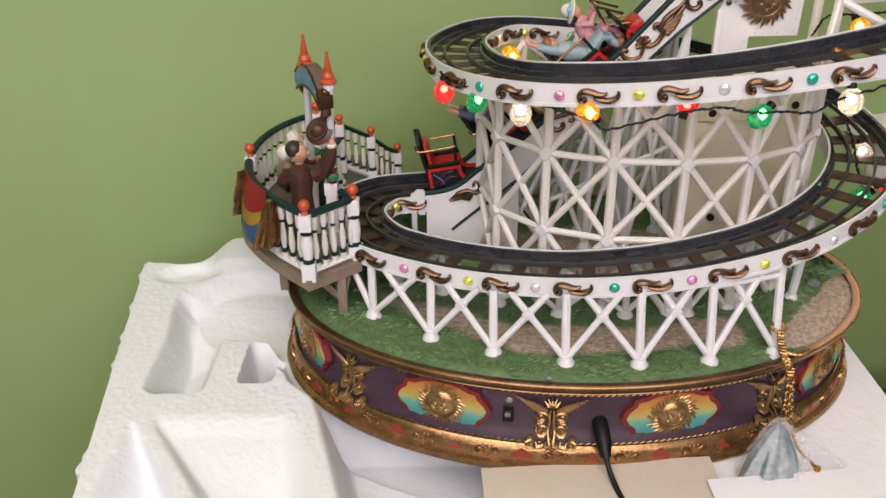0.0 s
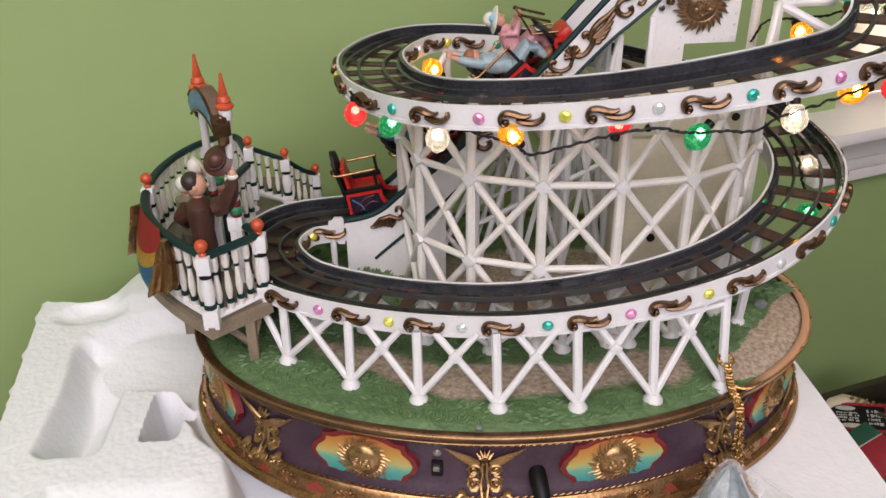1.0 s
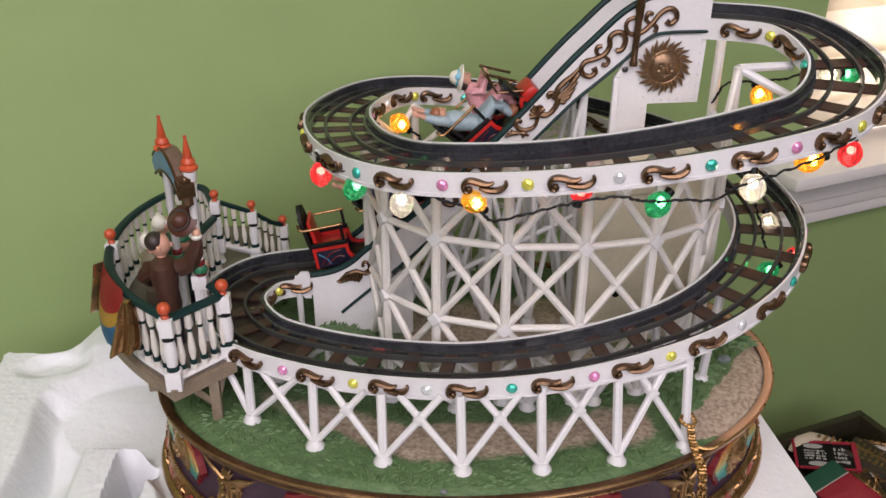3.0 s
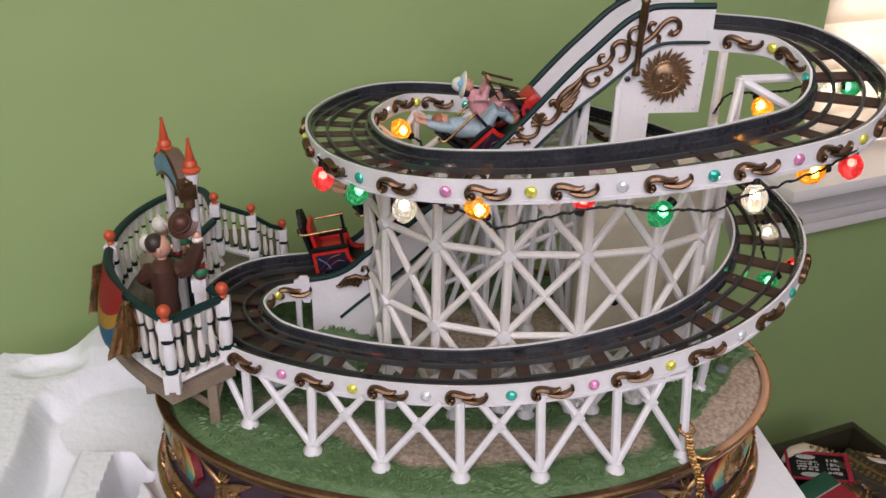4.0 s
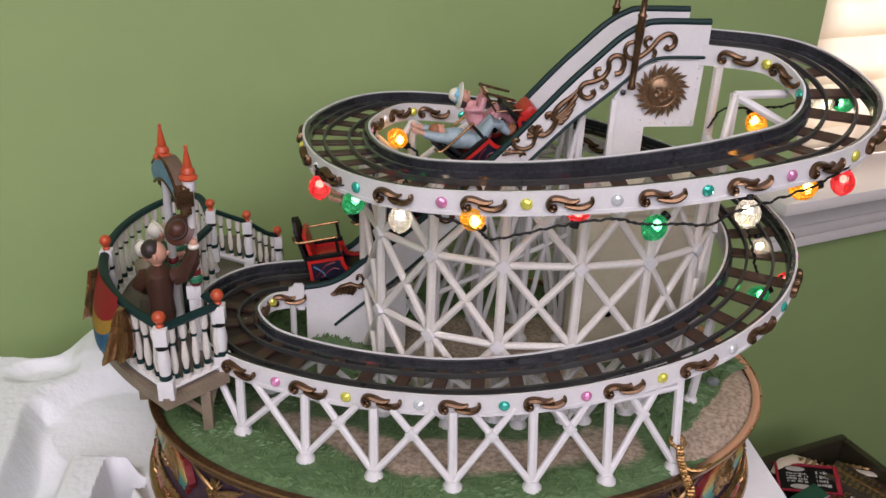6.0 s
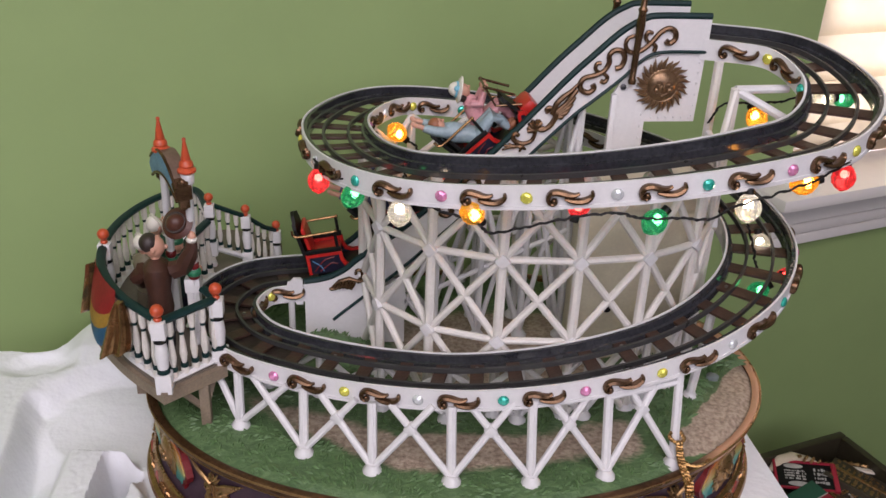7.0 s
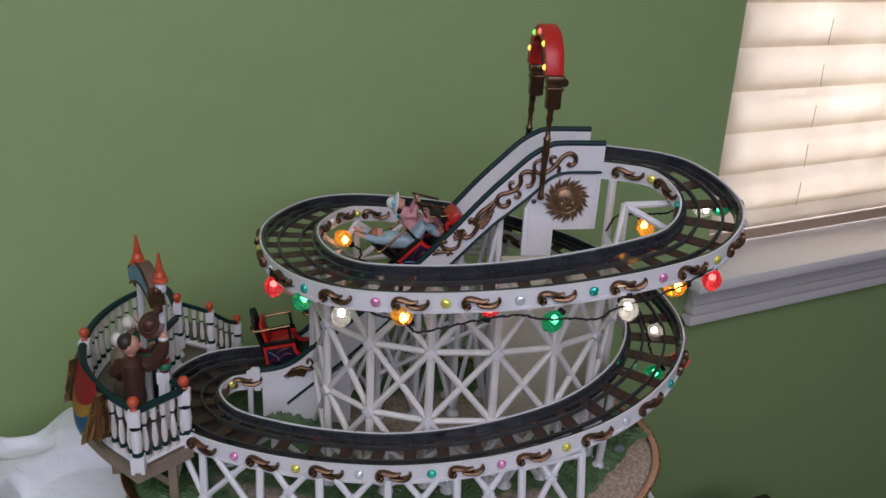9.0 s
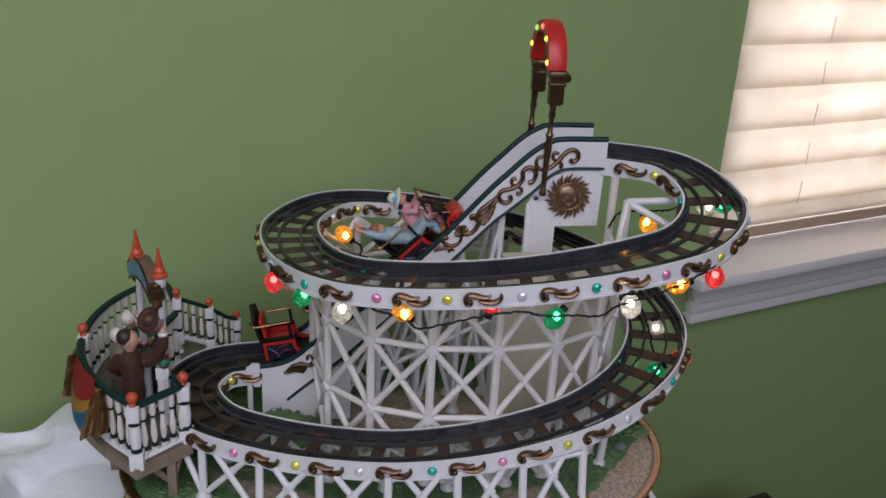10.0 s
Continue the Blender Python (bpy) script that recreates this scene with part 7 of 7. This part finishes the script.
        if hat:
            hm = Matrix.Translation((hx - 0.0012, y, hz + 0.0018)) @ pose(0, 0, 0, 0, -38, 0)
            lathe(bm, [(0.0098, -0.0004), (0.0100, 0.0004), (0.0082, 0.0016), (0.0056, 0.0022)], hm, 18, 2)
            lathe(bm, [(0.0057, 0.0020), (0.0054, 0.0040), (0.0046, 0.0060), (0.0030, 0.0078), (0.0008, 0.0086)], hm, 16, 2 if hat == 1 else 3)
            lathe(bm, [(0.0061, 0.0018), (0.0059, 0.0036)], hm, 16, 3)
            ball(bm, hm @ Vector((0.0020, -0.0058, 0.0030)), 0.0020, None, 8, (1.2, 0.8, 1.2), 3)
            ball(bm, (hx - 0.0034, y, hz - 0.0018), 0.0050, None, 10, (0.8, 0.95, 1.2), 5)
        else:
            ball(bm, (hx - 0.0011, y, hz + 0.0018), 0.0054, None, 12, (1, 0.97, 0.9), 5)
        if up:
            bmesh.ops.transform(bm, matrix=pose(-0.0045, 0, -0.0010, 0, -7, 0), verts=bm.verts)
        P_("figurine", bm, mats_, None, lb)
    return t


def lift_pose(x):
    pts = TOPLINE
    z = pts[0][1]
    for (x0, z0), (x1, z1) in zip(pts, pts[1:]):
        if x0 <= x <= x1:
            z = z0 + (z1 - z0) * (x - x0) / (x1 - x0)
    return z


def car_pose(x, tilt):
    return Matrix.Translation((x, 0.137, lift_pose(x) - 0.0085)) @ Matrix.Rotation(-tilt, 4, 'Y') @ Matrix.Translation((0.010, 0, -0.002))


GOLDDRESS = mat("gold_dress_paint", (0.42, 0.29, 0.12), 0.32, 0.30, var=0.3, scale=260, tint=(0.70, 0.56, 0.32))
PEACH = mat("peach_blouse_paint", (0.62, 0.44, 0.33), 0.42, var=0.15)
car(car_pose(0.0400, SL), [(BLUEGREY, 0, BLUEGREY, True, False, "doll in grey-blue with arms raised"), (PINK, 1, PINK, False, False, "doll in pink with a white hat")], "red coaster car with two dolls climbing the lift")
car(car_pose(-0.0200, SL), [(PEACH, 2, GOLDDRESS, False, True, "doll in a peach blouse, gold skirt and blue hat"), (DUSKBLUE, 0, NAVY, True, False, "doll in dusk blue")], "red coaster car with a gold-skirted doll on the lift")
car(Matrix.Translation((0, 0, 0.0085)) @ car_pose(-0.0780, radians(9)), [], "empty red coaster car at the foot of the lift")

# ---------------- string of lights ----------------
lights = thing("string_lights", (0.08, -0.03, 0.24), "string of small coloured bulbs hanging under the track", "string lights")
WIRES = [
    [(-0.0825, 0.062, 0.228), (-0.072, 0.044, 0.222), (-0.056, 0.024, 0.229), (-0.040, 0.008, 0.230), (-0.024, -0.004, 0.2265), (-0.004, -0.014, 0.2225), (0.010, -0.018, 0.2200), (0.020, -0.021, 0.2135), (0.040, -0.026, 0.2195),
     (0.062, -0.031, 0.2270), (0.085, -0.035, 0.2315), (0.104, -0.037, 0.2290), (0.122, -0.0385, 0.2300), (0.139, -0.040, 0.2300), (0.150, -0.0405, 0.2370), (0.172, -0.038, 0.2430), (0.200, -0.030, 0.2490), (0.228, -0.012, 0.2530), (0.243, 0.006, 0.2500)],
    [(-0.020, 0.172, 0.205), (-0.010, 0.168, 0.200), (-0.012, 0.160, 0.190)],
    [(0.188, 0.098, 0.243), (0.196, 0.096, 0.257), (0.214, 0.092, 0.2590), (0.236, 0.090, 0.2615), (0.262, 0.104, 0.2650), (0.290, 0.120, 0.262)],
    [(0.214, 0.070, 0.185), (0.222, 0.066, 0.165), (0.226, 0.058, 0.148), (0.240, 0.062, 0.142), (0.252, 0.070, 0.140)]]
for w in WIRES:
    bm = bmesh.new()
    run = [p + 0.0012 * Vector((noise.noise((i * 0.35, 1, 2)), noise.noise((i * 0.35, 5, 2)), noise.noise((i * 0.35, 9, 2)))) for i, p in enumerate(spline(w, 14))]
    for ph in (0, math.pi):
        tube(bm, [p + 0.0005 * Vector((math.cos(i * 1.05 + ph), math.sin(i * 1.05 + ph), math.cos(i * 1.05 + ph + 1.2))) for i, p in enumerate(run)], 0.00062, 6)
    part("wire", bm, BLACK, lights, "thin black twisted wire")


def bulb(p, key, d, r=0.0073):
    """A faceted glass bulb with its black socket, glowing inside; d: the way it points."""
    d = Vector(d).normalized()
    x, y = basis(d)
    m = Matrix(((x.x, y.x, d.x, p[0]), (x.y, y.y, d.y, p[1]), (x.z, y.z, d.z, p[2]), (0, 0, 0, 1)))
    bm = bmesh.new()
    lathe(bm, [(r * 0.36, -r * 1.05), (r * 0.62, -r * 0.85), (r * 0.92, -r * 0.35), (r, r * 0.10), (r * 0.86, r * 0.60), (r * 0.50, r * 0.98), (r * 0.12, r * 1.18)], m, 14)
    g = part("bulb", bm, BULB[key], lights, key.replace("white", "clear") + " glass bulb, lit", smooth=False)
    bm = bmesh.new(); ball(bm, Vector(p) - d * r * 0.2, r * 0.24, None, 8, (1, 1, 1.3))
    part("filament", bm, HOT[key], g)
    bm = bmesh.new(); lathe(bm, [(r * 0.28, -r * 1.52), (r * 0.38, -r * 1.46), (r * 0.40, -r * 1.04), (r * 0.30, -r * 1.00)], m, 10)
    part("socket", bm, BLACK, g)


for p, key, d in (((-0.0800, 0.0600, 0.2140), "red", (0.0, -0.2, -1)), ((-0.0580, 0.0270, 0.2170), "green", (-0.5, -0.3, -0.7)), ((-0.0310, -0.0020, 0.2180), "white", (-0.1, -0.5, -0.8)),
                  ((0.0095, -0.0160, 0.2240), "amber", (-0.5, -0.2, 0.6)), ((0.0700, -0.0180, 0.2300), "red", (0.2, 0.3, 0.5)), ((0.1110, -0.0310, 0.2245), "green", (-0.6, -0.2, -0.6)),
                  ((0.1610, -0.0370, 0.2355), "white", (0.0, -0.3, -1)), ((0.2000, -0.0200, 0.2440), "amber", (-0.8, 0.0, -0.2)), ((0.2420, 0.0100, 0.2360), "red", (-0.1, -0.2, -1)),
                  ((-0.0250, 0.1700, 0.2110), "amber", (-0.6, 0, 0.5)), ((0.2165, 0.0860, 0.2500), "amber", (0.2, -0.6, -0.6)), ((0.2780, 0.1150, 0.2560), "white", (-0.7, 0, -0.1)), ((0.2950, 0.1180, 0.2560), "green", (0.8, 0, 0)),
                  ((0.2330, 0.0760, 0.1600), "white", (0.2, -0.3, -0.8)), ((0.2250, 0.0500, 0.1350), "green", (-0.6, 0, -0.4)), ((0.2560, 0.0700, 0.1360), "red", (0.7, -0.1, 0))):
    bulb(p, key, d)

# ---------------- cord, bag ----------------
CORDGOLD = mat("gold_thread", (0.30, 0.150, 0.045), 0.24, 0.85, var=0.2, scale=500, tint=(0.62, 0.38, 0.15))
cord = thing("gold_cord_tie", (0.148, -0.045, 0.07), "twisted gold cord looped round a trestle post", "cord")
for w in ([(0.1430, -0.0330, 0.0800), (0.1400, -0.0380, 0.0790), (0.1440, -0.0420, 0.0775), (0.1490, -0.0390, 0.0780), (0.1480, -0.0330, 0.0795), (0.1430, -0.0330, 0.0800)],
          [(0.1440, -0.0410, 0.0780), (0.1455, -0.0455, 0.0660), (0.1480, -0.0560, 0.0560), (0.1500, -0.0600, 0.0400), (0.1520, -0.0610, 0.0250), (0.1540, -0.0640, 0.0120)],
          [(0.1465, -0.0410, 0.0780), (0.1480, -0.0455, 0.0660), (0.1515, -0.0565, 0.0565), (0.1530, -0.0600, 0.0400), (0.1545, -0.0620, 0.0230), (0.1540, -0.0640, 0.0120)],
          [(0.1450, -0.0412, 0.0775), (0.1466, -0.0462, 0.0660), (0.1485, -0.0580, 0.0550), (0.1482, -0.0618, 0.0400), (0.1478, -0.0628, 0.0280)],
          [(0.1462, -0.0412, 0.0778), (0.1478, -0.0465, 0.0660), (0.1500, -0.0580, 0.0550), (0.1512, -0.0622, 0.0380), (0.1500, -0.0640, 0.0220)],
          [(0.1450, -0.0400, 0.0770), (0.1500, -0.0440, 0.0640), (0.1600, -0.0440, 0.0610), (0.1690, -0.0390, 0.0612)],
          [(0.1540, -0.0630, 0.0200), (0.1570, -0.0700, 0.0080), (0.1590, -0.0790, 0.0050), (0.1610, -0.0880, 0.0060), (0.1620, -0.0960, 0.0072)]):
    bm = bmesh.new()
    pts = spline(w, 16)
    for ph in (0, math.pi):
        tw_ = []
        for i, p in enumerate(pts):
            a = i * 1.3 + ph
            tw_.append(p + Vector((0.00068 * math.cos(a), 0.00068 * math.sin(a), 0.0004 * math.cos(a))))
        tube(bm, tw_, 0.00078, 5)
    part("cord_strand", bm, CORDGOLD, cord)
bm = bmesh.new(); lathe(bm, [(0.0018, -0.0012), (0.0024, 0), (0.0018, 0.0012)], pose(0.162, -0.0965, 0.0072, 70, 0, 0), 10)
part("cord_bead", bm, BRIGHTGOLD, cord)
bag = thing("plastic_bag", (0.130, -0.090, -0.005), "small gathered clear plastic bag with blue paper inside", "plastic bag")


def gathered(a, c, r, flat, seed, grow=0.0):
    """A pleated cone of soft sheet, gathered at a and spread round c."""
    a, c, bm = Vector(a), Vector(c), bmesh.new()
    rings = []
    for i in range(13):
        f = i / 12
        ring = []
        for k in range(64):
            g = k * math.tau / 64
            q = (r * (0.10 + 0.90 * f ** 0.8) + grow) * (1 + 0.10 * math.sin(7 * g + 2.5 * f + seed) + 0.16 * noise.noise((3 * math.cos(g), 3 * math.sin(g), 2 * f + seed)))
            p = a.lerp(c, f) + Vector((q * math.cos(g), flat * q * math.sin(g), 0.5 * q * math.sin(g) * (1 - f)))
            ring.append(bm.verts.new((p.x, p.y, max(-0.0075, p.z))))
        rings.append(ring)
    for p, q in zip(rings, rings[1:]):
        for k in range(64):
            bm.faces.new((p[k], p[(k + 1) % 64], q[(k + 1) % 64], q[k]))
    bm.faces.new(rings[0][::-1])
    bmesh.ops.recalc_face_normals(bm, faces=bm.faces)
    return bm


part("blue_paper", gathered((0.1400, -0.0790, 0.0285), (0.1330, -0.0980, -0.0060), 0.0215, 0.75, 2.0), mat("blue_grey_paper", (0.030, 0.085, 0.110), 0.40, var=0.45, scale=45, tint=(0.26, 0.33, 0.34), coat=0.4), bag)
part("film", gathered((0.1402, -0.0792, 0.0300), (0.1340, -0.0985, -0.0060), 0.0215, 0.75, 2.0, 0.0030), PLASTIC, bag, "clear crinkled film")
part("film", gathered((0.1420, -0.0780, 0.0285), (0.1650, -0.0840, 0.0000), 0.0210, 0.60, 5.0), PLASTIC, bag, "clear crinkled film")
